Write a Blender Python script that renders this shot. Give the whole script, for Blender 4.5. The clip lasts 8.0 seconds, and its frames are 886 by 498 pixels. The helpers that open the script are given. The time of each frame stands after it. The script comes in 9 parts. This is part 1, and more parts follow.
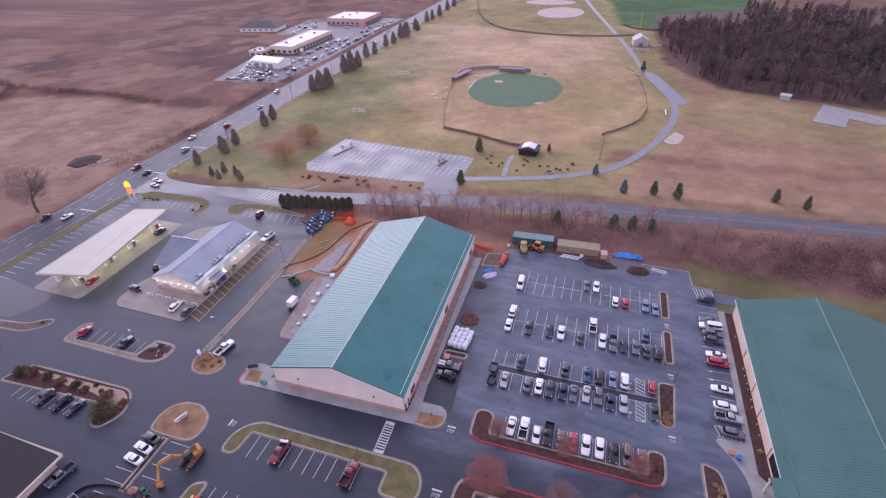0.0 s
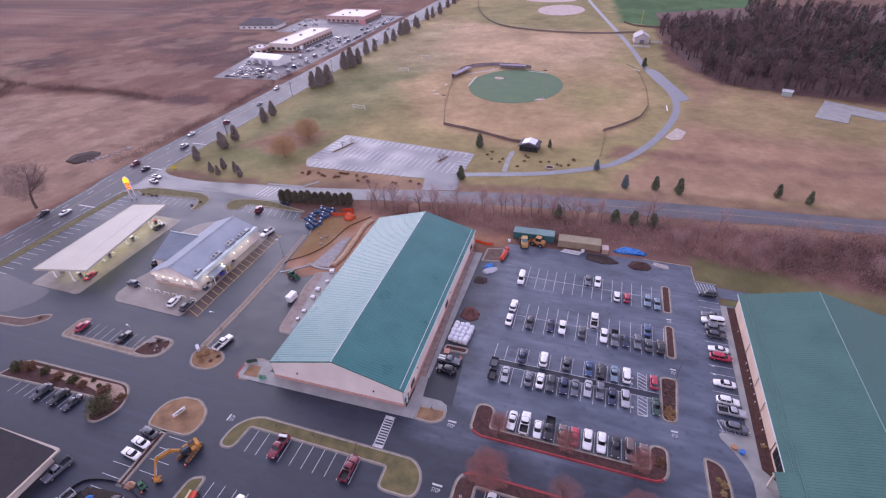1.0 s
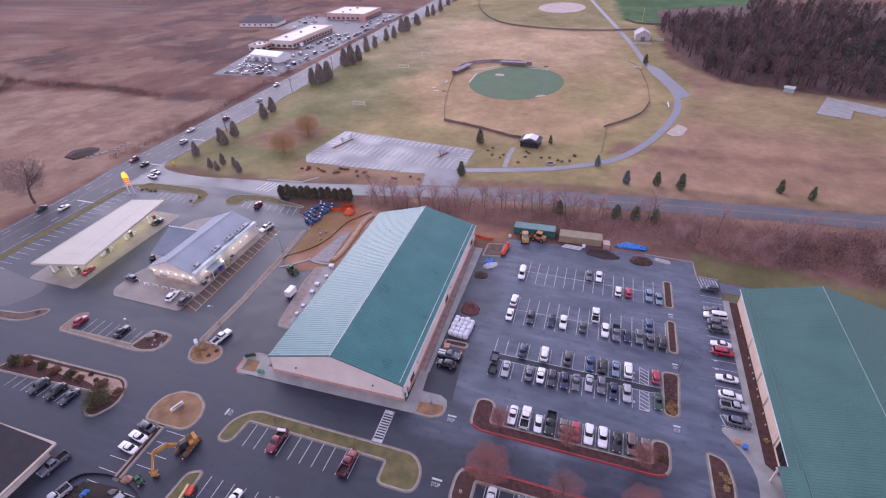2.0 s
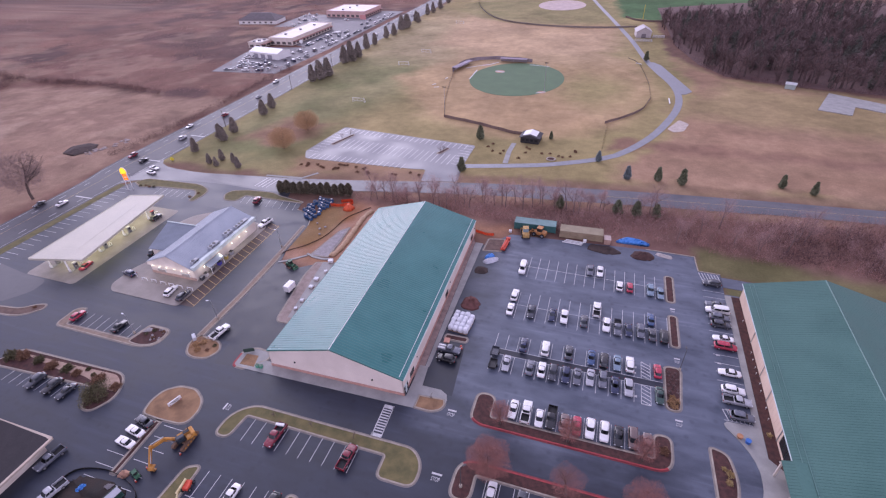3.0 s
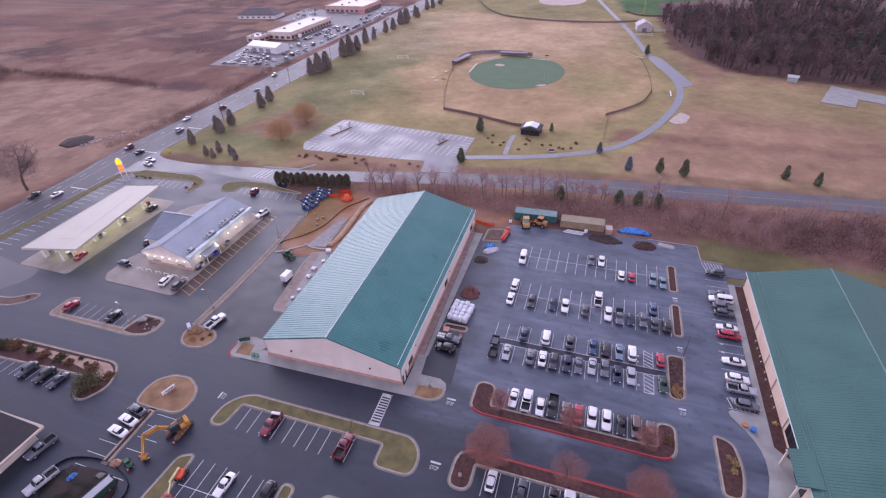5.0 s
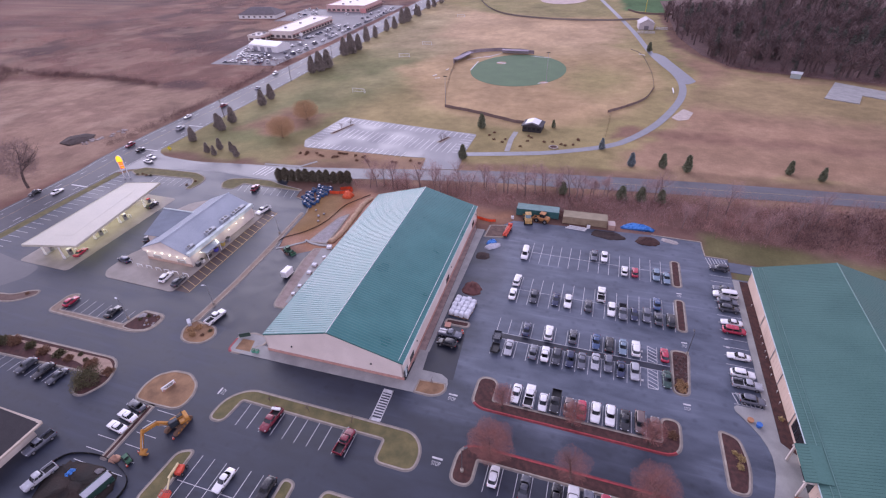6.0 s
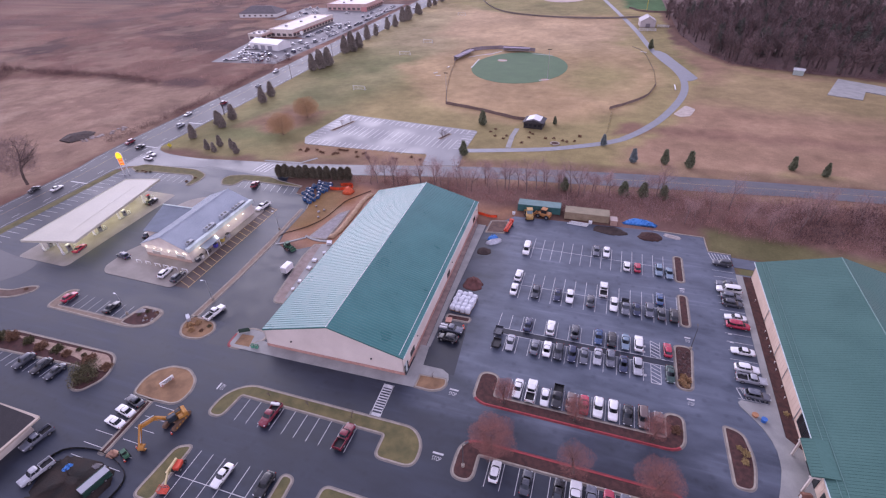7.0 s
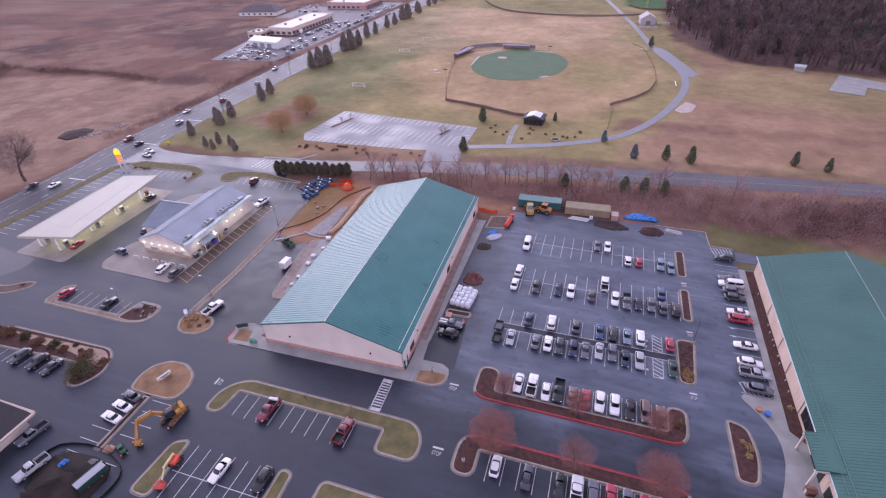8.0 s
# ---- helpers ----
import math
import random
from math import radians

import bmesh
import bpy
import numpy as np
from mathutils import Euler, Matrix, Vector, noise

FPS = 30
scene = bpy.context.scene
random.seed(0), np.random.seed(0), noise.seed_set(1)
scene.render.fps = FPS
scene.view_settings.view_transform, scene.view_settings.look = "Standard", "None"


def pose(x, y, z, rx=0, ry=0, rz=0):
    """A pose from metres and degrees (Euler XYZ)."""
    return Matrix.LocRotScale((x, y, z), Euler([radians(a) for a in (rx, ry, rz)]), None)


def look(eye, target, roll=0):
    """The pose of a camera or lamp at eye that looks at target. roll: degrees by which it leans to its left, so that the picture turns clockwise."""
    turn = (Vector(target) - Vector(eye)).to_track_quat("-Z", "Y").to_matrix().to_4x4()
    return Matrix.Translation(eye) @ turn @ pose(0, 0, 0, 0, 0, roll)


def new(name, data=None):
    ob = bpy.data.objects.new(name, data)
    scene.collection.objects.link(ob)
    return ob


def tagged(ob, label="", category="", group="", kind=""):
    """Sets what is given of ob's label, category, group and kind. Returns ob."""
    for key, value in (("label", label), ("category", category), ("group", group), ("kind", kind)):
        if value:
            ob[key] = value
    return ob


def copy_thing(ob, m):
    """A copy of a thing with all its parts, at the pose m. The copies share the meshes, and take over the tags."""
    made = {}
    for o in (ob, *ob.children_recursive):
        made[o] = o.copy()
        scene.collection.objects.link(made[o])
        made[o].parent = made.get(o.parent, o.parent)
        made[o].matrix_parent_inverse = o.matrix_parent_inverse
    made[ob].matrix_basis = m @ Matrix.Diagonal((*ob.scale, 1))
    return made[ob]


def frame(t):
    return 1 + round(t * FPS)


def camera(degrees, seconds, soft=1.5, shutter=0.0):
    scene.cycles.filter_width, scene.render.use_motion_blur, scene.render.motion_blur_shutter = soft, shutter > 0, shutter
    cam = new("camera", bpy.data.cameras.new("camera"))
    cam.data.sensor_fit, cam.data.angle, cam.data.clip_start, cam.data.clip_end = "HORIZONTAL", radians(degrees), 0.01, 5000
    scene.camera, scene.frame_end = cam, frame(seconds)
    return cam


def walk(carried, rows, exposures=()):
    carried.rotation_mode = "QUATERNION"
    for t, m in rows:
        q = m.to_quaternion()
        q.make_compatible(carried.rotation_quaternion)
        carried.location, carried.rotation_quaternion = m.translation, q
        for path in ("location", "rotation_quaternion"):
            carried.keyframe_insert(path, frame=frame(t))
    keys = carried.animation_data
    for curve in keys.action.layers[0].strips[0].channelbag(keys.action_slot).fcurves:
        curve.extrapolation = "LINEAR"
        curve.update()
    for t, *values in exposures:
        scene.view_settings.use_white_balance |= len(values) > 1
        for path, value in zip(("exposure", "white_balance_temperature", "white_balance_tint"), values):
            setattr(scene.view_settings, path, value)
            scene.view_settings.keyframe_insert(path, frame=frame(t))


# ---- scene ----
# The camera sinks straight down over the south end of the car park.
EXPOSURE, KELVIN, TINT = 0.50, 6500, 14
cam = camera(85.0, 8.0, 1.2)
EYE_X, EYE_Y = 32.23, -63.05
# seconds, height, yaw, pitch, roll
PATH = [
    (0, 94.82, 19.052, -34.964, -2.127),
    (0.5, 93.94, 19.059, -35.019, -2.136),
    (1, 93.07, 19.116, -35.026, -2.182),
    (1.5, 92.20, 19.143, -35.060, -2.154),
    (3, 89.59, 19.193, -35.149, -2.182),
    (3.5, 88.72, 19.115, -35.179, -2.142),
    (4, 87.85, 19.083, -35.223, -2.107),
    (4.5, 86.98, 19.090, -35.287, -2.082),
    (6, 84.37, 19.387, -35.183, -2.367),
    (6.5, 83.50, 19.486, -35.150, -2.446),
    (7, 82.64, 19.536, -35.143, -2.489),
    (7.5, 81.77, 19.512, -35.153, -2.468),
    (8, 80.90, 19.549, -35.131, -2.579),
]


def aim(x, y, z, yaw, pitch, roll):
    """A camera pose from its turn to the left of north, its tilt and its roll."""
    a, p = radians(yaw), radians(pitch)
    ahead = Vector((-math.sin(a) * math.cos(p), math.cos(a) * math.cos(p), math.sin(p)))
    eye = Vector((x, y, z))
    return look(eye, eye + ahead, roll)


walk(cam, [(t, aim(EYE_X, EYE_Y, z, yaw, pitch, roll)) for t, z, yaw, pitch, roll in PATH],
     [(0.0, EXPOSURE, KELVIN, TINT), (8.0, EXPOSURE, KELVIN, TINT)])

# ---- sky and sun: a hazy, overcast winter day, the sun dull behind cloud in the north-north-west ----
CLOUD, GLOW, GLOW_POWER = 0.975, 2.8, 8.0
SUN_ELEVATION, SUN_AZIMUTH = 16.0, 38.0  # degrees up, and degrees west of north
world = bpy.data.worlds.new("sky")
scene.world = world
world.use_nodes = True
wn = world.node_tree
sky = wn.nodes.new("ShaderNodeTexSky")
sky.sky_type, sky.sun_disc = "NISHITA", False
sky.sun_elevation, sky.sun_rotation = radians(SUN_ELEVATION), radians(-SUN_AZIMUTH)
sky.air_density, sky.dust_density, sky.ozone_density = 1.0, 5.0, 1.0
# a closed cloud deck, brighter towards the horizon, with a share of the clear sky's glow behind it
cloud, split, up = wn.nodes.new("ShaderNodeValToRGB"), wn.nodes.new("ShaderNodeSeparateXYZ"), wn.nodes.new("ShaderNodeTexCoord")
wn.links.new(up.outputs["Generated"], split.inputs[0])
wn.links.new(split.outputs["Z"], cloud.inputs["Fac"])
for el, at, c in zip(cloud.color_ramp.elements, (0.0, 0.62), ((1.08, 0.92, 1.15), (0.53, 0.50, 0.77))):
    el.position, el.color = at, (*c, 1)
mixed = wn.nodes.new("ShaderNodeMix")
mixed.data_type = "RGBA"
mixed.inputs["Factor"].default_value = CLOUD
wn.links.new(sky.outputs[0], mixed.inputs["A"])
veil = wn.nodes.new("ShaderNodeVectorMath")
veil.operation = "SCALE"
veil.inputs["Scale"].default_value = 9.0
wn.links.new(cloud.outputs["Color"], veil.inputs[0])
# the cloud glows round the hidden sun
toward, power, gain, glow, total = (wn.nodes.new("ShaderNode" + k) for k in ("VectorMath", "Math", "Math", "VectorMath", "VectorMath"))
toward.operation, power.operation, gain.operation, glow.operation = "DOT_PRODUCT", "POWER", "MULTIPLY", "SCALE"
e, a = radians(SUN_ELEVATION), radians(SUN_AZIMUTH)
toward.inputs[1].default_value = (-math.sin(a) * math.cos(e), math.cos(a) * math.cos(e), math.sin(e))
power.inputs[1].default_value, gain.inputs[1].default_value, power.use_clamp = GLOW_POWER, GLOW, True
wn.links.new(up.outputs["Generated"], toward.inputs[0])
wn.links.new(toward.outputs["Value"], power.inputs[0])
wn.links.new(power.outputs[0], gain.inputs[0])
glow.inputs[0].default_value = (8.4, 8.1, 11.2)
wn.links.new(gain.outputs[0], glow.inputs["Scale"])
wn.links.new(veil.outputs["Vector"], total.inputs[0])
wn.links.new(glow.outputs["Vector"], total.inputs[1])
wn.links.new(total.outputs["Vector"], mixed.inputs["B"])
wn.links.new(mixed.outputs["Result"], wn.nodes["Background"].inputs[0])
wn.nodes["Background"].inputs[1].default_value = 0.1
sun = new("sun", bpy.data.lights.new("sun", "SUN"))
sun.data.energy, sun.data.angle, sun.data.color = 0.35, radians(40), (1.0, 0.96, 0.95)
e, a = radians(SUN_ELEVATION + 16), radians(SUN_AZIMUTH)
sun.matrix_world = look((-math.sin(a) * math.cos(e) * 300, math.cos(a) * math.cos(e) * 300, math.sin(e) * 300), (0, 0, 0))

# ---- helpers of this scene ----
def tidy(bm, smooth=False):
    bmesh.ops.recalc_face_normals(bm, faces=bm.faces)
    for f in bm.faces:
        f.smooth = smooth


def link(name, bm, mats, parent=None, label="", smooth=False, fix=True):
    if fix:
        tidy(bm, smooth)
    me = bpy.data.meshes.new(name)
    bm.to_mesh(me)
    bm.free()
    for m in mats if isinstance(mats, (list, tuple)) else [mats]:
        me.materials.append(m)
    ob = new(name, me)
    ob.parent = parent
    if label:
        ob["label"] = label
    return ob


def part(name, bm, material, parent, label="", smooth=False):
    """One mesh under a thing or under a part."""
    return link(name, bm, material, parent, label, smooth)


def thing(name, label, category, at=(0, 0, 0), rz=0.0, group="", kind=""):
    """An Empty at the base of a thing, which parents its parts."""
    ob = new(name)
    ob.matrix_basis = pose(*at, 0, 0, rz)
    return tagged(ob, label, category, group, kind)


def raw(name, verts, faces, mats, parent=None, label="", smooth=False):
    """A mesh made in one go, for large crowds of small faces."""
    me = bpy.data.meshes.new(name)
    me.from_pydata(verts, [], faces)
    for m in mats if isinstance(mats, (list, tuple)) else [mats]:
        me.materials.append(m)
    if smooth:
        me.polygons.foreach_set("use_smooth", [True] * len(me.polygons))
    ob = new(name, me)
    ob.parent = parent
    if label:
        ob["label"] = label
    return ob


def box(bm, c, s, rz=0.0, bevel=0.0, mi=0, rx=0.0, ry=0.0):
    """A box round the middle c with the sizes s."""
    m = pose(*c, rx, ry, rz) @ Matrix.Diagonal((*s, 1))
    got = bmesh.ops.create_cube(bm, size=1, matrix=m)["verts"]
    if bevel:
        edges = {e for v in got for e in v.link_edges}
        got = bmesh.ops.bevel(bm, geom=list(edges), offset=bevel, segments=1, affect="EDGES")["verts"]
    if mi:
        for f in {f for v in got for f in v.link_faces}:
            f.material_index = mi
    return got


def prism(bm, pts, z0, z1, mi=0):
    """A flat outline raised from z0 to z1."""
    low = [bm.verts.new((x, y, z0)) for x, y in pts]
    top = [bm.verts.new((x, y, z1)) for x, y in pts]
    fs = [bm.faces.new(top), bm.faces.new(low[::-1])]
    n = len(pts)
    fs += [bm.faces.new((low[i], low[(i + 1) % n], top[(i + 1) % n], top[i])) for i in range(n)]
    for f in fs:
        f.material_index = mi


def skin(bm, rings, caps=True, mi=0):
    """Rings of points, joined one to the next."""
    vs = [[bm.verts.new(p) for p in r] for r in rings]
    n = len(vs[0])
    fs = []
    for a, b in zip(vs, vs[1:]):
        fs += [bm.faces.new((a[i], a[(i + 1) % n], b[(i + 1) % n], b[i])) for i in range(n)]
    if caps:
        fs += [bm.faces.new(vs[0][::-1]), bm.faces.new(vs[-1])]
    for f in fs:
        f.material_index = mi
    return fs


def tube(bm, p, q, r0, r1, n=8, mi=0):
    """A tapered round bar from p to q."""
    p, q = Vector(p), Vector(q)
    d = (q - p).normalized()
    u = d.orthogonal().normalized()
    w = d.cross(u)
    ring = lambda c, r: [c + (u * math.cos(2 * math.pi * k / n) + w * math.sin(2 * math.pi * k / n)) * r for k in range(n)]
    skin(bm, [ring(p, r0), ring(q, r1)], True, mi)


def rounded(pts, r, n=6):
    """An outline with its corners rounded; r is one radius, or one for each corner."""
    out, k = [], len(pts)
    for i in range(k):
        a, b, c = (Vector(pts[j % k]) for j in (i - 1, i, i + 1))
        rad = r[i] if isinstance(r, (list, tuple)) else r
        rad = min(rad, 0.48 * (a - b).length, 0.48 * (c - b).length)
        if rad < 0.01:
            out.append((b.x, b.y))
            continue
        p, q = b + (a - b).normalized() * rad, b + (c - b).normalized() * rad
        for s in range(n + 1):
            t = s / n
            v = p * (1 - t) ** 2 + b * 2 * t * (1 - t) + q * t * t
            out.append((v.x, v.y))
    return out


def area2(pts):
    return sum(a[0] * b[1] - b[0] * a[1] for a, b in zip(pts, pts[1:] + pts[:1]))


def inset(pts, d):
    """The outline moved inwards by d."""
    if area2(pts) < 0:
        pts = pts[::-1]
    out, k = [], len(pts)
    for i in range(k):
        a, b, c = (Vector(pts[j % k]) for j in (i - 1, i, i + 1))
        u, v = (b - a).normalized(), (c - b).normalized()
        nu, nv = Vector((-u.y, u.x)), Vector((-v.y, v.x))
        m = nu + nv
        m = m / max(m.dot(nu), 0.35) if m.length > 1e-4 else nu
        out.append((b.x + m.x * d, b.y + m.y * d))
    return out


def smooth_line(pts, step=4.0):
    """A smooth line through the points (Catmull-Rom), about step metres from point to point."""
    P = [Vector(p) for p in pts]
    P = [2 * P[0] - P[1]] + P + [2 * P[-1] - P[-2]]
    out = []
    for i in range(1, len(P) - 2):
        a, b, c, d = P[i - 1 : i + 3]
        n = max(1, int((c - b).length / step))
        for k in range(n):
            t = k / n
            v = 0.5 * (2 * b + (c - a) * t + (2 * a - 5 * b + 4 * c - d) * t * t + (3 * b - a - 3 * c + d) * t**3)
            out.append((v.x, v.y))
    return out + [(P[-2].x, P[-2].y)]


def between(bm, left, right, z, mi=0):
    """A sheet between two lines of equal length."""
    a = [bm.verts.new((x, y, z)) for x, y in left]
    b = [bm.verts.new((x, y, z)) for x, y in right]
    for i in range(len(a) - 1):
        bm.faces.new((a[i], a[i + 1], b[i + 1], b[i])).material_index = mi


def resampled(pts, n):
    P = np.array(pts, float)
    s = np.r_[0, np.cumsum(np.hypot(*np.diff(P, axis=0).T))]
    t = np.linspace(0, s[-1], n)
    return list(zip(np.interp(t, s, P[:, 0]), np.interp(t, s, P[:, 1])))


def ribbon(bm, pts, width, z, mi=0, closed=False, step=None):
    """A flat strip of that width along a line."""
    P = [Vector(p) for p in pts]
    k = len(P)
    left, right = [], []
    for i in range(k):
        a = P[i - 1] if i or closed else P[i]
        c = P[(i + 1) % k] if i < k - 1 or closed else P[i]
        d = (c - a).normalized()
        nrm = Vector((-d.y, d.x)) * width / 2
        left.append(tuple(P[i] + nrm)), right.append(tuple(P[i] - nrm))
    if closed:
        left.append(left[0]), right.append(right[0])
    between(bm, left, right, z, mi)


def value_noise(x, y, size, seed):
    """Smooth noise from 0 to 1 over arrays of places, with lumps of that size."""
    tab = np.random.RandomState(seed).rand(256, 256)
    u, v = np.asarray(x) / size + 1000, np.asarray(y) / size + 1000
    i, j = np.floor(u).astype(int), np.floor(v).astype(int)
    a, b = u - i, v - j
    a, b = a * a * (3 - 2 * a), b * b * (3 - 2 * b)
    g = lambda p, q: tab[p % 256, q % 256]
    return g(i, j) * (1 - a) * (1 - b) + g(i + 1, j) * a * (1 - b) + g(i, j + 1) * (1 - a) * b + g(i + 1, j + 1) * a * b


# ---- materials ----
def nodes_of(name):
    m = bpy.data.materials.new(name)
    m.use_nodes = True
    nt = m.node_tree
    return m, nt, nt.nodes["Principled BSDF"]


def surface(name, dark, light, size=2.0, rough=0.8, metal=0.0, bump=0.15, grain=0.12, spec=0.4, rough_var=0.1, low=0.35, high=0.65, per_object=0.0, coat=0.0, per_island=0.0, coat_rough=0.22):
    """A material that wanders between two colours at two scales (size and grain, in metres), with a fine relief."""
    m, nt, b = nodes_of(name)
    add, wire = nt.nodes.new, nt.links.new
    geo = add("ShaderNodeNewGeometry")
    big, fine, mix, ramp = add("ShaderNodeTexNoise"), add("ShaderNodeTexNoise"), add("ShaderNodeMath"), add("ShaderNodeValToRGB")
    big.inputs["Scale"].default_value, fine.inputs["Scale"].default_value = 1 / size, 1 / grain
    big.inputs["Detail"].default_value, fine.inputs["Detail"].default_value = 6, 3
    wire(geo.outputs["Position"], big.inputs["Vector"])
    wire(geo.outputs["Position"], fine.inputs["Vector"])
    mix.operation = "MULTIPLY_ADD"
    mix.inputs[1].default_value = 0.35
    half = add("ShaderNodeMath")
    half.operation = "MULTIPLY"
    half.inputs[1].default_value = 0.65
    wire(big.outputs["Fac"], half.inputs[0])
    wire(fine.outputs["Fac"], mix.inputs[0])
    wire(half.outputs[0], mix.inputs[2])
    last = mix
    for amount, source in ((per_object, "object"), (per_island, "island")):
        if amount:
            info = add("ShaderNodeObjectInfo") if source == "object" else geo
            sway = add("ShaderNodeMath")
            sway.operation = "MULTIPLY_ADD"
            sway.inputs[1].default_value, sway.inputs[2].default_value = amount, -amount / 2
            wire(info.outputs["Random" if source == "object" else "Random Per Island"], sway.inputs[0])
            total = add("ShaderNodeMath")
            wire(last.outputs[0], total.inputs[0])
            wire(sway.outputs[0], total.inputs[1])
            last = total
    wire(last.outputs[0], ramp.inputs["Fac"])
    for e, at, c in zip(ramp.color_ramp.elements, (low, high), (dark, light)):
        e.position, e.color = at, (*c, 1)
    wire(ramp.outputs["Color"], b.inputs["Base Color"])
    b.inputs["Metallic"].default_value, b.inputs["Specular IOR Level"].default_value = metal, spec
    b.inputs["Coat Weight"].default_value = coat
    b.inputs["Coat Roughness"].default_value = coat_rough
    if rough_var:
        rr = add("ShaderNodeMapRange")
        rr.inputs["From Min"].default_value, rr.inputs["From Max"].default_value = 0.3, 0.7
        rr.inputs["To Min"].default_value, rr.inputs["To Max"].default_value = max(0.02, rough - rough_var), min(1, rough + rough_var)
        wire(big.outputs["Fac"], rr.inputs["Value"])
        wire(rr.outputs["Result"], b.inputs["Roughness"])
    else:
        b.inputs["Roughness"].default_value = rough
    if bump:
        bp = add("ShaderNodeBump")
        bp.inputs["Strength"].default_value, bp.inputs["Distance"].default_value = bump, grain * 0.5
        wire(fine.outputs["Fac"], bp.inputs["Height"])
        wire(bp.outputs["Normal"], b.inputs["Normal"])
    return m


def plain(name, c, rough=0.5, metal=0.0, spec=0.5, coat=0.0):
    """Paint, plastic or metal of one colour, with faint dirt."""
    d = tuple(v * 0.82 for v in c)
    return surface(name, d, c, size=0.9, rough=rough, metal=metal, bump=0.0, grain=0.08, spec=spec, rough_var=0.06, low=0.3, high=0.55, coat=coat)


def glowing(name, c, power, base=(0.8, 0.8, 0.8)):
    m, nt, b = nodes_of(name)
    b.inputs["Base Color"].default_value = (*base, 1)
    b.inputs["Emission Color"].default_value, b.inputs["Emission Strength"].default_value = (*c, 1), power
    return m




def wet_asphalt(name, dark, light, rough, swing, size=14.0, stretch=1.0, bleach_and_sheen=None):
    """Damp tarmac: broad dry and wet patches that differ in tone and gloss, fine stones, oil spots and sealed seams."""
    m, nt, b = nodes_of(name)
    add, wire = nt.nodes.new, nt.links.new
    geo = add("ShaderNodeNewGeometry")
    squash = add("ShaderNodeVectorMath")
    squash.operation = "MULTIPLY"
    squash.inputs[1].default_value = (1 / stretch, 1, 1)
    wire(geo.outputs["Position"], squash.inputs[0])

    def noise_of(scale, detail, source, warp=0.0):
        n = add("ShaderNodeTexNoise")
        n.inputs["Scale"].default_value, n.inputs["Detail"].default_value, n.inputs["Distortion"].default_value = scale, detail, warp
        wire(source, n.inputs["Vector"])
        return n.outputs["Fac"]

    def ranged(v, a, b_, c, d):
        r = add("ShaderNodeMapRange")
        r.inputs["From Min"].default_value, r.inputs["From Max"].default_value, r.inputs["To Min"].default_value, r.inputs["To Max"].default_value = a, b_, c, d
        wire(v, r.inputs["Value"])
        return r.outputs["Result"]

    def joined(op, p, q):
        n = add("ShaderNodeMath")
        n.operation = op
        wire(p, n.inputs[0])
        wire(q, n.inputs[1])
        return n.outputs[0]

    broad = noise_of(1 / size, 5, squash.outputs["Vector"], 0.25)
    mid = noise_of(1 / 2.6, 6, squash.outputs["Vector"], 0.3)
    stones = noise_of(9.0, 4, geo.outputs["Position"])
    spots = add("ShaderNodeTexVoronoi")
    spots.inputs["Scale"].default_value = 0.42
    wire(geo.outputs["Position"], spots.inputs["Vector"])
    oil = ranged(spots.outputs["Distance"], 0.10, 0.30, 0.72, 1.0)
    drawn = add("ShaderNodeVectorMath")  # pale streaks drawn out along the lanes: wet glare put into the colour
    drawn.operation = "MULTIPLY"
    drawn.inputs[1].default_value = (0.06, 1.0, 1.0)
    wire(geo.outputs["Position"], drawn.inputs[0])
    glare_streaks = joined("MULTIPLY", ranged(noise_of(0.75, 3, drawn.outputs["Vector"]), 0.52, 0.72, 0.0, 0.34 if stretch > 2 else 0.2), ranged(broad, 0.42, 0.6, 0.0, 1.0))
    tone = joined("MULTIPLY", joined("ADD", glare_streaks, joined("ADD", ranged(broad, 0.3, 0.7, 0.1, 0.45), joined("ADD", ranged(mid, 0.32, 0.68, 0.0, 0.32), ranged(stones, 0.3, 0.7, 0.0, 0.2)))), oil)
    ramp = add("ShaderNodeValToRGB")
    for e, at, c in zip(ramp.color_ramp.elements, (0.1, 0.9), (dark, light)):
        e.position, e.color = at, (*c, 1)
    wire(tone, ramp.inputs["Fac"])
    if bleach_and_sheen:  # an older, greyer surface inside x from, x to, y from, y to, with wandering soft borders; gain also paints in sky sheen
        x0, x1, y0, y1, gain = bleach_and_sheen
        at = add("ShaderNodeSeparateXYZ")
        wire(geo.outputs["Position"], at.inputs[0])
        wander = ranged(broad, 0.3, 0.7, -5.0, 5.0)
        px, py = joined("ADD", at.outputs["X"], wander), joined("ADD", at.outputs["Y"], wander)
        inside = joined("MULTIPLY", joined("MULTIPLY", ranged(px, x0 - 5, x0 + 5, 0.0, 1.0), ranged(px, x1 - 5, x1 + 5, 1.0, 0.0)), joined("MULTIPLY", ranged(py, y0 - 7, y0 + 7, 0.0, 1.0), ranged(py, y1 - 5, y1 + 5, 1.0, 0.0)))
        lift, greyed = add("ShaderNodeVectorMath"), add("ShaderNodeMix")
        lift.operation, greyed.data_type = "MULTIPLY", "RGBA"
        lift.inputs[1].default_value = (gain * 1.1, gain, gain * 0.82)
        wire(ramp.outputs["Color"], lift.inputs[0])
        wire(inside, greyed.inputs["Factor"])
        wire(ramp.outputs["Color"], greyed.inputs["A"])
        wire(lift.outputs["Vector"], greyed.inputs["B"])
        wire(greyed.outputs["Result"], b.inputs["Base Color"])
    else:
        wire(ramp.outputs["Color"], b.inputs["Base Color"])
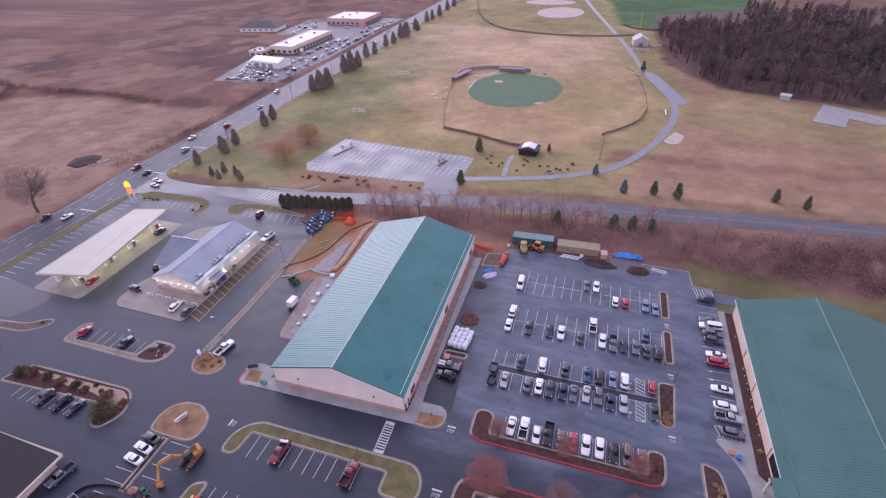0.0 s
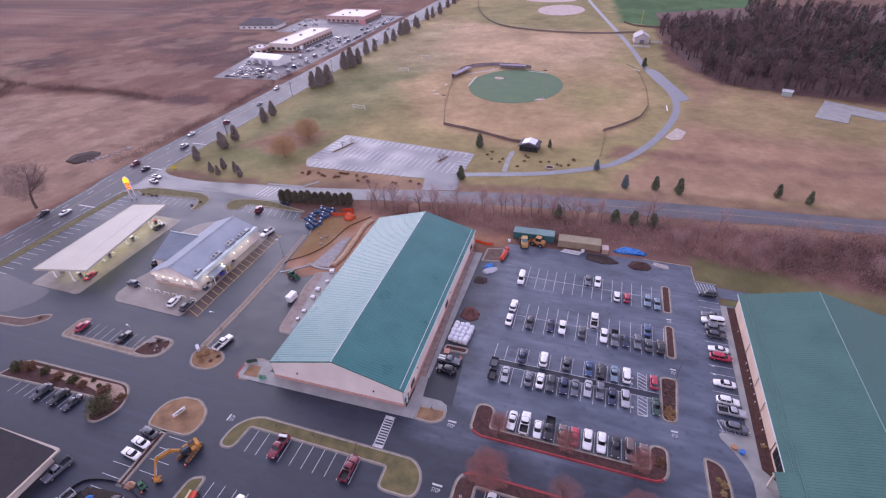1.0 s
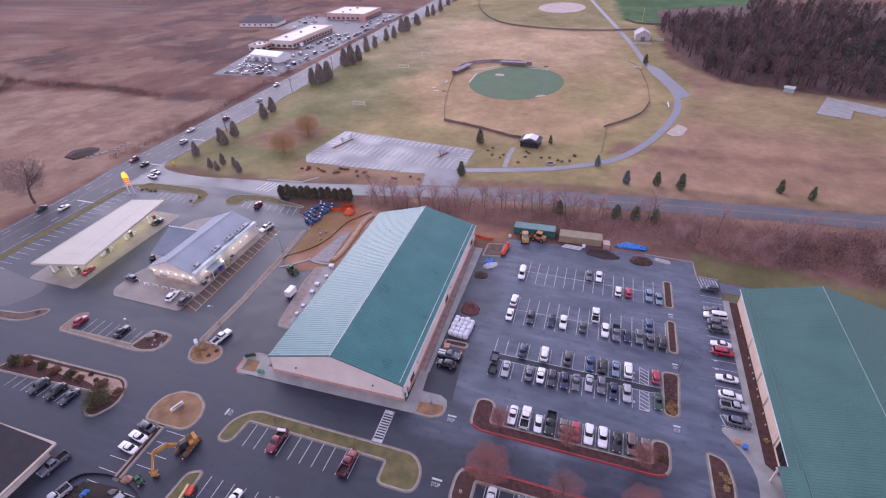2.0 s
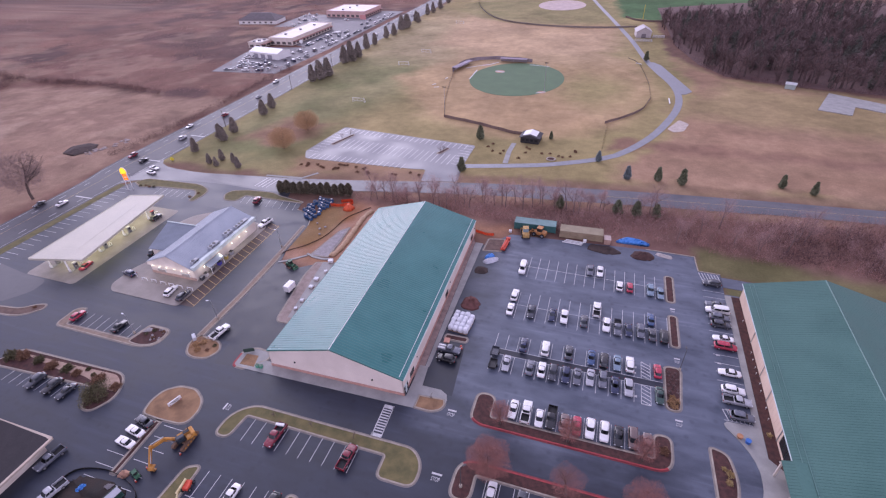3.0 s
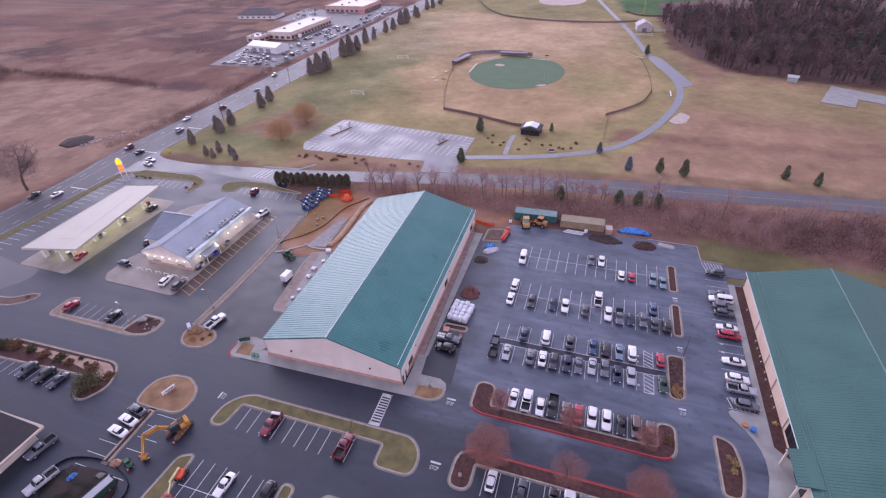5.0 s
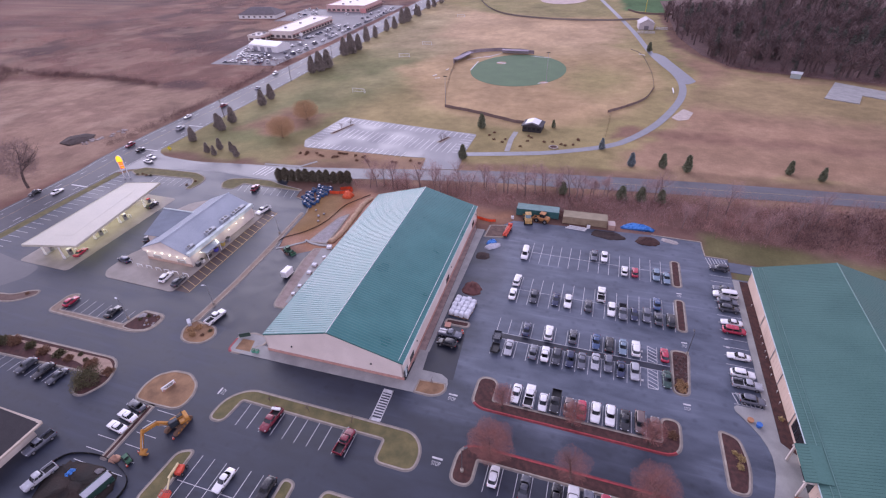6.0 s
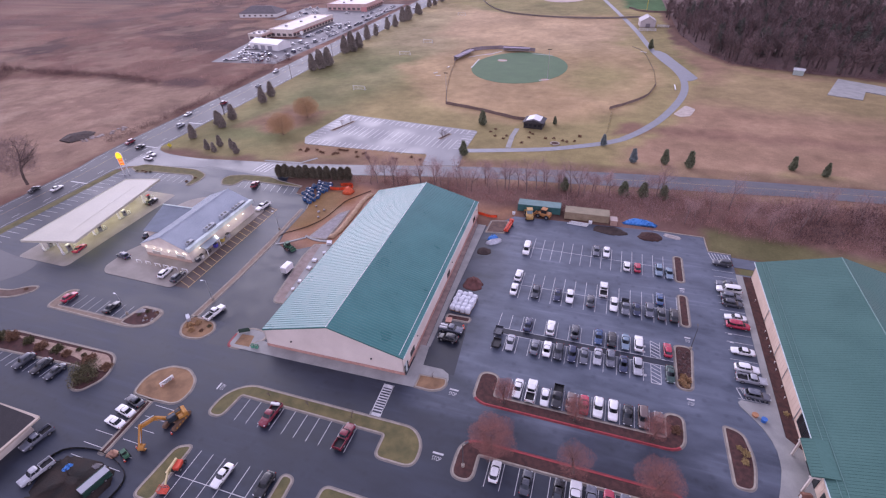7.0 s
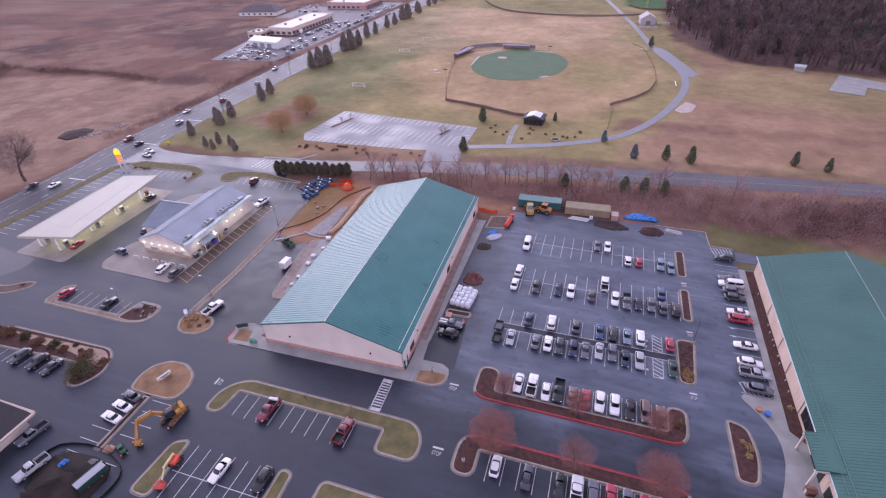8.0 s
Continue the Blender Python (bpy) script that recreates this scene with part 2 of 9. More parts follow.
    wire(joined("ADD", ranged(broad, 0.35, 0.65, rough - swing, rough), ranged(mid, 0.3, 0.7, 0.0, swing)), b.inputs["Roughness"])
    b.inputs["Specular IOR Level"].default_value = 0.48
    bp = add("ShaderNodeBump")
    bp.inputs["Strength"].default_value, bp.inputs["Distance"].default_value = 0.15, 0.02
    wire(stones, bp.inputs["Height"])
    wire(bp.outputs["Normal"], b.inputs["Normal"])
    return m


# last tuple: the main lot's grey age plus reflected sky, both in the base colour
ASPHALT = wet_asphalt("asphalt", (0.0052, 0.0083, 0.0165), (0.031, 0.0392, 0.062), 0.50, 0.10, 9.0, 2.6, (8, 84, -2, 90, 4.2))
SIDE_ROAD = wet_asphalt("side_road_asphalt", (0.034, 0.036, 0.046), (0.115, 0.115, 0.13), 0.46, 0.12, 9.0, 3.0)
DRIVE = wet_asphalt("drive_asphalt", (0.10, 0.108, 0.125), (0.235, 0.247, 0.272), 0.42, 0.12, 7.0)
ASPHALT_NEW = wet_asphalt("fresh_asphalt", (0.0042, 0.0062, 0.0125), (0.02, 0.0245, 0.040), 0.46, 0.12, 8.0)
ASPHALT_WORN = wet_asphalt("streaked_asphalt", (0.025, 0.026, 0.033), (0.07, 0.07, 0.08), 0.44, 0.08, 7.0)
ROAD = wet_asphalt("road_asphalt", (0.026, 0.027, 0.035), (0.076, 0.075, 0.087), 0.55, 0.08, 12.0)
ROAD.node_tree.nodes["Principled BSDF"].inputs["Specular IOR Level"].default_value = 0.3
ROAD_OLD = surface("worn_asphalt", (0.14, 0.14, 0.15), (0.24, 0.24, 0.25), size=12, rough=0.5, bump=0.2, grain=0.06, rough_var=0.2)
CONCRETE = surface("concrete", (0.235, 0.236, 0.226), (0.37, 0.366, 0.348), size=3.5, rough=0.75, bump=0.2, grain=0.06)
KERB = surface("kerb_concrete", (0.26, 0.225, 0.185), (0.43, 0.375, 0.31), size=1.2, rough=0.8, bump=0.2, grain=0.05)
RED_KERB = surface("red_kerb_paint", (0.24, 0.03, 0.038), (0.41, 0.058, 0.062), size=0.8, rough=0.6, bump=0.2, grain=0.06)
WHITE_LINE = surface("white_road_paint", (0.38, 0.38, 0.38), (0.68, 0.68, 0.68), size=0.9, rough=0.6, bump=0.2, grain=0.05)
YELLOW_LINE = surface("yellow_road_paint", (0.42, 0.29, 0.12), (0.60, 0.43, 0.20), size=0.9, rough=0.6, bump=0.2, grain=0.05)
FORECOURT = surface("stained_concrete", (0.20, 0.178, 0.155), (0.34, 0.305, 0.27), size=4.5, rough=0.65, bump=0.2, grain=0.07)
MULCH = surface("brown_mulch", (0.038, 0.017, 0.016), (0.105, 0.048, 0.042), size=0.9, rough=0.95, bump=0.8, grain=0.07)
TURF = surface("winter_turf", (0.085, 0.085, 0.035), (0.20, 0.165, 0.075), size=2.2, rough=0.95, bump=0.6, grain=0.09)
EARTH = surface("bare_earth", (0.15, 0.085, 0.047), (0.36, 0.22, 0.122), size=3.0, rough=0.95, bump=0.5, grain=0.12)
STEEL = plain("galvanised_steel", (0.45, 0.46, 0.48), 0.45, 0.8)
BLACK = plain("black_plastic", (0.02, 0.02, 0.022), 0.5)
WHITE = plain("white_paint", (0.78, 0.78, 0.77), 0.5)

# ---- the ground: one sheet to the horizon ----
def axis(lo, hi, step, far):
    out, s = list(np.arange(lo, hi + step / 2, step)), step
    a, b = [], []
    x = lo
    while x > -far:
        s *= 1.35
        x -= s
        a.append(x)
    x, s = hi, step
    while x < far:
        s *= 1.35
        x += s
        b.append(x)
    return np.array(a[::-1] + out + b)


def build_ground():
    xs, ys = axis(-430, 330, 2.0, 4200), axis(-80, 640, 2.0, 4200)
    X, Y = np.meshgrid(xs, ys)
    N = lambda s, k: value_noise(X, Y, s, k)
    rag = (N(9, 1) - 0.5) * 8 + (N(3.5, 2) - 0.5) * 4  # metres by which borders wander

    def soft(d, w):
        return np.clip(0.5 - (d + rag * min(1, w / 4)) / (2 * w), 0, 1)[..., None]

    def rect(x0, y0, x1, y1, w=3.0):
        return soft(np.maximum.reduce([x0 - X, X - x1, y0 - Y, Y - y1]), w)

    def oval(x, y, a, b, w=3.0):
        return soft((np.hypot((X - x) / a, (Y - y) / b) - 1) * min(a, b), w)

    def poly(pts, w=3.0):
        P = np.array(pts + pts[:1], float)
        inside, dist = np.zeros(X.shape, bool), np.full(X.shape, 1e9)
        for (ax, ay), (bx, by) in zip(P, P[1:]):
            t = np.clip(((X - ax) * (bx - ax) + (Y - ay) * (by - ay)) / ((bx - ax) ** 2 + (by - ay) ** 2), 0, 1)
            dist = np.minimum(dist, np.hypot(X - ax - t * (bx - ax), Y - ay - t * (by - ay)))
            cross = (ay > Y) != (by > Y)
            inside ^= cross & (X < (bx - ax) * (Y - ay) / (by - ay + 1e-12) + ax)
        return soft(np.where(inside, -dist, dist), w)

    c = lambda *v: np.array(v)
    col = np.ones((*X.shape, 3)) * c(0.17, 0.10, 0.075)
    lay = lambda mask, colour: col * (1 - mask) + colour * mask
    n1, n2, n3 = N(40, 3)[..., None], N(14, 4)[..., None], N(6, 5)[..., None]
    blend = lambda a, b, t: a * (1 - t) + b * t
    rust = blend(c(0.13, 0.066, 0.053), c(0.225, 0.125, 0.093), n1 * 0.6 + n2 * 0.4)
    straw = blend(c(0.25, 0.16, 0.115), c(0.36, 0.245, 0.175), n1 * 0.4 + n2 * 0.35 + n3 * 0.25)
    olive = blend(c(0.235, 0.20, 0.088), c(0.345, 0.272, 0.134), n1 * 0.5 + n2 * 0.5)
    tan = blend(c(0.375, 0.25, 0.14), c(0.48, 0.33, 0.195), n1 * 0.5 + n3 * 0.5)
    green = blend(c(0.175, 0.178, 0.08), c(0.265, 0.24, 0.12), n2)
    brush = blend(c(0.12, 0.066, 0.056), c(0.25, 0.15, 0.12), n2 * 0.5 + n3 * 0.5)
    field = blend(c(0.25, 0.155, 0.098), c(0.355, 0.232, 0.152), n1 * 0.3 + n2 * 0.4 + n3 * 0.3)
    # west of the highway: rust-coloured scrub with a mown straw meadow
    col = lay(rect(-4300, -300, -160, 4300), rust)
    col = lay(poly([(-420, 40), (-345, 160), (-280, 172), (-212, 168), (-181, 172), (-176, 90), (-174, -40), (-420, -80)], 5), straw)
    col = lay(poly([(-700, 120), (-430, 150), (-350, 172), (-420, 215), (-700, 230)], 6), blend(straw, rust, 0.45))
    col = lay(poly([(-330, 300), (-250, 315), (-225, 390), (-330, 375)], 8), blend(straw, rust, 0.35))
    # thickets, paler grass and bare streaks wander through the western fields
    west_of = soft(X + 178, 6)
    patch = lambda v, at, w: np.clip((v - at) / w, 0, 1)[..., None] * west_of
    meadow = poly([(-420, 40), (-345, 160), (-280, 172), (-212, 168), (-181, 172), (-176, 90), (-174, -40), (-420, -80)], 5)
    v1, v2, v3 = 0.6 * N(52, 41) + 0.4 * N(15, 42), 0.6 * N(34, 43) + 0.4 * N(9, 44), 0.5 * N(13, 45) + 0.5 * N(5, 46)
    col = lay(patch(v1, 0.53, 0.10) * (1 - meadow) * 0.75, c(0.085, 0.05, 0.048))
    col = lay(patch(v2, 0.58, 0.10) * (1 - meadow) * 0.6, c(0.26, 0.17, 0.125))
    col = lay(patch(v3, 0.52, 0.16) * meadow * 0.55, c(0.20, 0.125, 0.095))
    col = lay(patch(v2, 0.60, 0.12) * meadow * 0.5, c(0.40, 0.29, 0.215))
    # the park between the roads
    col = lay(poly([(-158, 88), (-84, 92), (-30, 102), (46, 114), (130, 121), (420, 140), (420, 260), (173, 250), (100, 273), (70, 330), (60, 700), (-158, 700)], 2), olive)
    col = lay(poly([(-150, 95), (-98, 96), (-98, 150), (-75, 235), (-90, 330), (-120, 420), (-150, 420)], 14), green)
    col = lay(poly([(-98, 235), (-70, 190), (-55, 172), (-5, 152), (35, 170), (62, 240), (50, 300), (20, 330), (-60, 330)], 7), blend(tan, olive, 0.35))
    col = lay(poly([(-105, 330), (-50, 300), (30, 330), (35, 420), (-60, 425), (-110, 470)], 10), tan)
    col = lay(rect(-92, 95, 40, 109, 3), blend(tan, rust, 0.4))
    col = lay(poly([(-48, 172), (-38, 230), (-12, 212), (10, 232), (30, 182), (-4, 160)], 6), blend(tan, olive, 0.2))
    col = lay(oval(25, 235, 20, 30, 9), olive)
    col = lay(oval(-35, 515, 95, 92, 5), blend(olive, green, 0.35))
    col = lay(poly([(38, 462), (85, 450), (140, 460), (180, 640), (20, 640)], 4), c(0.07, 0.135, 0.055))
    col = lay(poly([(-134, 120), (-108, 118), (-98, 150), (-128, 152)], 4), blend(rust, tan, 0.3))
    # far lawns laid paler: the brightening of distant haze, put into the colour
    col = lay(poly([(-148, 285), (-95, 270), (35, 300), (36, 405), (-40, 412), (-150, 480)], 18) * 0.5, blend(c(0.42, 0.31, 0.19), c(0.52, 0.39, 0.25), n2))
    # the wide field in the east
    col = lay(poly([(36, 118), (62, 165), (78, 215), (80, 255), (72, 320), (105, 268), (175, 246), (420, 230), (420, 142), (130, 123)], 4), field)
    col = lay(poly([(66, 205), (130, 190), (420, 190), (420, 228), (170, 243), (100, 262)], 9), blend(olive, field, 0.35))
    col = lay(rect(40, 152, 420, 163, 3), blend(rust, field, 0.5))
    # scrub between the car park and the east road, grass beside the building
    col = lay(poly([(-52, 77), (60, 73), (110, 70), (420, 60), (420, 120), (130, 105), (46, 97.5), (-50, 84)], 3), brush)
    col = lay(poly([(64, 64), (420, 46), (420, 66), (130, 72), (66, 78)], 2), blend(green, olive, 0.4) * 0.6)
    # worn brown verges beside the side road
    for pts, s in (([(-84, 89.3), (-31, 99.8), (45, 111.6), (133, 119), (420, 139)], 1), ([(-52, 86.2), (-6, 95), (45, 101), (129, 109), (420, 128)], -1)):
        col = lay(poly(pts + [(x, y + s * (8 if s > 0 else 4)) for x, y in pts[::-1]], 1.6) * 0.75, blend(c(0.17, 0.105, 0.07), c(0.28, 0.19, 0.125), n3))
    # broad and small unevenness of the growth everywhere
    col = col * (1 + 0.30 * (N(24, 47) - 0.5) + 0.24 * (N(8, 48) - 0.5) + 0.18 * (N(3.2, 49) - 0.5))[..., None]
    # the building site beside the long building
    col = lay(poly([(-61, 40), (-35, 30), (-35, 66), (8, 68), (10, 76), (-52, 78), (-62, 66)], 2), c(0.35, 0.20, 0.13) + (n3 - 0.5) * 0.14)
    col = lay(poly([(-62, 44), (-54, 48), (-50, 62), (-54, 74), (-63, 68)], 2), c(0.25, 0.155, 0.075) + (n3 - 0.5) * 0.05)
    col = lay(poly([(72, 55), (92, 55), (92, 60.5), (72, 60.5)], 0.5), green * 0.7)
    # verges of the highway
    col = lay(poly([(-155, -90), (-150.4, -90), (-150.4, 66), (-117, 70), (-118, 74), (-150, 74)], 1), blend(olive, green, 0.4) * 0.85)
    Z = -0.03 - 0.06 * N(7, 6)
    verts = np.stack([X, Y, Z], -1).reshape(-1, 3)
    h, w = X.shape
    i = (np.arange(h - 1)[:, None] * w + np.arange(w - 1)).ravel()
    faces = np.stack([i, i + 1, i + w + 1, i + w], 1)
    me = bpy.data.meshes.new("ground")
    me.from_pydata(verts.tolist(), [], faces.tolist())
    at = me.color_attributes.new("cover", "FLOAT_COLOR", "POINT")
    at.data.foreach_set("color", np.concatenate([col, np.ones((*X.shape, 1))], -1).astype(np.float32).ravel())
    m, nt, b = nodes_of("soil_and_grass")
    add, wire = nt.nodes.new, nt.links.new
    cover = add("ShaderNodeVertexColor")
    cover.layer_name = "cover"
    geo, grain, lumps = add("ShaderNodeNewGeometry"), add("ShaderNodeTexNoise"), add("ShaderNodeTexNoise")
    grain.inputs["Scale"].default_value, lumps.inputs["Scale"].default_value = 1.6, 0.28
    grain.inputs["Detail"].default_value, lumps.inputs["Detail"].default_value = 8, 5
    wire(geo.outputs["Position"], grain.inputs["Vector"])
    wire(geo.outputs["Position"], lumps.inputs["Vector"])
    both = add("ShaderNodeMath")
    both.operation = "MULTIPLY"
    wire(grain.outputs["Fac"], both.inputs[0])
    wire(lumps.outputs["Fac"], both.inputs[1])
    gain = add("ShaderNodeMapRange")
    gain.inputs["From Min"].default_value, gain.inputs["From Max"].default_value = 0.12, 0.42
    gain.inputs["To Min"].default_value, gain.inputs["To Max"].default_value = 0.85, 1.16
    wire(both.outputs[0], gain.inputs["Value"])
    scale = add("ShaderNodeVectorMath")
    scale.operation = "SCALE"
    wire(cover.outputs["Color"], scale.inputs[0])
    wire(gain.outputs["Result"], scale.inputs["Scale"])
    wire(scale.outputs["Vector"], b.inputs["Base Color"])
    b.inputs["Roughness"].default_value, b.inputs["Specular IOR Level"].default_value = 0.95, 0.15
    bp = add("ShaderNodeBump")
    bp.inputs["Strength"].default_value, bp.inputs["Distance"].default_value = 0.4, 0.2
    wire(grain.outputs["Fac"], bp.inputs["Height"])
    wire(bp.outputs["Normal"], b.inputs["Normal"])
    me.materials.append(m)
    tagged(new("ground", me), "winter grass, scrub and bare earth on flat ground", "ground", kind="structure")


build_ground()


# ---- roads and car parks ----
def sheet(name, pts, z, material, label, category="car park", kind="structure", parent=None):
    bm = bmesh.new()
    prism(bm, pts, -0.15, z)
    ob = link(name, bm, material, parent)
    return tagged(ob, label, category, kind=kind)


LOT = [(-150.9, -90), (135, -90), (135, 5), (78, 5), (78, 57), (72.2, 57), (72.2, 66), (66.3, 66.2), (66, 73.3), (52, 73.7), (9.8, 71.2),
       (6.9, 67.5), (3.9, 63), (-1, 63), (-1, 5), (-33, 5), (-34, 38), (-45.5, 38.8), (-52, 34), (-57, 37), (-58.6, 42.5), (-59.6, 57),
       (-61.5, 62.5), (-65, 65.4), (-69.5, 67.2), (-70.6, 71.6), (-78.5, 74.5), (-80, 79), (-85, 78.5), (-104, 78.5), (-121, 77.5), (-147, 73), (-150.9, 66)]
sheet("grass_verge", [(-154.3, -90), (-150.8, -90), (-150.8, 66.2), (-154.2, 66.2)], 0.05, TURF, "narrow strip of winter grass beside the highway", "verge")
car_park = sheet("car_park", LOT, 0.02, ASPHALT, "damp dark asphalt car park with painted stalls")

bm = bmesh.new()
n = 120
east = smooth_line([(-152.5, -160), (-154.0, 0), (-154.2, 60), (-153.8, 80), (-154.5, 216), (-160, 500), (-172, 1000)])
west = smooth_line([(-168, -160), (-170.2, 0), (-171.6, 60), (-174.8, 90), (-176, 220), (-182, 490), (-196, 1000)])
between(bm, resampled(west, n), resampled(east, n), 0.03)
highway = tagged(link("highway", bm, ROAD), "wide grey asphalt highway with several lanes", "road", kind="structure")

bm = bmesh.new()
north = smooth_line([(-154.6, 91), (-150, 85.6), (-130, 83.6), (-109, 86), (-84, 89.3), (-61, 93.5), (-31, 99.8), (2, 106), (45, 111.6), (85, 115.5), (133, 119), (420, 139)])
south = smooth_line([(-154.6, 66), (-149.5, 71.3), (-121, 76.4), (-104, 77), (-85, 77), (-52, 86.2), (-6, 95), (25, 98.5), (45, 101), (83, 105), (129, 109), (420, 128)])
between(bm, resampled(north, 110), resampled(south, 110), 0.034)
side_road = tagged(link("side_road", bm, SIDE_ROAD), "grey asphalt side road past the car park", "road", kind="structure")

FAR_LOT = [(-95, 115), (-91, 146.5), (-20.5, 139.5), (-20.4, 118), (-18.6, 103), (-33, 99.8), (-34.5, 110.5), (-39, 109.6), (-91, 108)]
sheet("park_car_park", rounded(FAR_LOT, 1.5, 3), 0.04, ROAD_OLD, "empty pale worn asphalt car park by the sports fields")

bm = bmesh.new()
loop = smooth_line([(-20, 117.5), (0, 123), (15, 128), (35.6, 139.2), (45.3, 149.7), (56.5, 170.0), (66.0, 197), (70.6, 218), (71.4, 238), (68.6, 257), (63.0, 277), (57.4, 300), (53.3, 324), (45.6, 370), (31.0, 441), (9.6, 542), (-10, 640)], 5)
ribbon(bm, loop, 3.7, 0.03)
prism(bm, rounded([(72, 236), (75.6, 236.4), (79.4, 242.5), (75.6, 257), (70.6, 275.5), (65.1, 296.3), (60.2, 304), (56.8, 303), (61, 284), (67, 262)], 1.5, 4), -0.1, 0.026)
park_drive = tagged(link("park_drive", bm, DRIVE), "narrow pale asphalt drive curving round the ball field", "road", kind="structure")

# newly laid dark asphalt
sheet("new_asphalt", [(2.5, 3), (10, 3), (8.6, 19.5), (8.6, 22), (2.5, 22)], 0.026, ASPHALT_NEW, "freshly laid black asphalt patch", "asphalt")
sheet("new_asphalt", rounded([(-57.4, 3.2), (-49.3, 3.0), (-49.2, -4.3), (-44.4, -3.8), (-44.6, 2.2), (-36.4, 4.2), (-36.6, 36), (-47, 37), (-52, 34), (-57.2, 36.5)], 0.6, 3), 0.026, ASPHALT_NEW, "freshly laid black asphalt beside the building site", "asphalt")
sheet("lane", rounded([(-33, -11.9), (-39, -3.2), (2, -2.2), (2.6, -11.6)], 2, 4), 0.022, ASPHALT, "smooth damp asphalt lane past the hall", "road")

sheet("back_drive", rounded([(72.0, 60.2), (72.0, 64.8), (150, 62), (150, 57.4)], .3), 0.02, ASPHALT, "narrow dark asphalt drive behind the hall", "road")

sheet("new_asphalt", [(15.4, 18.45), (15.4, 20.05), (55.0, 20.05), (55.0, 18.45)], 0.026, ASPHALT_NEW, "dark strip of newer asphalt between two rows of stalls", "asphalt")

# ---- painted lines ----
PAINT = {"white": (bmesh.new(), WHITE_LINE), "yellow": (bmesh.new(), YELLOW_LINE)}


def stripe(x0, y0, x1, y1, w=0.12, z=0.034, paint="white"):
    ribbon(PAINT[paint][0], [(x0, y0), (x1, y1)], w, z)


STALL = 2.74
# the main car park, four double rows
for k in range(15):  # northern row
    x = 18.55 + STALL * k
    if x < 57:
        stripe(x, 50, x, 60.2)
stripe(17, 55.2, 56, 55)
for k in range(15):  # second row
    x = 18.3 + STALL * k
    stripe(x, 31.8, x, 42.8)
stripe(16, 37.3, 56.6, 37.3)
for k in range(15):  # third row, with a dark strip down its middle
    x = 15.8 + STALL * k
    if x < 50:
        stripe(x, 20.2, x, 25.3), stripe(x, 12.9, x, 18.3)
stripe(15.5, 20.2, 54.8, 20.2), stripe(15.5, 18.3, 54.8, 18.3)
for y0, y1 in ((20.2, 25.3), (12.9, 18.3)):  # hatched aisles
    for x in (50.2, 52.2):
        stripe(x, y0, x, y1)
    for k in range(6):
        y = y0 + (y1 - y0) * k / 5
        stripe(50.2, y, 52.2, max(y0, y - 1.0) if k else y, 0.2)
for k in range(12):  # at the island with the red kerb
    x = 22.35 + 2.73 * k
    if x < 52:
        stripe(x, 0.25, x, 5.6)
for k in range(12):  # at the next island
    x = 22.1 + 2.73 * k
    stripe(x, -13.6, x, -19)
for k in range(10):  # south of the long building
    x = -29.1 + 2.74 * k
    stripe(x, -14.9, x, -20.3, 0.13)
for k in range(8):  # the row farther south
    x = -30.7 + 2.74 * k
    if x < -13:
        stripe(x, -27.8, x, -38.8, 0.13)
stripe(-32, -33.2, -12.5, -33, 0.13)
for k in range(18):  # beside the eastern building
    y = 13.6 + 2.74 * k
    if y < 64:
        stripe(66.6, y, 72, y)
for k in range(7):
    stripe(66.4 + 0.8 * k, 65.6, 67.2 + 0.8 * k, 61.9, 0.18), stripe(66.6 + 0.8 * k, 16.3, 67.4 + 0.8 * k, 13.7, 0.18)
for k in range(12):  # filling station, south row
    x = -96.5 + 2.74 * k
    if x < -77:
        stripe(x, -4.2, x, 1.3)
for k in range(23):  # along the highway
    y = 2.8 + 2.74 * k
    stripe(-150.6, y, -145.0, y, 0.13)
for k in range(9):  # filling station, north row
    x = -95.2 + 2.85 * k
    stripe(x, 71.0, x + 1.3, 65.6)
for k in range(6):
    x = -133.5 + 2.8 * k
    stripe(x, 68, x + 0.6, 62.6)
for k in range(19):  # slanted yellow stalls beside the shop
    y = 12.0 + 2.35 * k
    stripe(-73.2, y + 1.5, -69.0, y, 0.15, paint="yellow")
stripe(-68.95, 11.6, -69.6, 55.2, 0.17, paint="yellow")
for k in range(7):  # west of the divider
    y = -22 - 2.74 * k
    stripe(-54.6, y, -49.5, y), stripe(-47.5, y, -42.5, y)
for k in range(8):  # south-western row
    x = -95 + 2.74 * k
    stripe(x, -18.2, x - 0.6, -23.5)
for y in (17.8, 31.3, 28.5, 34.0):  # small painted symbols, shown as bars
    stripe(67.2, y - 1.4, 68.0, y - 1.4, 0.5)
for x, y in ((48.8, 23.2), (48.9, 14.6), (48.7, 21.4)):
    stripe(x - 0.4, y, x + 0.4, y, 0.6)
# the far car park
for k in range(25):
    x = -90 + 2.75 * k
    stripe(x, 145.6 - 0.098 * (x + 90), x - 0.6, 140.6 - 0.098 * (x + 90), 0.3, 0.05)
for k in range(22):
    x = -81 + 2.6 * k
    stripe(x, 132.5 - 0.1 * (x + 80), x - 1.0, 122.5 - 0.1 * (x + 80), 0.3, 0.05)
    if x < -36:
        stripe(x - 8, 113.5, x - 8.6, 108.4, 0.28, 0.05)
for k in range(9):
    stripe(-93.8 + 0.38 * k, 116 + 2.9 * k, -88.6 + 0.38 * k, 115.6 + 2.9 * k, 0.2, 0.05)
for k in range(8):
    stripe(-20.6, 137.6 - 2.8 * k, -25.8, 138.2 - 2.8 * k, 0.2, 0.05)
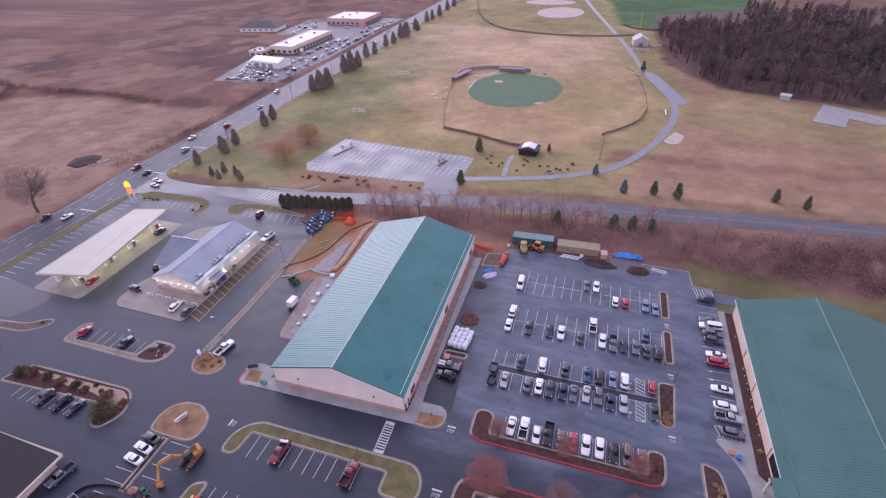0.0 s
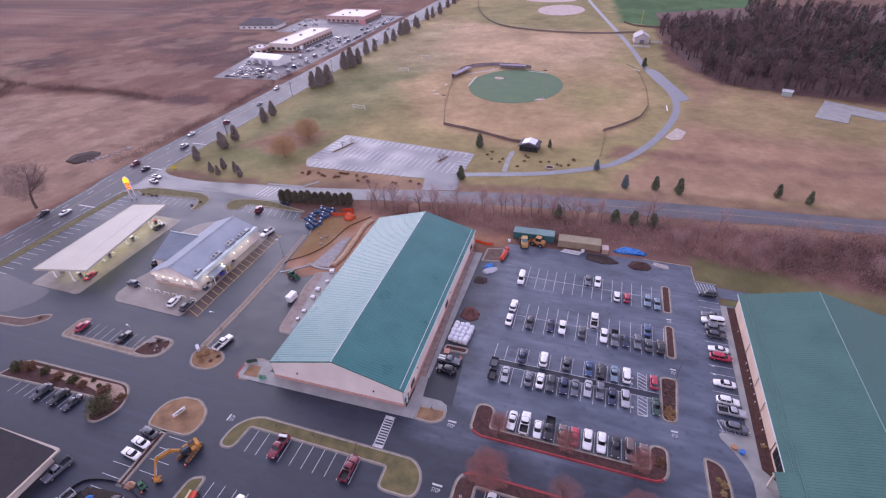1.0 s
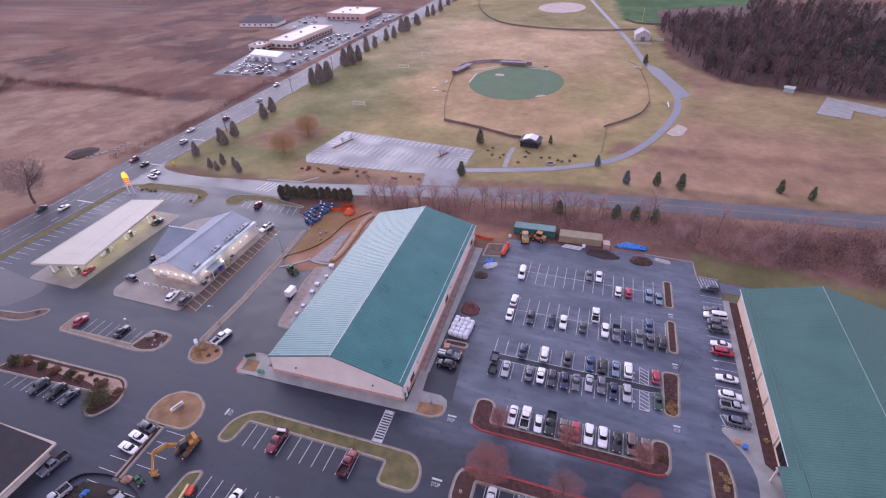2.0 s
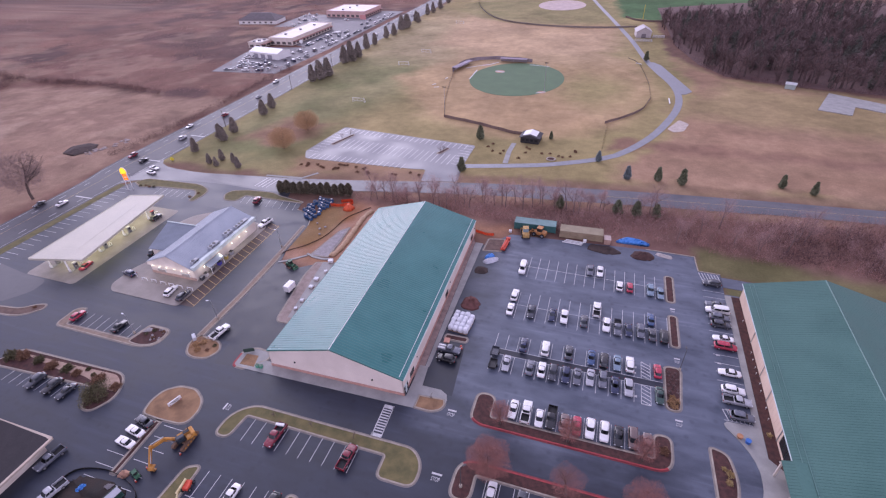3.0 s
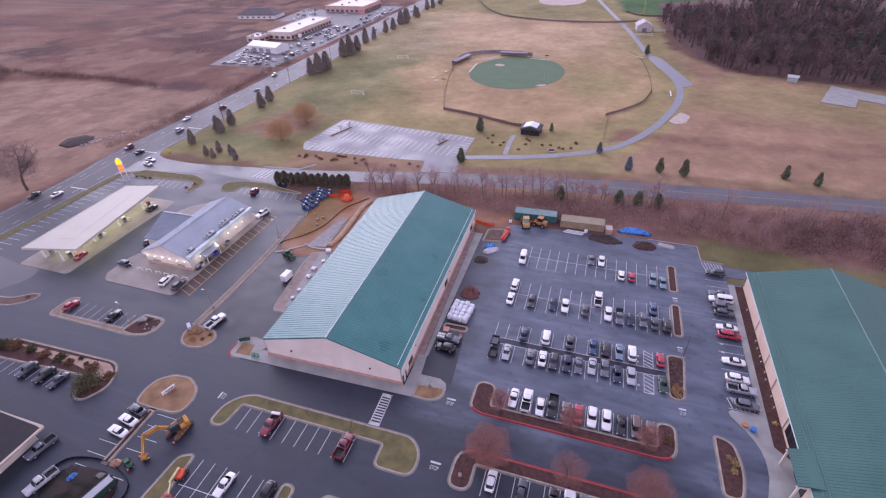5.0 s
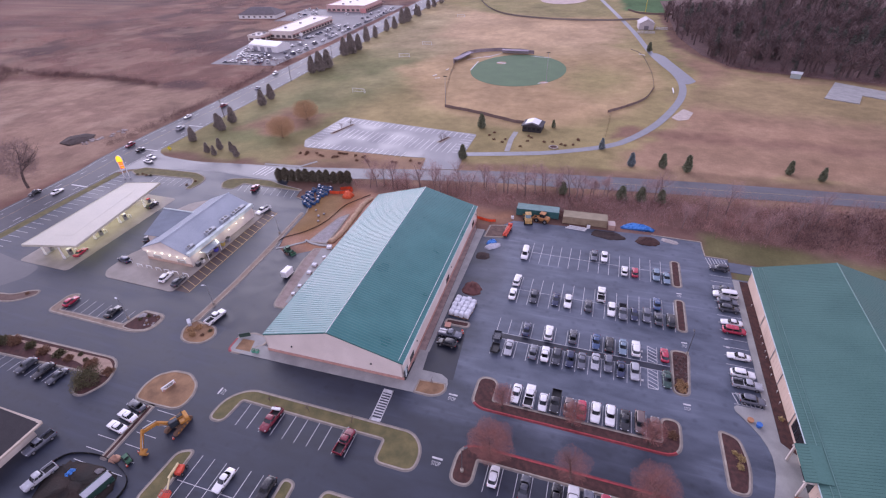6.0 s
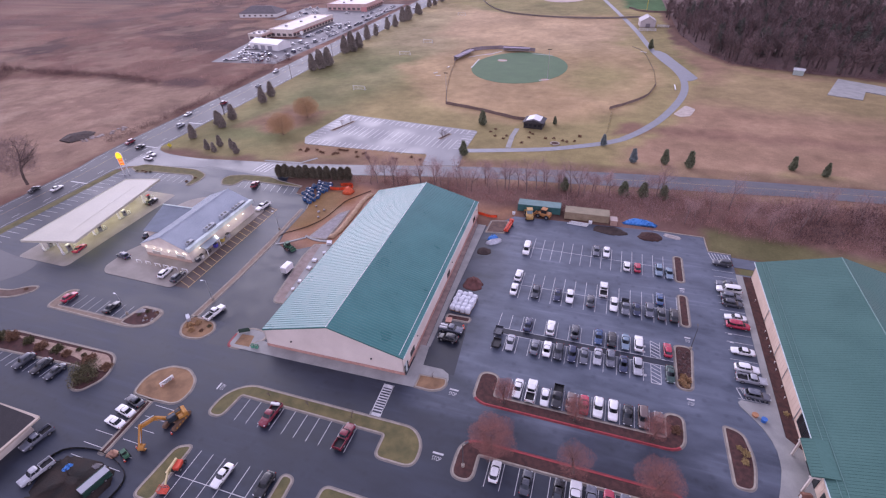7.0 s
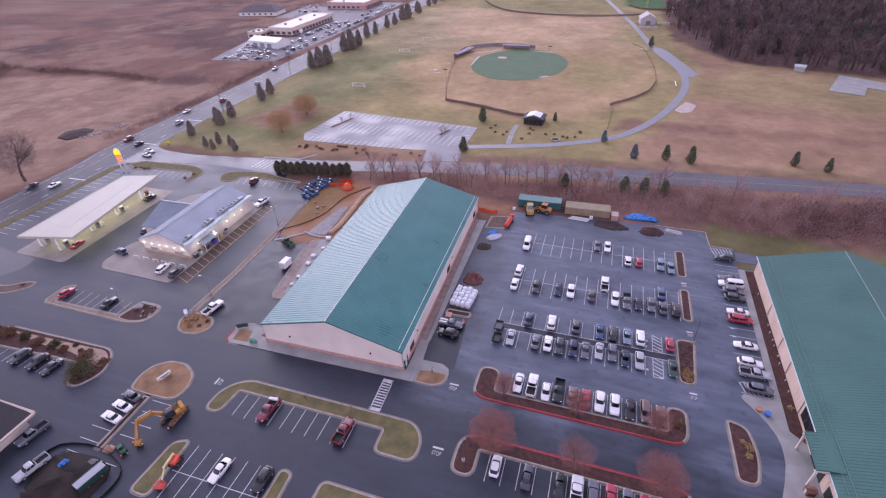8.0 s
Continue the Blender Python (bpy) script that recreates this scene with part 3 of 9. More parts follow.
# zebra crossing
for x in (-3.5, -1.4):
    stripe(x, -3.2, x + 0.3, -11.4, 0.2)
for k in range(9):
    stripe(-3.4 + 0.03 * k, -4.6 - 0.66 * k, -1.3 + 0.03 * k, -4.6 - 0.66 * k, 0.3)
for y in (-3.7, -10.9):
    stripe(-3.45, y, -1.25, y, 0.9)
# stop bars, each with its painted word below it
def painted_word(word, x, y, rz, width, height):
    """A word in road paint, flat on the asphalt, round its middle x, y."""
    face = bpy.data.curves.new("lettering", "FONT")
    face.body, face.align_x, face.align_y = word, "CENTER", "CENTER"
    ob = bpy.data.objects.new("lettering", face)
    me = bpy.data.meshes.new_from_object(ob)
    bpy.data.objects.remove(ob)
    xs, ys = [v.co.x for v in me.vertices], [v.co.y for v in me.vertices]
    turn = pose(x, y, 0.036, 0, 0, rz) @ Matrix.Diagonal((width / (max(xs) - min(xs)), height / (max(ys) - min(ys)), 1, 1))
    me.transform(turn)
    me.materials.append(WHITE_LINE)
    tagged(new("painted_word", me), "worn white painted word on the asphalt", "road marking", kind="structure")


for x, y, w, d in ((11.2, -0.6, 2.4, 0), (-37.8, -14, 2.2, 90), (12.6, -15.3, 2.6, 0), (57.6, 10.6, 1.8, 0), (58.3, 46.8, 1.6, 0), (58.3, 28.6, 1.6, 0)):
    dx, dy = (w / 2, 0) if not d else (0, w / 2)
    stripe(x - dx * 0.8, y - dy * 0.8, x + dx * 0.8, y + dy * 0.8, 0.4)
    painted_word("STOP", x + (1.0 if d else 0), y - (0 if d else 1.1), d, w * 0.66, 0.85)
# highway: edge lines, lane dashes, a yellow middle
for f, paint, dash in ((0.07, "white", 0), (0.93, "white", 0), (0.40, "yellow", 0), (0.225, "white", 1), (0.77, "white", 1)):
    A, B = resampled(west, 400), resampled(east, 400)
    mid = [(a[0] * (1 - f) + b[0] * f, a[1] * (1 - f) + b[1] * f) for a, b in zip(A, B)]
    if dash:
        for p, q in list(zip(mid, mid[1:]))[::4]:
            stripe(*p, *q, 0.2, 0.04, paint)
    else:
        ribbon(PAINT[paint][0], mid, 0.12, 0.04)
A, B = resampled(north, 200), resampled(south, 200)  # the side road: a double yellow middle
for f, paint in ((0.49, "yellow"), (0.515, "yellow")):
    ribbon(PAINT[paint][0], [(p[0] * (1 - f) + q[0] * f, p[1] * (1 - f) + q[1] * f) for p, q in zip(A, B)][52:], 0.07, 0.044)
for y in (53.0, 88.5, 118):
    stripe(-163.0, y, -154.6, y + 0.1, 0.6, 0.04)
for k in range(8):
    stripe(-97 + 0.9 * k, 79, -96 + 0.9 * k, 86.4, 0.35, 0.042) if k % 2 == 0 else None
for name, (bm, material) in PAINT.items():
    tagged(link("road_marking", bm, material, fix=False), f"worn {name} painted lines on the asphalt", "road marking", kind="stuff")


# ---- kerbed islands ----
def island(pts, radius, bed, label, red=None, height=0.16, name="island", gutter=True):
    """A raised bed with a concrete kerb; red: a test of the middle of an edge for painted kerb."""
    out = rounded(pts, radius)
    if area2(out) < 0:
        out = out[::-1]
    inn = inset(out, 0.3)
    top = tagged(new(name), label, "traffic island", "kerbed islands", "structure")
    k = len(out)
    for paint in (False, True) if red else (False,):
        bm = bmesh.new()
        for i in range(k):
            j = (i + 1) % k
            mid = ((out[i][0] + out[j][0]) / 2, (out[i][1] + out[j][1]) / 2)
            if bool(red and red(*mid)) != paint:
                continue
            p, q, r, s = out[i], out[j], inn[j], inn[i]
            ring = lambda z, a, b: [bm.verts.new((*a, z)), bm.verts.new((*b, z))]
            v0, v1, v2, v3 = ring(0.0, p, q), ring(height, p, q), ring(height, s, r), ring(0.0, s, r)
            for a, b in ((v0, v1), (v1, v2), (v2, v3)):
                bm.faces.new((a[0], a[1], b[1], b[0]))
        bmesh.ops.remove_doubles(bm, verts=bm.verts, dist=0.001)
        part("red_kerb" if paint else "kerb", bm, RED_KERB if paint else KERB, top, "red-painted kerb" if paint else "")
        edge = inset(out, -0.32)
        bm = bmesh.new()  # the flat gutter at the kerb's foot
        for i in range(k):
            j = (i + 1) % k
            mid = ((out[i][0] + out[j][0]) / 2, (out[i][1] + out[j][1]) / 2)
            if bool(red and red(*mid)) == paint:
                bm.faces.new([bm.verts.new((*p, 0.045)) for p in (out[i], edge[i], edge[j], out[j])])
        bmesh.ops.remove_doubles(bm, verts=bm.verts, dist=0.001)
        if bm.faces and gutter:
            part("gutter", bm, FADED_RED if paint else GUTTER, top, "faded red gutter" if paint else "")
        else:
            bm.free()
    bm = bmesh.new()
    prism(bm, inset(out, 0.28), 0.0, height - 0.05)
    part("bed", bm, bed, top)
    return top


GUTTER = surface("gutter_concrete", (0.16, 0.145, 0.13), (0.29, 0.262, 0.235), size=1.5, rough=0.8, bump=0.2, grain=0.05)
FADED_RED = surface("faded_red_paint", (0.13, 0.022, 0.03), (0.26, 0.05, 0.06), size=0.9, rough=0.65, bump=0.2, grain=0.06)


DULL_BED = surface("dull_brown_earth", (0.09, 0.058, 0.048), (0.19, 0.13, 0.105), size=1.5, rough=0.95, bump=0.5, grain=0.1)
BUFF_BED = surface("buff_earth", (0.19, 0.14, 0.105), (0.32, 0.245, 0.19), size=1.5, rough=0.95, bump=0.5, grain=0.1)
D_ISLAND = [(15.4, -1.0), (15.4, 5.9), (19.6, 5.9), (19.6, 0.25), (52.4, 0.25), (52.4, 5.9), (55.9, 5.9), (55.9, -2.3), (17.5, -2.3)]
island(D_ISLAND, [3, 2, 2, .4, .4, 1.8, 1.8, 3.6, 3.4], MULCH, "long mulched island with a red-painted kerb and bare trees", lambda x, y: y < -1.2)
E_ISLAND = [(15.9, -18.9), (15.9, -10.7), (56, -10.7), (56, -18.9), (52.4, -18.9), (52.4, -13.5), (19.9, -13.5), (19.9, -18.9)]
island(E_ISLAND, [2, 4, 3.6, 1.8, 1.8, .4, .4, 2], MULCH, "long mulched island with a red-painted kerb and bare trees", lambda x, y: y > -11.6)
island([(55.2, 12.8), (55.2, 25.5), (59.0, 25.5), (58.2, 12.8)], 1.5, MULCH, "island of brown mulch and dry planting at the row's end")
island([(56.9, 49.4), (56.9, 61.2), (59.1, 61.2), (59.1, 49.4)], 1.0, MULCH, "narrow mulched island at the row's end")
island([(57.1, 32.3), (57.1, 44), (59.2, 44), (59.2, 32.3)], 1.0, MULCH, "narrow mulched island at the row's end")
island([(63.2, -6.5), (62.9, 6), (66.2, 5.2), (67.4, -0.6), (66.3, -6.6)], [1, 1, 2.5, 3, 1.5], MULCH, "tapered mulched island with a yellow grass clump")
C_ISLAND = [(-35.6, -20.6), (-35.4, -15.4), (-31.5, -11.7), (6.5, -11.5), (9.2, -14.5), (9.2, -19.4), (1.3, -19.4), (1.3, -14.6), (-31.4, -14.7), (-32.2, -20.6)]
island(C_ISLAND, [1.6, 3, 3.5, 3, 3, 3, 1.6, .6, .6, 1.6], TURF, "long grassed island with a concrete kerb")
island([(-54.6, -21.0), (-55.4, -17.6), (-54.7, -14.5), (-51.8, -12.3), (-47.5, -12.0), (-44.0, -14.0), (-42.7, -16.7), (-42.8, -18.9), (-43.3, -20.2), (-44.7, -20.9), (-50.1, -21.2)], 1.3, EARTH, "bare earth island with a concrete kerb")
island([(-101, -5.3), (-101, 1.6), (-97.9, 2.6), (-97.9, -4.0), (-76.3, -3.6), (-74.9, 2.2), (-67.3, 2.2), (-67.6, -3.6), (-72, -5.3)], [2, 2, 1, .5, .4, 1, 3, 3, 3], BUFF_BED, "kerbed island of buff earth beside the filling station stalls")
island([(-76.0, -4.6), (-74.6, 1.9), (-67.8, 1.9), (-68.1, -3.4), (-72, -4.9)], [1, 1, 2.6, 2.6, 2.6], MULCH, "mulched bed at the end of a kerbed island", height=0.18, gutter=False)
island([(-58.2, -3.4), (-60.0, -0.2), (-58.9, 3.0), (-56.7, 2.5), (-52.1, 2.2), (-50.2, -0.5), (-51.8, -3.6), (-55.6, -4.3)], 1.4, EARTH, "bare earth island end with a kerb")
island([(-103.5, -20.5), (-101, -14.2), (-67, -13.2), (-63.8, -19.5), (-66.5, -24.2), (-69.5, -24), (-72, -18.6)], [1, 3, 4, 4, 2, 1.5, 2], MULCH, "mulched planting island with shrubs and pale gravel")
island([(-36.6, -38.6), (-36, -28.6), (-33, -27.2), (-32.6, -38.6)], [1.4, 1.2, 1.4, 1.4], TURF, "narrow grassed island with a concrete kerb")
island([(-12.9, -37), (-13, -27.2), (-10.6, -27.4), (-10.3, -37)], 1.1, TURF, "narrow grassed island with a concrete kerb")
island([(-4.8, -32), (-4.8, -27), (14, -27), (14, -32)], 1.5, TURF, "grassed island with a concrete kerb")
island([(-149, 69), (-146, 73.2), (-120, 74.4), (-113.2, 71.4), (-112.0, 67), (-113.0, 61.8), (-115.2, 62.0), (-115.4, 66.5), (-118.5, 69.6), (-136, 68.2), (-143, 66)], [1, 2, 3, 3, 3, 1, 1, 2, 1.5, 1, 1], TURF, "grassed corner island with a concrete kerb")
island([(-101.6, 65.8), (-104.4, 69.8), (-103.4, 73.2), (-97, 75.3), (-86, 76.0), (-81.5, 74.2), (-70.4, 72.4), (-70.4, 71.3), (-95.3, 71.1), (-96.6, 66.2)], [1.5, 2, 2, 2, 2, 2, .4, .4, .6, 1.5], TURF, "grassed island beside the stalls")
island([(-128, -7.0), (-116, -6.0), (-112.8, -4.4), (-110.0, -1.2), (-111.0, 0.6), (-113.9, -0.3), (-117, -3.0), (-128, -4.4)], [1, 2, 1.5, 1, 1, 1.5, 2, 1], DULL_BED, "low narrow kerbed island at the filling station's exit")
island([(-59.8, 2.5), (-59.6, 20), (-60.6, 42), (-61.6, 57.5), (-60.6, 57.5), (-59.3, 43), (-58.4, 37), (-57.9, 20), (-58.0, 2.5)], .4, BUFF_BED, "long narrow kerbed strip between the drive and the new asphalt")
island([(-49.6, -34), (-50.1, -21.5), (-48.8, -21.5), (-48.3, -34)], .3, MULCH, "narrow mulched divider between two rows of stalls")
island([(2.8, -2.2), (2.8, 1.25), (8.7, 1.7), (9.25, 0.2), (8.6, -1.3), (6.6, -2.3)], [.3, .2, .5, .6, 1.2, 1.5], EARTH, "small corner island of bare orange earth at the long building")

def kerb_line(pts, label, width=0.3, height=0.15, material=KERB, name="kerb", category="kerb"):
    """A raised kerb along an open line."""
    line = smooth_line(pts, 2.0)
    bm = bmesh.new()
    rings = []
    for i, p in enumerate(line):
        a, c = Vector(line[max(i - 1, 0)]), Vector(line[min(i + 1, len(line) - 1)])
        d = (c - a).normalized()
        n = Vector((-d.y, d.x)) * width / 2
        rings.append([(p[0] + n.x, p[1] + n.y, -0.05), (p[0] + n.x, p[1] + n.y, height), (p[0] - n.x, p[1] - n.y, height), (p[0] - n.x, p[1] - n.y, -0.05)])
    skin(bm, rings)
    return tagged(link(name, bm, material), label, category, kind="structure")


kerb_line([(-69.5, 66.9), (-65.0, 65.5), (-61.6, 62.7), (-59.7, 58.0)], "pale concrete kerb round the drive's bend")
kerb_line([(66.4, 66.1), (66.1, 70), (66.0, 73.4)], "pale concrete kerb at the car park's corner")
kerb_line([(66.5, 66.2), (69, 66.15), (72.2, 66.05)], "pale concrete kerb at the car park's corner")
kerb_line([(66.0, 73.5), (60, 73.6), (52, 73.8)], "pale concrete kerb along the scrub")

# ---- pavements ----
PAVING = [
    ([(-41, -3.6), (-41, 0.1), (0.1, 0.1), (0.1, 9.5), (2.1, 9.5), (2.65, 3.9), (7.2, 3.9), (8.8, 3.0), (9.3, 1.6), (9.25, 0.6), (8.7, 1.75), (2.75, 1.3), (2.7, -2.4)], "concrete pavement round the long building's gable end"),
    ([(1.4, 9.5), (-0.4, 63.4), (2.1, 63.4), (2.3, 9.5)], "narrow concrete pavement along the long building"),
    ([(72.1, 56.5), (73.7, 56.5), (73.4, 6.4), (76, 4), (76, -30), (68, -30), (68.2, -14), (69.5, -7.5), (70.5, -4.3), (71.3, -0.9), (71.4, 0.7), (71.4, 2.8), (71, 4.7), (70.2, 6.7), (69, 8.6), (67.6, 10.4), (66.6, 11.6), (66.4, 12.6), (67, 13.2), (72.1, 13.4)], "pale concrete pavement by the eastern building"),
]
for pts, label in PAVING:
    bm = bmesh.new()
    prism(bm, pts, -0.1, 0.15)
    tagged(link("pavement", bm, CONCRETE), label, "pavement", kind="structure")
sheet("station_slab", rounded([(-132, 9.5), (-112, 9.5), (-112.6, 54.5), (-132, 54.5)], 1.5), 0.05, FORECOURT, "stained concrete slab under the canopy", "pavement")
sheet("shop_forecourt", rounded([(-100.5, 13), (-98, 10.4), (-73.4, 10.2), (-73.4, 53.6), (-96.5, 59), (-104.5, 53), (-107.5, 45), (-103.6, 41.4), (-98.0, 27), (-100.5, 21)], 1.5), 0.14, FORECOURT, "pale concrete pavement round the shop", "pavement")
sheet("stall_strip", [(-73.4, 11.2), (-68.7, 11.2), (-69.4, 55.6), (-73.4, 55.6)], 0.027, surface("dark_brown_asphalt", (0.045, 0.03, 0.028), (0.10, 0.068, 0.06), size=3, rough=0.6, bump=0.2, grain=0.08), "dark brown asphalt stalls beside the shop", "pavement")
sheet("station_apron", rounded([(-150.4, -3.5), (-126, -3), (-121, 4), (-122, 9), (-132, 9.4), (-150.4, 12)], 2.5), 0.03, ASPHALT_WORN, "worn pale asphalt apron", "pavement")
bm = bmesh.new()
ribbon(bm, [(-98, 88.6), (-82, 90.2), (-77.5, 96)], 1.3, 0.06), ribbon(bm, [(-3.6, 124.5), (-4.4, 137), (-4.0, 146.5)], 2.2, 0.05)
tagged(link("footpath", bm, CONCRETE), "pale concrete footpath by the road", "pavement", kind="structure")
sheet("concrete_pad", [(149, 254), (171, 239), (185, 236), (184, 230), (165, 226), (155, 232.5), (149.6, 218.5), (136.4, 224.2)], 0.3, CONCRETE, "large pale concrete pad by the wood", "slab")
sheet("gravel_patch", rounded([(63.2, 180.5), (69.4, 194.0), (73.6, 189.4), (70.6, 179.4), (66.0, 176.8)], 1.2), 0.02, surface("pale_gravel", (0.36, 0.30, 0.26), (0.55, 0.48, 0.42), size=2, rough=0.95, bump=.6, grain=.15), "pale gravel patch beside the drive", "gravel")
bm = bmesh.new()
prism(bm, [(-22.5 + 29.5 * math.cos(a / 40 * math.tau), 249 + 36 * math.sin(a / 40 * math.tau)) for a in range(40)], -0.1, 0.02)
tagged(link("infield", bm, surface("artificial_turf", (0.085, 0.145, 0.075), (0.125, 0.195, 0.11), size=9, rough=0.9, bump=.3, grain=.1)), "bright green oval turf of the ball field", "ball field", kind="structure")

# ---- buildings ----
GREEN_METAL = surface("green_roof_metal", (0.027, 0.148, 0.138), (0.043, 0.192, 0.178), size=7, rough=0.34, bump=0.05, grain=0.3, spec=0.35, rough_var=0.08, coat=0.36, coat_rough=0.14)
SEAM_METAL = surface("green_seam_metal", (0.045, 0.175, 0.16), (0.068, 0.215, 0.198), size=7, rough=0.35, bump=0, grain=0.3, spec=0.5, rough_var=0.05, coat=0.4)
GREEN_TRIM = plain("green_trim", (0.035, 0.14, 0.125), 0.45)
FADED_TRIM = plain("faded_green_trim", (0.105, 0.215, 0.19), 0.5)
DULL_GREEN = surface("dull_green_metal", (0.046, 0.122, 0.102), (0.074, 0.168, 0.142), size=9, rough=0.5, bump=0.05, grain=0.3, spec=0.3, rough_var=0.12)
PEACH_WALL = surface("peach_wall_panel", (0.64, 0.49, 0.385), (0.76, 0.61, 0.49), size=5, rough=0.7, bump=0.1, grain=0.15)
PALE_TRIM = plain("pale_trim", (0.56, 0.64, 0.63), 0.5)
WALL = surface("beige_wall_panel", (0.66, 0.585, 0.52), (0.78, 0.70, 0.63), size=5, rough=0.7, bump=0.1, grain=0.15)
BRICK = surface("brick_plinth", (0.40, 0.215, 0.17), (0.55, 0.33, 0.275), size=0.8, rough=0.85, bump=0.5, grain=0.08)
GLASS = surface("dark_glass", (0.015, 0.018, 0.022), (0.03, 0.034, 0.04), size=1.5, rough=0.08, bump=0, grain=0.2, spec=0.6, rough_var=0.03)
FRAME = plain("dark_frame", (0.03, 0.05, 0.045), 0.4)
GREY_METAL = surface("grey_roof_metal", (0.29, 0.33, 0.375), (0.37, 0.41, 0.455), size=5, rough=0.45, bump=0.05, grain=0.3, rough_var=0.08)
CREAM = surface("cream_plaster", (0.60, 0.53, 0.47), (0.74, 0.67, 0.60), size=3, rough=0.75, bump=0.1, grain=0.1)
LAMP_GLOW = glowing("lamp_glow", (1.0, 0.90, 0.76), 1.5)
COOL_GLOW = glowing("cool_lamp_glow", (1.0, 0.97, 0.80), 5.0)


def slope(bm, x0, z0, x1, z1, y0, y1, thick=0.12, mi=0):
    """A sloping slab from the line x0, z0 to the line x1, z1."""
    a = [Vector((x0, y0, z0)), Vector((x1, y0, z1)), Vector((x1, y1, z1)), Vector((x0, y1, z0))]
    skin(bm, [[p - Vector((0, 0, thick)) for p in a], a], True, mi)


def seams(bm, x0, z0, x1, z1, y0, y1, step, w=0.07, h=0.065):
    """Standing seams that run down a slope."""
    n = int(round((y1 - y0) / step))
    d = Vector((x1 - x0, 0, z1 - z0))
    up = Vector((-d.z, 0, d.x)).normalized()
    up = up if up.z > 0 else -up
    for k in range(n + 1):
        y = y0 + (y1 - y0) * k / n
        ring = lambda x, z: [Vector((x, y - w / 2, z)) - up * 0.02, Vector((x, y + w / 2, z)) - up * 0.02, Vector((x, y + w / 4, z)) + up * h, Vector((x, y - w / 4, z)) + up * h]
        skin(bm, [ring(x0, z0), ring(x1, z1)], True)


def metal_hall(name, x0, x1, y0, y1, eave, ridge, label, over=0.45, guards=(), lamps=(), spouts=(), plinth=True, cap=PALE_TRIM, seam=0.06, skin_mat=None, end=0.4, wall=WALL, metal=GREEN_METAL):
    """A long steel building: beige walls, a low gabled green roof with standing seams."""
    t = thing(name, label, "building")
    xm, w = (x0 + x1) / 2, 0.25
    k = (ridge - eave) / (xm - x0)  # slope
    ze, zo = eave, eave - k * over
    for side, x in (("east_wall", x1), ("west_wall", x0)):
        bm = bmesh.new()
        s = -1 if x == x1 else 1
        box(bm, (x + s * w / 2, (y0 + y1) / 2, eave / 2), (w, y1 - y0, eave))
        part("wall", bm, wall, t)
        bm = bmesh.new()
        for i in range(int((y1 - y0) / 1.2)):  # panel ribs
            box(bm, (x - s * 0.012, y0 + 0.6 + 1.2 * i, eave / 2 + 0.5), (0.024, 0.08, eave - 1.1))
        tagged(part("wall_ribs", bm, wall, t), kind="stuff")
    for y, s in ((y0, 1), (y1, -1)):
        bm = bmesh.new()
        face = [(x0, 0), (x1, 0), (x1, eave), (xm, ridge), (x0, eave)]
        skin(bm, [[(x, y, z) for x, z in face], [(x, y + s * w, z) for x, z in face]])
        part("gable_wall", bm, wall, t)
        bm = bmesh.new()  # barge board
        for a, b in ((x0 - over, xm), (xm, x1 + over)):
            za, zb = (zo, ridge) if a < b and b == xm else (ridge, zo)
            skin(bm, [[(a, y - s * (end + 0.02), za - 0.02), (a, y - s * (end - 0.04), za - 0.02), (a, y - s * (end - 0.04), za - 0.2), (a, y - s * (end + 0.02), za - 0.2)],
                      [(b, y - s * (end + 0.02), zb - 0.02), (b, y - s * (end - 0.04), zb - 0.02), (b, y - s * (end - 0.04), zb - 0.2), (b, y - s * (end + 0.02), zb - 0.2)]])
        part("barge_board", bm, GREEN_TRIM, t)
    if plinth:
        for c, s in (((xm, y0 - 0.06, 0.45), (x1 - x0 + 0.24, 0.12, 0.9)), ((xm, y1 + 0.06, 0.45), (x1 - x0 + 0.24, 0.12, 0.9)),
                     ((x1 + 0.06, (y0 + y1) / 2, 0.45), (0.12, y1 - y0, 0.9)), ((x0 - 0.06, (y0 + y1) / 2, 0.45), (0.12, y1 - y0, 0.9))):
            bm = bmesh.new()
            box(bm, c, s, bevel=0.02)
            part("plinth", bm, BRICK, t, "brick plinth")
    for a, za, label2 in ((x0 - over, zo, "roof"), (x1 + over, zo, "roof")):
        bm = bmesh.new()
        slope(bm, a, za + 0.1, xm, ridge + 0.1, y0 - end, y1 + end)
        part("roof_slope", bm, metal, t, "green standing-seam metal roof")
        bm = bmesh.new()
        seams(bm, a, za + 0.1, xm, ridge + 0.1, y0 - end + 0.16, y1 + end - 0.16, 0.61 if skin_mat else 0.76, 0.08 if skin_mat else 0.2, seam)
        tagged(part("roof_seams", bm, skin_mat or SEAM_METAL, t), kind="stuff")
        bm = bmesh.new()  # gutter
        s = 1 if a > xm else -1
        box(bm, (a + s * 0.08, (y0 + y1) / 2, za + 0.0), (0.16, y1 - y0 + 2 * end, 0.16), bevel=0.03)
        # pale on the eastern hall's west eave: its lamp-lit edge put into the colour
        part("gutter", bm, PALE_TRIM if a > xm or skin_mat else GREEN_TRIM, t)
    bm = bmesh.new()
    skin(bm, [[(xm - 0.13, y, ridge + 0.12), (xm, y, ridge + 0.22), (xm + 0.13, y, ridge + 0.12)] for y in (y0 - end - 0.02, y1 + end + 0.02)])
    part("ridge_cap", bm, cap, t)
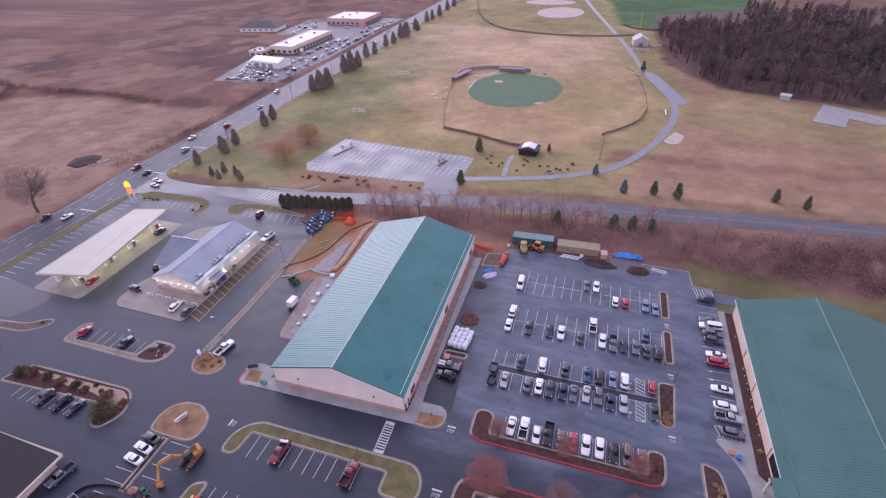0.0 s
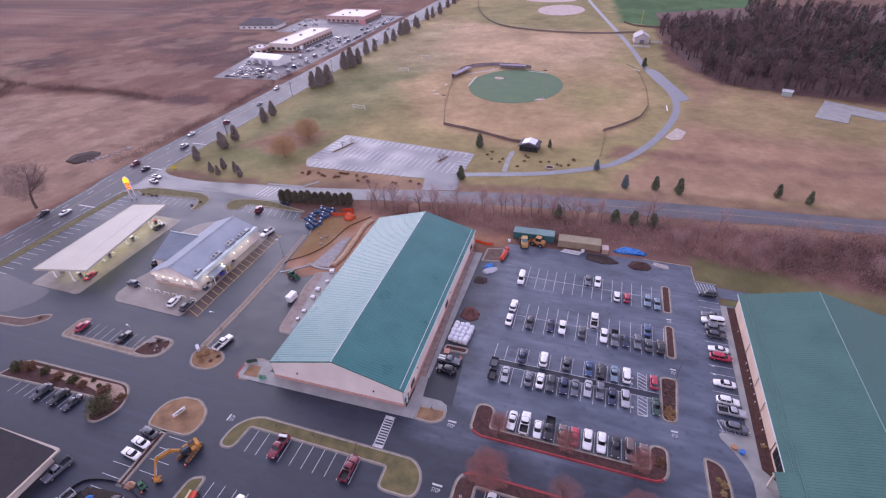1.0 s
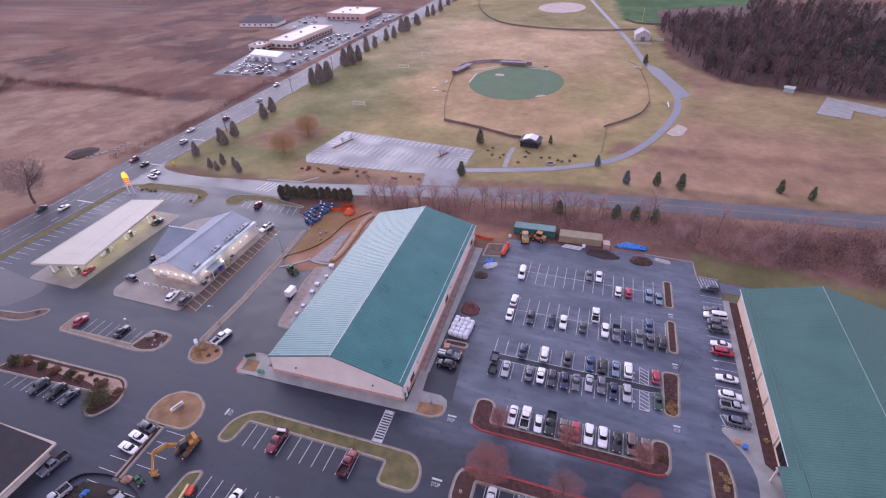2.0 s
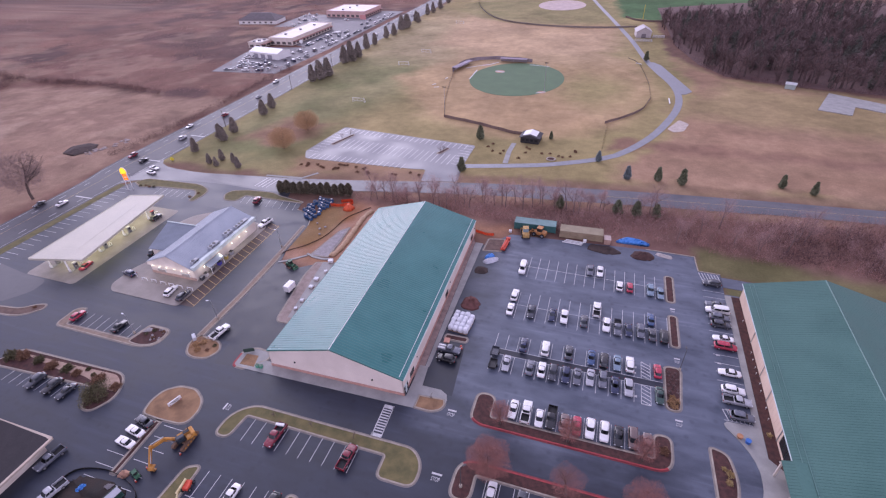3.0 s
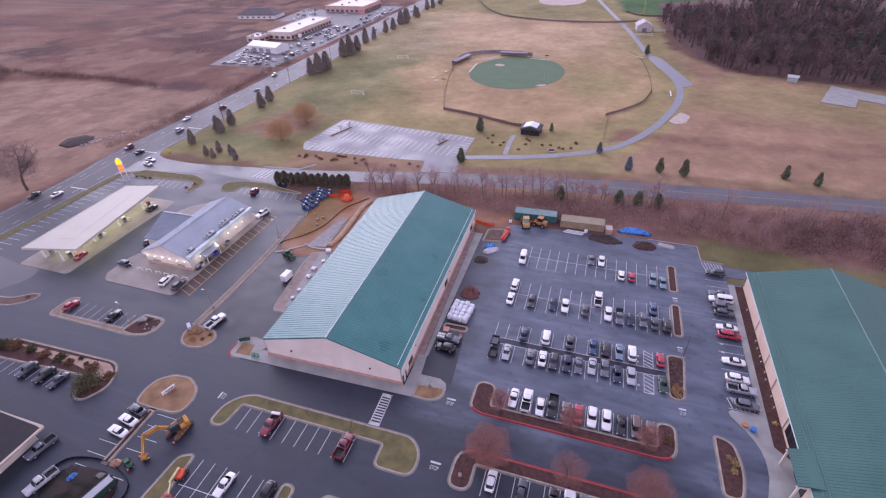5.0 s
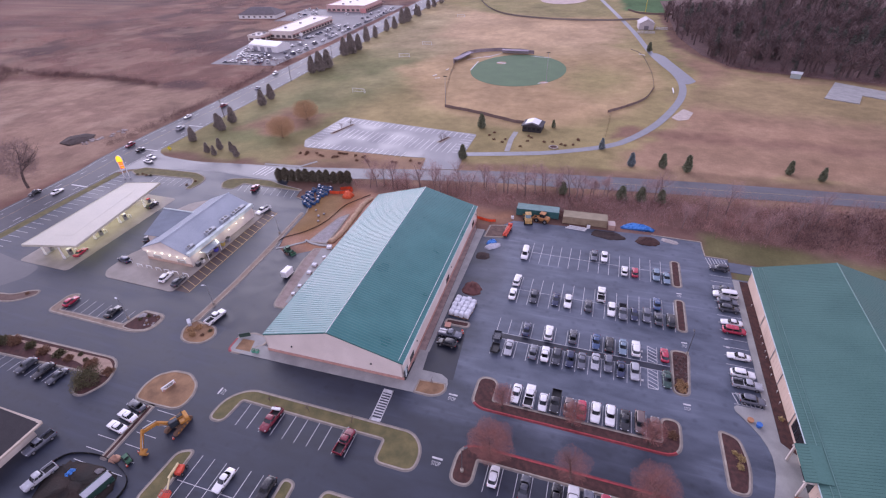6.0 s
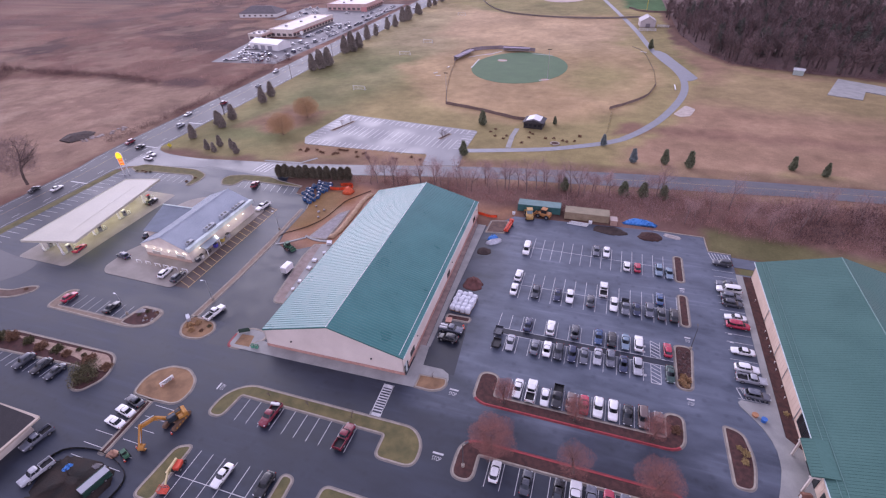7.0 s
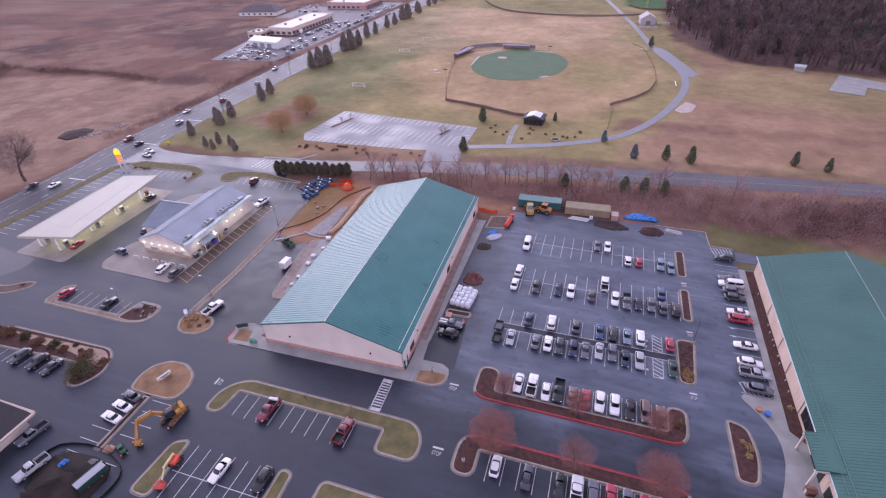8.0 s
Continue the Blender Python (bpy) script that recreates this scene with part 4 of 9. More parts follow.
    for x in guards:  # snow guards
        z = eave + k * (xm - x0 - abs(x - xm)) + 0.1
        bm = bmesh.new()
        box(bm, (x, (y0 + y1) / 2, z + 0.12), (0.12, y1 - y0 - 0.6, 0.08))
        for i in range(int((y1 - y0) / 2.4)):
            box(bm, (x, y0 + 1 + 2.4 * i, z + 0.04), (0.12, 0.08, 0.12))
        part("snow_guard", bm, PALE_TRIM if guards[0] == x and len(guards) == 1 else FADED_TRIM, t, "rail along the roof's edge")
    for x, y, z in lamps:
        bm = bmesh.new()
        box(bm, (x, y, z), (0.35, 0.35, 0.3), bevel=0.06)
        part("wall_lamp", bm, BLACK if y < y0 else LAMP_GLOW, t)
    for x, y in spouts:
        bm = bmesh.new()
        box(bm, (x, y, eave / 2), (0.12, 0.14, eave - 0.2), bevel=0.02)
        part("downspout", bm, STEEL, t)
    return t


hall = metal_hall("steel_hall", -34.15, 0.0, 0.0, 68.2, 5.35, 10.25, "long beige steel hall with a green metal roof, under construction",
                  guards=(-0.85,), lamps=[(-27.2, -0.2, 3.3), (-7.4, -0.2, 3.3)], over=0.18, end=0.12, seam=0.072)
hall.matrix_basis = pose(-0.3, 0.05, 0, 0, 0, 1.3)
DULL_EARTH = surface("dull_earth", (0.20, 0.145, 0.13), (0.35, 0.265, 0.24), size=1.5, rough=0.95, bump=0.5, grain=0.1)
# light fittings and small windows on the hall's long east side, and its glazed corner
for k in (0, 4, 8):
    y = 5.5 + 7.2 * k
    w = part("window", bmesh.new(), FRAME, hall)
    bm = bmesh.new()
    box(bm, (0.02, y, 1.9), (0.12, 2.6, 1.5), bevel=0.02)
    bm.to_mesh(w.data)
    bm.free()
    for s in (-0.62, 0.62):
        bm = bmesh.new()
        box(bm, (0.09, y + s, 1.9), (0.03, 1.14, 1.32))
        part("pane", bm, GLASS, w)
    bm = bmesh.new()
    box(bm, (0.1, y + 3.6, 3.2), (0.2, 0.3, 0.3), bevel=0.05)
    part("wall_lamp", bm, BLACK, hall)
for c, s in (((0.12, 1.2, 1.45), (0.14, 1.8, 2.7)),):
    d = link("glazed_door", (lambda b: (box(b, c, s, bevel=0.03), b)[1])(bmesh.new()), PALE_TRIM, hall)
    big = s[1] > s[0]
    for q in (-0.25, 0.25):
        for zz in (0.8, 2.1):
            bm = bmesh.new()
            box(bm, (c[0] + (0.07 if big else q * s[0] * 1.7), c[1] + (q * s[1] * 1.7 if big else -0.06), zz), (0.04 if big else s[0] * 0.36, s[1] * 0.36 if big else 0.04, 1.05))
            part("pane", bm, GLASS, d)

east_hall = metal_hall("steel_hall", 75.7, 109.4, -46.0, 56.2, 4.95, 9.75, "long peach-walled steel hall with a dull green metal roof",
                       guards=(76.6, 77.5), lamps=[(75.55, y, 4.3) for y in (49.4, 32.6, 15.4)], spouts=[(75.6, y) for y in (39, 28, 21, 11)], plinth=False, cap=FADED_TRIM, seam=0.03, skin_mat=DULL_GREEN, wall=PEACH_WALL, metal=DULL_GREEN)
porch = thing("entrance_porch", "green-roofed entrance porch with brown timber posts", "porch", (74.6, -0.5, 0.0))
bm = bmesh.new()
skin(bm, [[(-1.2, y, 4.85), (0.6, y, 5.4), (2.7, y, 5.6), (2.7, y, 5.4), (0.6, y, 5.2), (-1.2, y, 4.7)] for y in (-3.8, 3.6)])
part("roof", bm, DULL_GREEN, porch)
bm = bmesh.new()
for k in range(13):
    y = -3.9 + 0.63 * k
    box(bm, (-0.3, y * 0.95, 5.15), (1.9, 0.05, 0.05), ry=-17)
tagged(part("roof_seams", bm, DULL_GREEN, porch), kind="stuff")
for y in (-3.6, 3.4):
    bm = bmesh.new()
    box(bm, (-0.95, y, 2.4), (0.35, 0.35, 4.6), bevel=0.03)
    part("post", bm, CREAM, porch)
    bm = bmesh.new()
    box(bm, (-0.5, y, 4.45), (1.8, 0.22, 0.3), bevel=0.03)
    part("beam", bm, CREAM, porch)
bm = bmesh.new()
box(bm, (1.05, 0, 1.5), (0.1, 5.2, 2.7), bevel=0.02)
part("door", bm, GLASS, porch, "dark glazed entrance doors")
# benches and glazing south of the porch
front = link("shop_window", (lambda b: (box(b, (75.64, -9, 1.6), (0.12, 7.6, 2.4), bevel=0.02), b)[1])(bmesh.new()), FRAME, east_hall)
for k in range(5):
    bm = bmesh.new()
    box(bm, (75.56, -12 + 1.5 * k, 1.6), (0.04, 1.3, 2.1))
    part("pane", bm, GLASS, front)
side = link("shop_window", (lambda b: (box(b, (75.64, 7.2, 2.6), (0.12, 5.6, 3.0), bevel=0.02), b)[1])(bmesh.new()), FRAME, east_hall)
for k in range(3):
    bm = bmesh.new()
    box(bm, (75.56, 5.4 + 1.8 * k, 2.6), (0.04, 1.6, 2.7))
    part("pane", bm, GLASS, side)
BROWN_WOOD = surface("brown_wood", (0.10, 0.05, 0.035), (0.2, 0.11, 0.075), size=0.8, rough=0.7, bump=0.3, grain=0.05)
for y, rz in ((-5.6, 8), (-8.2, -4)):
    t = thing("display_shed", "small brown wooden display shed on the pavement", "shed", (73.6, y, 0.15), rz, "display sheds")
    t.matrix_basis = t.matrix_basis @ Matrix.Scale(0.62, 4)
    bm = bmesh.new()
    box(bm, (0, 0, 0.9), (2.2, 1.7, 1.8), bevel=0.03)
    part("wall", bm, BROWN_WOOD, t)
    bm = bmesh.new()
    skin(bm, [[(x, -1.05, 1.75), (x, 0, 2.45), (x, 1.05, 1.75), (x, 1.0, 1.65), (x, 0, 2.33), (x, -1.0, 1.65)] for x in (-1.3, 1.3)])
    part("roof", bm, surface("brown_shingle", (0.16, 0.07, 0.05), (0.26, 0.13, 0.09), size=0.6, bump=.4), t)
    bm = bmesh.new()
    box(bm, (-1.12, 0.1, 0.85), (0.05, 0.8, 1.55))
    part("door", bm, CREAM, t)
bm = bmesh.new()
prism(bm, [(73.7, 56.2), (75.7, 56.2), (75.7, 4.4), (73.5, 6.4)], 0, 0.17)
tagged(link("planting_bed", bm, MULCH), "strip of red-brown mulch along the hall", "planting bed", kind="structure")
bm = bmesh.new()
prism(bm, [(-0.55, 5.0), (1.3, 8.5), (-0.5, 63), (-1.75, 66)], 0, 0.14)
tagged(link("planting_bed", bm, DULL_EARTH), "strip of dull brown earth along the long hall", "planting bed", kind="structure")
for k, (y, dx) in enumerate(((46.2, 0), (35, .1), (32.6, 0), (30.2, .1), (28.4, 0), (25.4, .2), (23.2, 0), (18.7, .2), (15.8, .1))):
    t = thing("path_light", "small white bollard light in the mulch", "light", (74.9 + dx, y, 0.15), 0, "path lights")
    bm = bmesh.new()
    tube(bm, (0, 0, 0), (0, 0, 0.55), 0.05, 0.05, 8)
    part("post", bm, STEEL, t)
    bm = bmesh.new()
    tube(bm, (0, 0, 0.55), (0, 0, 0.75), 0.13, 0.09, 10)
    part("cap", bm, WHITE, t)

# ---- filling station ----
station = thing("station_canopy", "broad white forecourt canopy on steel columns, lit beneath", "canopy")
QUAD = [(-128.8, 11.0), (-111.6, 15.0), (-118.4, 55.2), (-130.8, 51.8)]
CANOPY_WHITE = surface("canopy_white", (0.44, 0.42, 0.34), (0.56, 0.535, 0.44), size=9, rough=0.5, bump=0.05, grain=0.4)
bm = bmesh.new()
prism(bm, QUAD, 4.95, 5.5)
part("roof", bm, CANOPY_WHITE, station)
bm = bmesh.new()
for a, b in zip(QUAD, QUAD[1:] + QUAD[:1]):
    d = (Vector(b) - Vector(a)).normalized()
    n = Vector((d.y, -d.x)) * 0.04
    skin(bm, [[(p[0] + n.x, p[1] + n.y, 4.9), (p[0] + n.x * 3, p[1] + n.y * 3, 4.9), (p[0] + n.x * 3, p[1] + n.y * 3, 5.62), (p[0] + n.x, p[1] + n.y, 5.62)] for p in (a, b)])
part("fascia", bm, CANOPY_WHITE, station)
bm = bmesh.new()
prism(bm, inset(QUAD, 5.5), 5.5, 5.54)
part("roof_deck", bm, CANOPY_WHITE, station)
PUMP_RED = plain("red_plastic", (0.42, 0.03, 0.03), 0.4)
for i, y in enumerate((16, 27.2, 37.2, 48.2)):
    for x in (-126.4, -118.4 - 0.02 * (y - 16)):
        bm = bmesh.new()
        box(bm, (x, y - 1.9, 2.5), (0.4, 0.4, 4.9), bevel=0.03)
        part("column", bm, WHITE, station)
        t = thing("fuel_pump", "grey and red fuel pump on a concrete plinth", "fuel pump", (x, y, 0.05), 0, "fuel pumps")
        bm = bmesh.new()
        box(bm, (0, 0, 0.08), (1.3, 4.6, 0.16), bevel=0.05)
        part("plinth", bm, CONCRETE, t)
        bm = bmesh.new()
        box(bm, (0, 0.4, 1.1), (0.75, 1.1, 1.9), bevel=0.06)
        part("cabinet", bm, plain("pump_grey", (0.2, 0.2, 0.22), 0.4), t)
        bm = bmesh.new()
        box(bm, (0, 0.4, 2.2), (0.85, 1.25, 0.32), bevel=0.05)
        part("crown", bm, PUMP_RED if i % 2 else WHITE, t)
        for s in (-1, 1):
            bm = bmesh.new()
            box(bm, (s * 0.4, 0.4, 1.5), (0.04, 0.6, 0.5))
            part("display", bm, GLASS, t)
        for yy in (-1.9, 2.2):
            bm = bmesh.new()
            tube(bm, (0.55, yy, 0.1), (0.55, yy, 1.1), 0.1, 0.1, 8)
            tube(bm, (-0.55, yy, 0.1), (-0.55, yy, 1.1), 0.1, 0.1, 8)
            tube(bm, (-0.55, yy, 1.05), (0.55, yy, 1.05), 0.1, 0.1, 8)
            part("guard_hoop", bm, WHITE, t)
    for x in (-123.6, -120, -115.2):
        bm = bmesh.new()
        box(bm, (x - 0.15 * (y - 16) * (x > -118), y + 2.5, 4.93), (1.2, 1.2, 0.06))
        part("canopy_lamp", bm, COOL_GLOW, station)
lamp = bpy.data.lights.new("canopy_light", "AREA")
lamp.shape, lamp.size, lamp.size_y, lamp.energy, lamp.color = "RECTANGLE", 10, 36, 1050, (1.0, 0.97, 0.62)
new("canopy_light", lamp).matrix_basis = pose(-121.5, 33, 4.8, 0, 0, 4)

def wall_light(x, y, z, watts):
    """The light of one lamp on the shop's wall."""
    d = bpy.data.lights.new("wall_light", "POINT")
    d.energy, d.color, d.shadow_soft_size = watts, (1.0, 0.93, 0.80), 0.15
    new("wall_light", d).matrix_basis = pose(x, y, z)


shop = thing("station_shop", "cream shop with a grey metal gabled roof and a side wing", "shop building")
bm = bmesh.new()
face = [(-92.6, 0), (-75.9, 0), (-75.9, 4.4), (-84.3, 7.8), (-92.6, 4.4)]
skin(bm, [[(x, y, z) for x, z in face] for y in (21.4, 51.0)])
part("wall", bm, CREAM, shop)
for x, lab in ((-75.3, "east"), (-93.2, "west")):
    bm = bmesh.new()
    slope(bm, x, 4.3, -84.3, 7.95, 20.9, 51.5)
    part("roof_slope", bm, GREY_METAL, shop)
    bm = bmesh.new()
    seams(bm, x, 4.3, -84.3, 7.95, 21.0, 51.4, 0.5, 0.05, 0.035)
    tagged(part("roof_seams", bm, GREY_METAL, shop), kind="stuff")
bm = bmesh.new()
skin(bm, [[(-84.6, y, 7.95), (-84.3, y, 8.12), (-84.0, y, 7.95)] for y in (20.8, 51.6)])
part("ridge_cap", bm, GREY_METAL, shop)
bm = bmesh.new()
prism(bm, [(-102.6, 40.3), (-91.7, 40.3), (-91.7, 26.9), (-96.2, 26.6)], 0, 4.75)
part("wing_wall", bm, CREAM, shop)
bm = bmesh.new()
skin(bm, [[(x, y, 4.9 + (x + 103.2) * 0.02 - d) for x, y in ((-103.2, 40.8), (-90.6, 40.8), (-90.6, 26.4), (-96.9, 26.0))] for d in (0.12, 0.0)])
# a darkened, rough copy of the roof grey, offsetting sky glare on this flat slab
part("wing_roof", bm, surface("dimmed_roof_grey", (0.15, 0.175, 0.21), (0.21, 0.24, 0.28), size=4, rough=0.85, bump=0.1, grain=0.3, spec=0.15), shop, "flat grey roof of the side wing")
bm = bmesh.new()
box(bm, (-97, 40.95, 5.0), (12.6, 0.3, 0.6), ry=-1.1)
part("parapet", bm, PALE_TRIM, shop)
bm = bmesh.new()
box(bm, (-75.6, 36, 4.75), (1.3, 30, 1.2), bevel=0.05)
box(bm, (-75.6, 36, 5.37), (0.8, 29, 0.05))
part("parapet", bm, PALE_TRIM, shop, "long pale parapet")
bm = bmesh.new()  # the front gable with its pale board face and porch roof
skin(bm, [[(-93.0, y, 4.2), (-84.3, y, 7.7), (-75.6, y, 4.2), (-75.6, y, 3.3), (-93.0, y, 3.3)] for y in (20.9, 21.3)])
part("front_gable", bm, CREAM, shop)
for k in range(6):
    x = -91.0 + 2.75 * k
    bm = bmesh.new()
    box(bm, (x, 20.78, 3.4), (0.26, 0.2, 0.16), bevel=0.05)
    part("wall_lamp", bm, LAMP_GLOW, shop)
    wall_light(x, 20.45, 3.3, 20)
for x in (-88.6, -79.6):
    w = link("window", (lambda b: (box(b, (x, 21.34, 1.3), (3.0, 0.14, 1.5), bevel=0.02), b)[1])(bmesh.new()), PALE_TRIM, shop)
    bm = bmesh.new()
    box(bm, (x, 21.25, 1.3), (2.8, 0.04, 1.3))
    part("pane", bm, plain("frosted_glass", (0.4, 0.36, 0.33), 0.2), w)
bm = bmesh.new()
box(bm, (-84.2, 21.3, 0.5), (16.6, 0.16, 1.0))
part("plinth", bm, surface("peach_stone", (0.42, 0.29, 0.23), (0.55, 0.4, 0.33), size=.8, rough=.8, bump=.3), shop)
for i, (y, w_, c) in enumerate(((22.4, 1.3, (0.05, 0.05, 0.06)), (24.2, 1.0, (0.6, 0.58, 0.55)), (27.0, 1.4, (0.06, 0.05, 0.05)), (30.2, 1.2, (0.08, 0.07, 0.4)), (33.4, 1.0, (0.5, 0.38, 0.1)), (36.0, 1.2, (0.3, 0.3, 0.32)))):
    t = thing("display_bin", "boxy display bin against the shop wall", "bin", (-74.7, y, 0.14), 3 * i, "display bins")
    bm = bmesh.new()
    box(bm, (0, 0, 0.6), (1.0, w_, 1.2), bevel=.06)
    part("body", bm, plain("bin_paint", c, .5), t)
    bm = bmesh.new()
    box(bm, (0, 0, 1.23), (1.06, w_ + .06, 0.08), bevel=.02)
    part("lid", bm, BLACK if i % 2 else STEEL, t)
for y in (24.6, 31.4, 37.4, 41.2, 44.6):
    bm = bmesh.new()
    box(bm, (-74.75, y, 3.5), (0.3, 0.34, 0.22), bevel=0.06)
    part("wall_lamp", bm, LAMP_GLOW, shop)
    wall_light(-74.3, y, 3.35, 45)
bm = bmesh.new()
slope(bm, -75.6, 3.3, -73.4, 2.8, 25.4, 31.6, 0.15)
part("awning", bm, GREY_METAL, shop)
for y in (25.7, 31.2):
    bm = bmesh.new()
    box(bm, (-73.65, y, 1.45), (0.15, 0.15, 2.62))
    part("awning_post", bm, WHITE, shop)
for (x, y, z), (sx, sy, sz) in (((-76.9, 23.8, 5.55), (1.2, 2.6, 1.0)), ((-77.0, 32.5, 5.6), (1.5, 4.0, 1.1)), ((-77.1, 39.4, 5.65), (1.7, 3.2, 1.3)), ((-76.9, 45.8, 5.5), (1.4, 6.2, 0.9))):
    t = thing("roof_unit", "boxy grey metal air-conditioning unit on the shop roof", "air conditioner", (x, y, z - sz / 2), 0, "roof units")
    bm = bmesh.new()
    box(bm, (0, 0, sz / 2), (sx, sy, sz), bevel=0.05)
    part("casing", bm, plain("unit_grey", (0.36, 0.38, 0.41), 0.5), t)
    for j in range(max(1, int(sy / 1.6))):
        bm = bmesh.new()
        tube(bm, (0, -sy / 2 + 0.8 + 1.5 * j, sz), (0, -sy / 2 + 0.8 + 1.5 * j, sz + 0.12), 0.5, 0.5, 14)
        part("fan_cowl", bm, BLACK, t)
    bm = bmesh.new()
    for j in range(5):
        box(bm, (sx / 2 + 0.01, 0, 0.2 + j * (sz - 0.3) / 5), (0.03, sy * 0.85, 0.05))
    part("grille", bm, BLACK, t)
for x, y in ((-96.4, 18), (-91.7, 17.2), (-88.3, 17.3), (-84.7, 17.2), (-81.6, 17.2), (-78.5, 17.2), (-74.8, 17.2)):
    t = thing("bollard", "white hooped steel guard rail by the shop front", "bollard", (x, y, 0.14), 0, "guard hoops")
    bm = bmesh.new()
    tube(bm, (-0.9, 0, 0), (-0.9, 0, 0.95), 0.1, 0.1, 8), tube(bm, (0.9, 0, 0), (0.9, 0, 0.95), 0.1, 0.1, 8), tube(bm, (-0.95, 0, 0.95), (0.95, 0, 0.95), 0.1, 0.1, 8)
    part("hoop", bm, WHITE, t)

# the tall two-legged price sign; its emblem is kept to plain shapes
pylon = thing("price_sign", "tall oval yellow and red illuminated sign on two white posts", "sign", (-145.0, 63.2, 0), 25)
for s in (-0.95, 0.95):
    bm = bmesh.new()
    box(bm, (s, 0, 4.3), (0.28, 0.34, 8.6), bevel=0.03)
    part("post", bm, WHITE, pylon)
SIGN_YELLOW = glowing("yellow_sign", (1.0, 0.62, 0.03), 0.7, (0.8, 0.55, 0.03))
SIGN_ORANGE = glowing("orange_sign", (1.0, 0.30, 0.03), 0.6, (0.7, 0.2, 0.03))
SIGN_RED = glowing("red_sign", (1.0, 0.12, 0.02), 0.6, (0.6, 0.05, 0.03))
dome = [(1.1 * math.cos(k / 12 * math.pi), 7.9 + 1.9 * math.sin(k / 12 * math.pi)) for k in range(13)] + [(-1.1, 7.3), (1.1, 7.3)]
bm = bmesh.new()
skin(bm, [[(x, y, z) for x, z in dome] for y in (-0.3, 0.3)])
part("crest", bm, SIGN_YELLOW, pylon, "glowing yellow domed crest")
bm = bmesh.new()
skin(bm, [[(x * 1.1, y, (z - 8) * 1.06 + 8.0) for x, z in dome] for y in (-0.2, 0.2)])
part("crest_rim", bm, WHITE, pylon, "white rim")
for z, h, m, lab in ((6.75, 1.0, SIGN_RED, "glowing red panel"), (5.75, 0.9, SIGN_ORANGE, "glowing orange panel"), (4.85, 0.8, SIGN_RED, "glowing red panel")):
    bm = bmesh.new()
    box(bm, (0, 0, z), (1.62, 0.5, h), bevel=0.05)
    board = part("panel", bm, m, pylon, lab)
    bm = bmesh.new()
    for s in (-1, 1):
        box(bm, (0.1, s * 0.26, z), (1.1, 0.04, 0.22))
    part("lettering", bm, SIGN_YELLOW if m is SIGN_RED else WHITE, board)

# ---- vehicles ----
PAINTS = {"white": (0.86, 0.86, 0.85), "silver": (0.42, 0.43, 0.46), "grey": (0.13, 0.14, 0.17), "dark grey": (0.05, 0.055, 0.07), "black": (0.016, 0.016, 0.019),
          "blue": (0.04, 0.085, 0.19), "dark blue": (0.018, 0.028, 0.075), "pale blue": (0.19, 0.27, 0.34), "red": (0.44, 0.026, 0.062), "dark red": (0.20, 0.016, 0.032),
          "dark green": (0.025, 0.065, 0.05), "brown": (0.16, 0.11, 0.10), "orange": (0.5, 0.10, 0.03)}
PAINT_OF = {}
for key, c in PAINTS.items():
    PAINT_OF[key] = surface("car_paint_" + key.replace(" ", "_"), tuple(v * 0.86 for v in c), c, size=1.2, rough=0.25, bump=0, grain=0.1, spec=0.5, rough_var=0.06, coat=0.6)
TYRE = plain("tyre_rubber", (0.02, 0.02, 0.02), 0.85)
RIM = plain("wheel_alloy", (0.42, 0.42, 0.44), 0.35, 0.7)
CAR_GLASS = surface("car_glass", (0.022, 0.03, 0.038), (0.036, 0.046, 0.056), size=1, rough=0.06, bump=0, grain=.1, spec=0.8, rough_var=0.02)
HEADLIGHT = plain("headlight_glass", (0.62, 0.64, 0.66), 0.12)
TAILLIGHT = plain("taillight_glass", (0.32, 0.012, 0.015), 0.2)
BED_LINER = plain("bed_liner", (0.02, 0.02, 0.022), 0.7)


def hull(bm, stations):
    """A car's lower body: rows of (y, half width, bottom, top), drawn out to rounded ends."""
    S = np.array(stations)[::-1]
    y = np.unique(np.r_[np.linspace(S[0, 0], S[-1, 0], 17), S[:, 0]])
    w, a, b = (np.interp(y, S[:, 0], S[:, k]) for k in (1, 2, 3))
    for v in (w, b):  # ease the corners between the rows
        v[1:-1] = 0.25 * v[:-2] + 0.5 * v[1:-1] + 0.25 * v[2:]
    rings = []
    soft = lambda v, n: math.copysign(abs(v) ** (2 / n), v)
    rows = [(y[0] - 0.05, w[0] * 0.86, a[0] + 0.1, b[0] - 0.08)] + list(zip(y, w, a, b)) + [(y[-1] + 0.05, w[-1] * 0.84, a[-1] + 0.08, b[-1] - 0.06)]
    for yy, ww, lo, hi in rows:
        rings.append([(ww * soft(math.cos(q), 5), yy, (lo + hi) / 2 + (hi - lo) / 2 * soft(math.sin(q), 4)) for q in (k / 18 * math.tau + 0.17 for k in range(18))])
    skin(bm, rings)


def slab(bm, quad, t=0.02):
    """A thin pane over four corners, standing proud by t."""
    q = [Vector(p) for p in quad]
    n = (q[1] - q[0]).cross(q[3] - q[0]).normalized()
    skin(bm, [[p - n * t for p in q], [p + n * t for p in q]])


